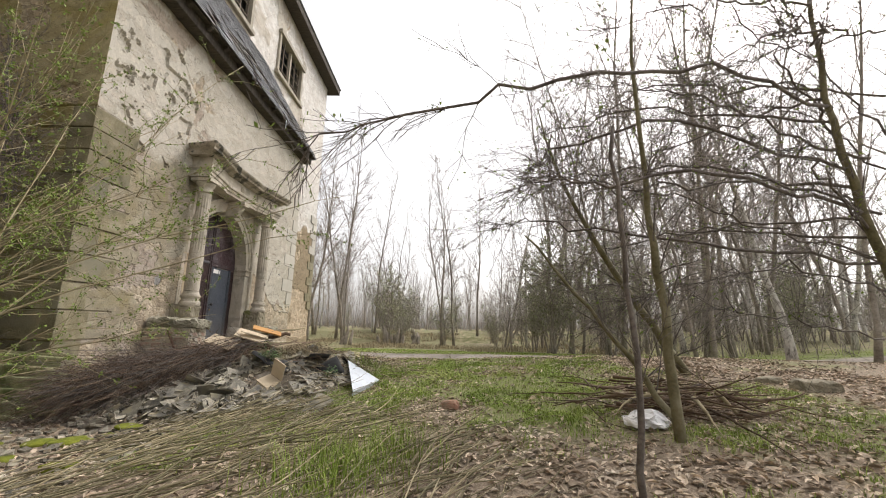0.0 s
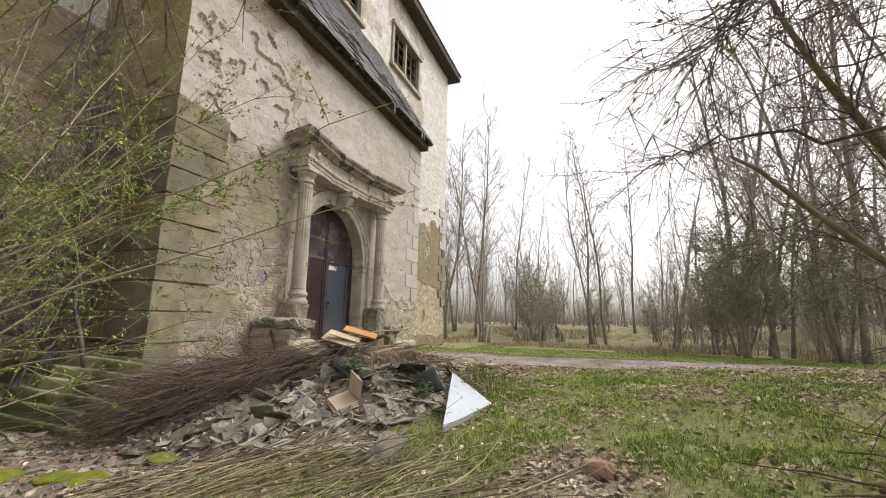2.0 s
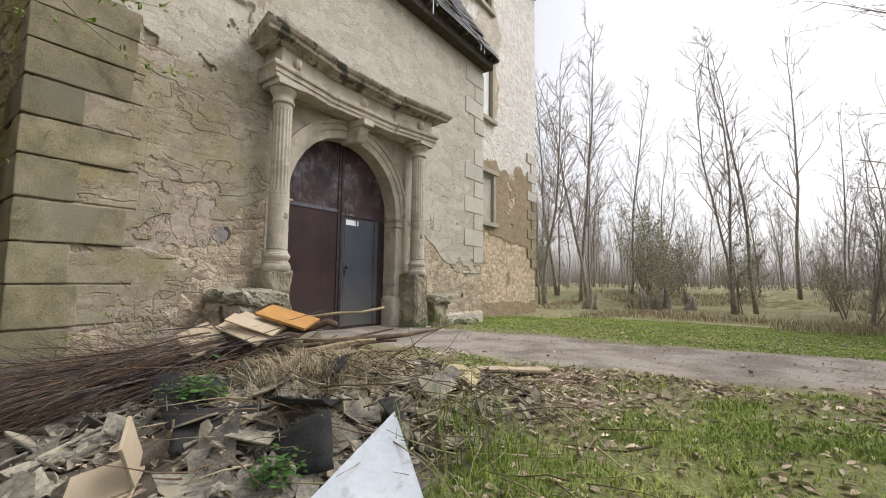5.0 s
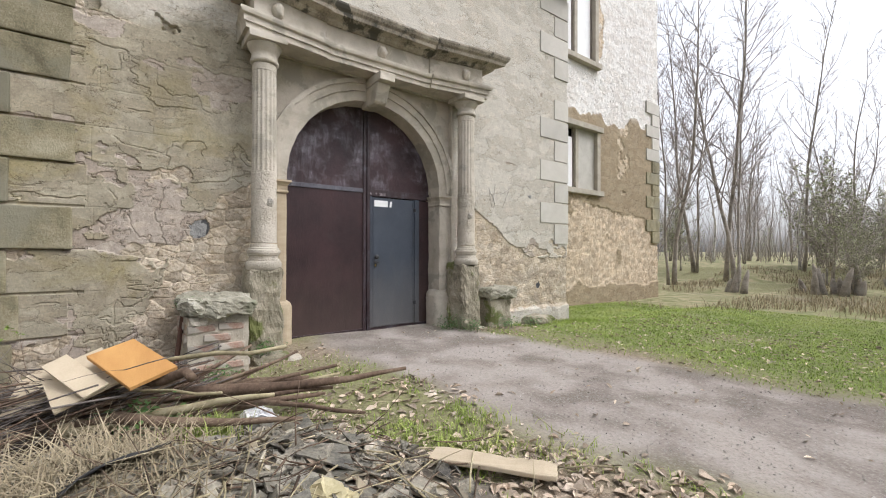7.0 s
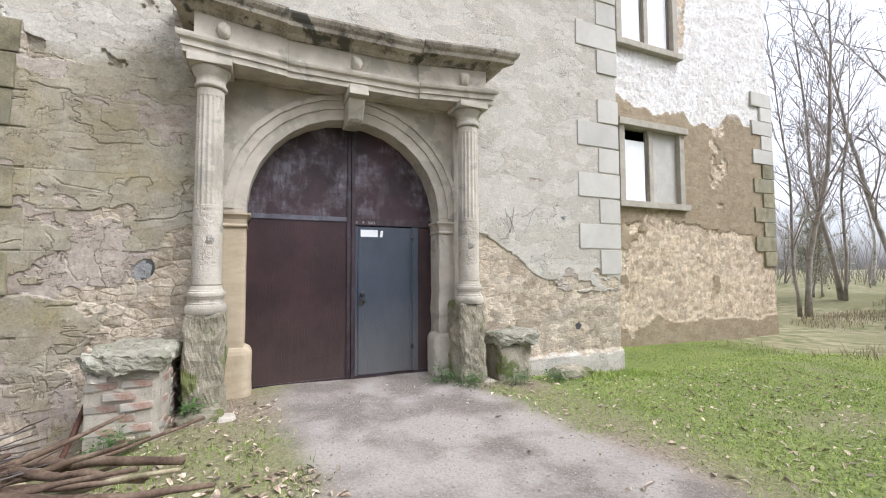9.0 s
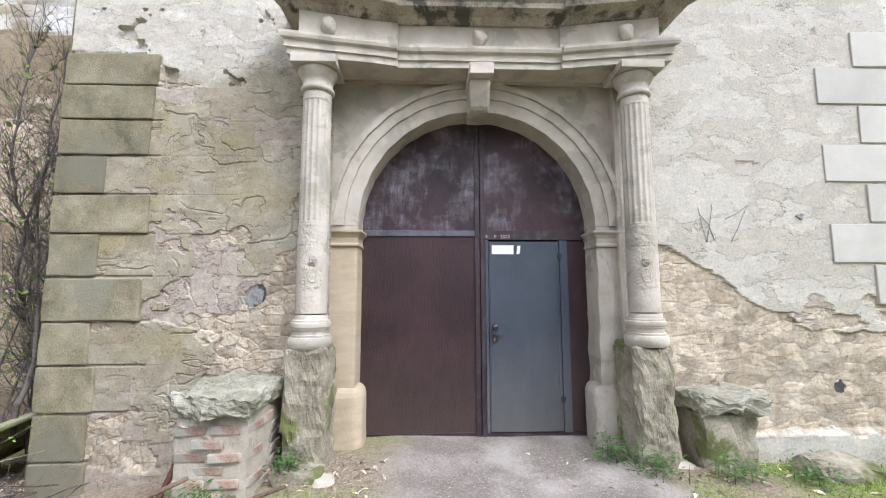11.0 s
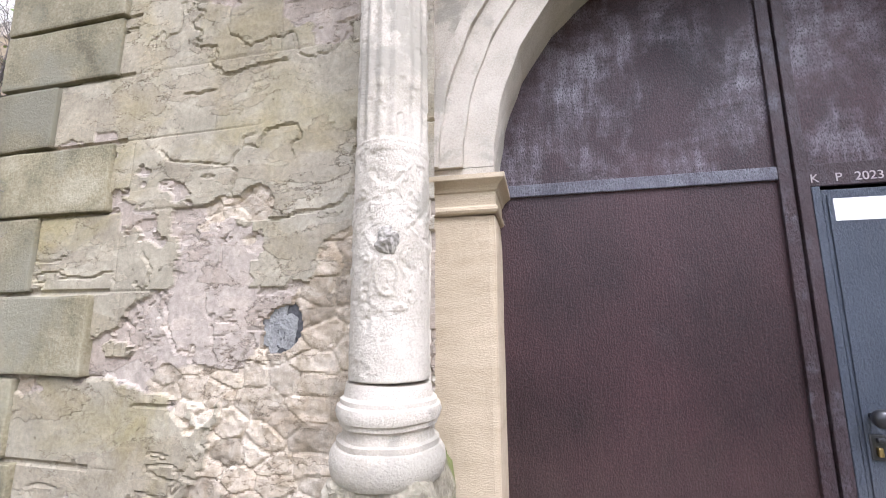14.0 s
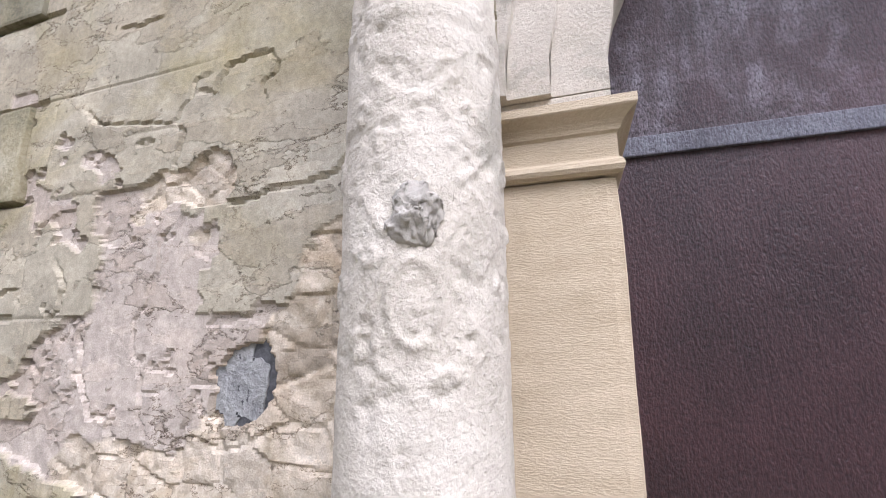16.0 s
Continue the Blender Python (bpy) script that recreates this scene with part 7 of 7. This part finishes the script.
# ---- herbs, grass and leaves ----
def herb(x, y, z, size, n, seed):
    t = thing("nettle_clump", "low clump of fresh green nettles", "plant")
    rng = np.random.default_rng(seed)
    v, f = [], []
    for k in range(n):
        p = np.array([x, y, z]) + rng.normal(0, 1, 3) * (size * 0.5, size * 0.5, 0) + (0, 0, abs(rng.normal(0, size * 0.4)))
        a = rng.uniform(0, 6.28)
        d = np.array([math.cos(a), math.sin(a), rng.uniform(-0.3, 0.5)]) * rng.uniform(0.018, 0.035)
        s = np.array([-math.sin(a), math.cos(a), rng.uniform(-0.2, 0.2)]) * rng.uniform(0.008, 0.014)
        b = len(v)
        v += [tuple(p), tuple(p + d * 0.6 + s), tuple(p + d * 1.6), tuple(p + d * 0.6 - s)]
        f += [(b, b + 1, b + 2), (b, b + 2, b + 3)]
    mesh_part("foliage", v, f, HERB, t)
    tb = Tubes()
    for k in range(max(3, n // 40)):
        px, py = x + rng.normal(0, size * 0.4), y + rng.normal(0, size * 0.4)
        tb.add([(px, py, z - 0.03), (px, py, z + size * 0.3), (px + 0.01, py, z + size * 0.6)], [0.003, 0.002, 0.001], 3)
    tagged(tb.obj("stalk_growth", HERB, t), kind="stuff")


for k, (x, y, s, n, dz) in enumerate(((-5.1, 11.0, 0.22, 260, 0.02), (-4.85, 11.25, 0.2, 200, 0.02), (-4.75, 11.85, 0.18, 220, 0.04), (-4.45, 7.75, 0.2, 240, 0.04), (-4.85, 8.25, 0.16, 160, 0.1), (-4.9, 7.5, 0.1, 120, 0.75), (-2.55, 6.2, 0.16, 260, 0.1), (-1.65, 6.15, 0.11, 160, 0.06), (-3.0, 7.15, 0.2, 220, 0.1), (-4.7, 12.4, 0.2, 160, 0.02))):
    herb(x, y, float(heap(x, y)) + dz, s, n, 300 + k)


def blades(name, label, spots, material, h=(0.05, 0.12), w=0.0035, droop=0.5, seed=1):
    rng = np.random.default_rng(seed)
    n = len(spots)
    p = np.asarray(spots)
    a = rng.uniform(0, 2 * math.pi, n)
    d = np.stack([np.cos(a), np.sin(a)], 1)
    hh = rng.uniform(*h, n)
    lean = hh * rng.uniform(0.1, droop, n)
    s = np.stack([-d[:, 1], d[:, 0]], 1) * w
    v = np.zeros((n, 5, 3))
    v[:, 0, :2], v[:, 1, :2] = p[:, :2] + s, p[:, :2] - s
    v[:, 0, 2] = v[:, 1, 2] = p[:, 2] - 0.01
    m = p[:, :2] + d * lean[:, None] * 0.35
    v[:, 2, :2], v[:, 3, :2] = m - s * 0.8, m + s * 0.8
    v[:, 2, 2] = v[:, 3, 2] = p[:, 2] + hh * 0.6
    v[:, 4, :2], v[:, 4, 2] = p[:, :2] + d * lean[:, None], p[:, 2] + hh
    b = np.arange(n)[:, None] * 5
    quads_ = (b + np.array([0, 1, 2, 3])).tolist()
    tris = (b + np.array([3, 2, 4])).tolist()
    return tagged(mesh_part(name, v.reshape(-1, 3), quads_ + tris, material), label, "grass", kind="stuff")


rng = np.random.default_rng(41)


def scatter(n, x0, x1, y0, y1, mask, on=ground_z):
    x, y = rng.uniform(x0, x1, n), rng.uniform(y0, y1, n)
    ok = (rng.random(n) < np.asarray(mask(x, y))) & ~((x < WX + 0.05) & (y > WL - 0.05) & (y < WR))
    x, y = x[ok], y[ok]
    return np.stack([x, y, on(x, y)], 1)


def grassy(x, y):
    clump = step(0.42, 0.62, fbm(x * 3.2, y * 3.2, 65))
    return grass_mask(x, y) * (1 - path_mask(x, y)) * (0.15 + 0.85 * np.maximum(clump, 0.55 * step(10.6, 12.2, y))) * (mound_z(x, y) < 0.05)


blades("near_grass", "short fresh spring grass on the slope", np.concatenate([scatter(280000, -2.6, 4.2, 2.0, 9.4, grassy), scatter(9000, -5.3, -2.4, 7.4, 9.4, grassy)]), GRASS, (0.020, 0.055), 0.0030, 2.2, 1)
blades("verge_grass", "green verge of grass beyond the track", np.concatenate([scatter(230000, -7.4, 6, 10.6, 20, grassy), scatter(70000, 6, 20, 11, 26, grassy)]), GRASS, (0.010, 0.034), 0.0035, 3.2, 2)
blades("wall_grass", "grass along the foot of the wall", scatter(1600, -5.4, -4.6, 12.7, 14.3, lambda x, y: 0 * x + 0.8), GRASS, (0.03, 0.10), 0.003, 0.6, 3)
blades("dry_grass", "dry straw-coloured grass on the bank", scatter(30000, -9, 10, 19, 34, lambda x, y: step(0.42, 0.6, fbm(x * 0.5, y * 0.5, 66))), DRY_GRASS, (0.08, 0.3), 0.008, 1.0, 4)


def tuft(x, y, n, r, h, material, name, label, seed, droop=0.7):
    rg = np.random.default_rng(seed)
    px, py = x + rg.normal(0, r, n), y + rg.normal(0, r, n)
    return blades(name, label, np.stack([px, py, heap(px, py)], 1), material, h, 0.003, droop, seed)


tuft(-2.75, 7.42, 420, 0.09, (0.06, 0.17), GRASS, "grass_tuft", "green grass tuft on the slate heap", 71)
tuft(-2.35, 6.9, 1500, 0.24, (0.06, 0.20), DRY_GRASS, "dry_grass_tuft", "dry straw hanging over the slates", 72, 3.2)
tuft(-0.75, 2.9, 500, 0.22, (0.10, 0.30), GRASS, "grass_tuft", "lush grass tuft among the cut shoots", 73, 1.0)
tuft(-0.45, 3.4, 400, 0.22, (0.08, 0.26), GRASS, "grass_tuft", "lush grass tuft among the cut shoots", 74, 1.0)
tuft(-1.2, 7.1, 300, 0.2, (0.08, 0.24), GRASS, "grass_tuft", "rank grass beside the zinc sheet", 75, 1.0)
tuft(1.6, 2.3, 160, 0.12, (0.05, 0.16), GRASS, "grass_tuft", "grass tuft among the dead leaves", 76, 0.9)
tuft(-0.6, 5.4, 300, 0.3, (0.04, 0.14), GRASS, "grass_tuft", "grass tuft on the slope", 77, 0.9)


def leaf_litter(name, label, spots, size, seed, material=None):
    rg = np.random.default_rng(seed)
    n = len(spots)
    p = np.asarray(spots)
    a = rg.uniform(0, 2 * math.pi, n)
    L = rg.uniform(*size, n)
    d = np.stack([np.cos(a), np.sin(a), rg.normal(0, 0.25, n)], 1) * L[:, None]
    s = np.stack([-np.sin(a), np.cos(a), rg.normal(0, 0.3, n)], 1) * (L * rg.uniform(0.5, 0.8, n))[:, None]
    up = np.zeros((n, 3))
    up[:, 2] = L * rg.uniform(0.1, 0.5, n)
    c = p + (0, 0, 0.008)
    v = np.stack([c - d, c - d * 0.3 + s * 0.6 + up, c + d * 0.4 + s * 0.5 + up * 0.8, c + d * 1.1, c + d * 0.4 - s * 0.5 + up, c - d * 0.3 - s * 0.6 + up * 0.7, c], 1)
    b = np.arange(n)[:, None] * 7
    f = (b + np.array([0, 6, 2, 1])).tolist() + (b + np.array([6, 3, 2, 2]))[:, :3].tolist() + (b + np.array([0, 5, 4, 6])).tolist() + (b + np.array([6, 4, 3]))[:, :3].tolist()
    return tagged(mesh_part(name, v.reshape(-1, 3), f, material or LEAF), label, "leaves", kind="stuff")


def leafy(x, y):
    return np.clip(0.95 - 0.62 * grass_mask(x, y) - 0.93 * path_mask(x, y), 0.02, 1) * (0.35 + 0.65 * step(0.4, 0.6, fbm(x * 1.5, y * 1.5, 68)))


leaf_litter("leaf_litter", "curled brown fallen leaves over the ground", scatter(56000, -3.4, 6.5, 1.2, 10.5, leafy), (0.016, 0.046), 81)
leaf_litter("leaf_litter", "curled brown fallen leaves over the ground", np.concatenate([scatter(9000, -5.3, -1, 7.4, 11, lambda x, y: 0.5 * leafy(x, y)), scatter(9000, -5.3, 5, 10.5, 17, lambda x, y: 0.35 * (1 - 0.8 * path_mask(x, y))), scatter(16000, 3, 14, 5, 16, leafy), scatter(4000, -6.5, -2.5, 2.2, 6, leafy)]), (0.016, 0.042), 82)
leaf_litter("heap_leaves", "dead leaves caught among the slates", scatter(2600, -4.6, -0.9, 4.4, 8.6, lambda x, y: (mound_z(x, y) > 0.02) * 0.8, heap), (0.014, 0.036), 83)
# grit and small stones on the track
gv, gf = [], []
for x, y, z in scatter(7000, -5.3, 4, 8.3, 12.5, path_mask):
    s = rng.uniform(0.003, 0.012)
    b = len(gv)
    o = rng.normal(0, 0.3, (4, 3)) * s
    gv += [tuple(np.array(q) * s + (x, y, z) + o[i]) for i, q in enumerate(((1, 0, -0.3), (-0.6, 0.9, -0.3), (-0.6, -0.9, -0.3), (0, 0, 0.8)))]
    gf += [(b, b + 1, b + 3), (b + 1, b + 2, b + 3), (b + 2, b, b + 3)]
GRIT = surface("track_grit", [(0.25, 0.22, 0.19), (0.45, 0.42, 0.38)], 8, 40, 0.95, 0.2, 0.2, island=0.4)
tagged(mesh_part("track_grit", gv, gf, GRIT), "small stones and grit on the bare track", "gravel", kind="stuff")
# stumps on the far bank
for k, (x, y) in enumerate(((-3.9, 27.0), (-3.1, 27.3), (-1.9, 27.6), (-6.4, 26.6))):
    t = thing("ragged_stump", "ragged dark tree stump on the bank", "stump")
    z = float(ground_z(x, y))
    for j in range(6):
        tb = Tubes()
        tb.add(wander(rng, (x + rng.normal(0, 0.15), y + rng.normal(0, 0.15), z - 0.1), (rng.normal(0, 0.15), rng.normal(0, 0.15), 1), rng.uniform(0.5, 1.3), 5, 0.08), [0.14, 0.13, 0.11, 0.09, 0.03], 7)
        tb.obj("splinter", BARK_HAZED, t)

# rubble crumbs, moss and litter before the corner
crumbs = thing("rubble_scatter", "scattered stone crumbs, slate bits and moss before the wall", "rubble")
cv, cf = [], []
for k in range(900):
    x, y = rng.uniform(-5.3, -2.4), rng.uniform(2.6, 5.4)
    m = Matrix.Translation((x, y, float(heap(x, y)) + 0.01)) @ pose(0, 0, 0, rng.normal(0, 15), rng.normal(0, 15), rng.uniform(0, 360))
    v, f = slate_shape(rng, rng.uniform(0.02, 0.09))
    if k < 90:
        mesh_part("fragment", [tuple(m @ Vector((p[0] * 1.5, p[1] * 1.5, p[2] * 3))) for p in v], f, SLATE, crumbs)
        continue
    b = len(cv)
    cv += [tuple(m @ Vector((p[0], p[1], p[2] * 2.5))) for p in v]
    cf += [tuple(b + i for i in q) for q in f]
tagged(mesh_part("crumb_layer", cv, cf, SLATE_MIX, crumbs), kind="stuff")
for k in range(14):
    x, y, r = rng.uniform(-5.2, -3.2), rng.uniform(3.0, 4.6), rng.uniform(0.06, 0.2)
    bm = bmesh.new()
    bmesh.ops.create_icosphere(bm, subdivisions=3, radius=r)
    for p in bm.verts:
        n_ = noise.noise_vector(p.co * 9 + Vector((k, 0, 0))) * r * 0.35
        p.co = Vector((p.co.x + n_.x, p.co.y + n_.y, (p.co.z + n_.z) * 0.3))
    t = thing("moss_cushion", "yellow-green moss cushion on the rubble", "moss")
    part("cushion", bm, MOSS, t, smooth=True)
    t.matrix_basis = pose(x, y, float(heap(x, y)))
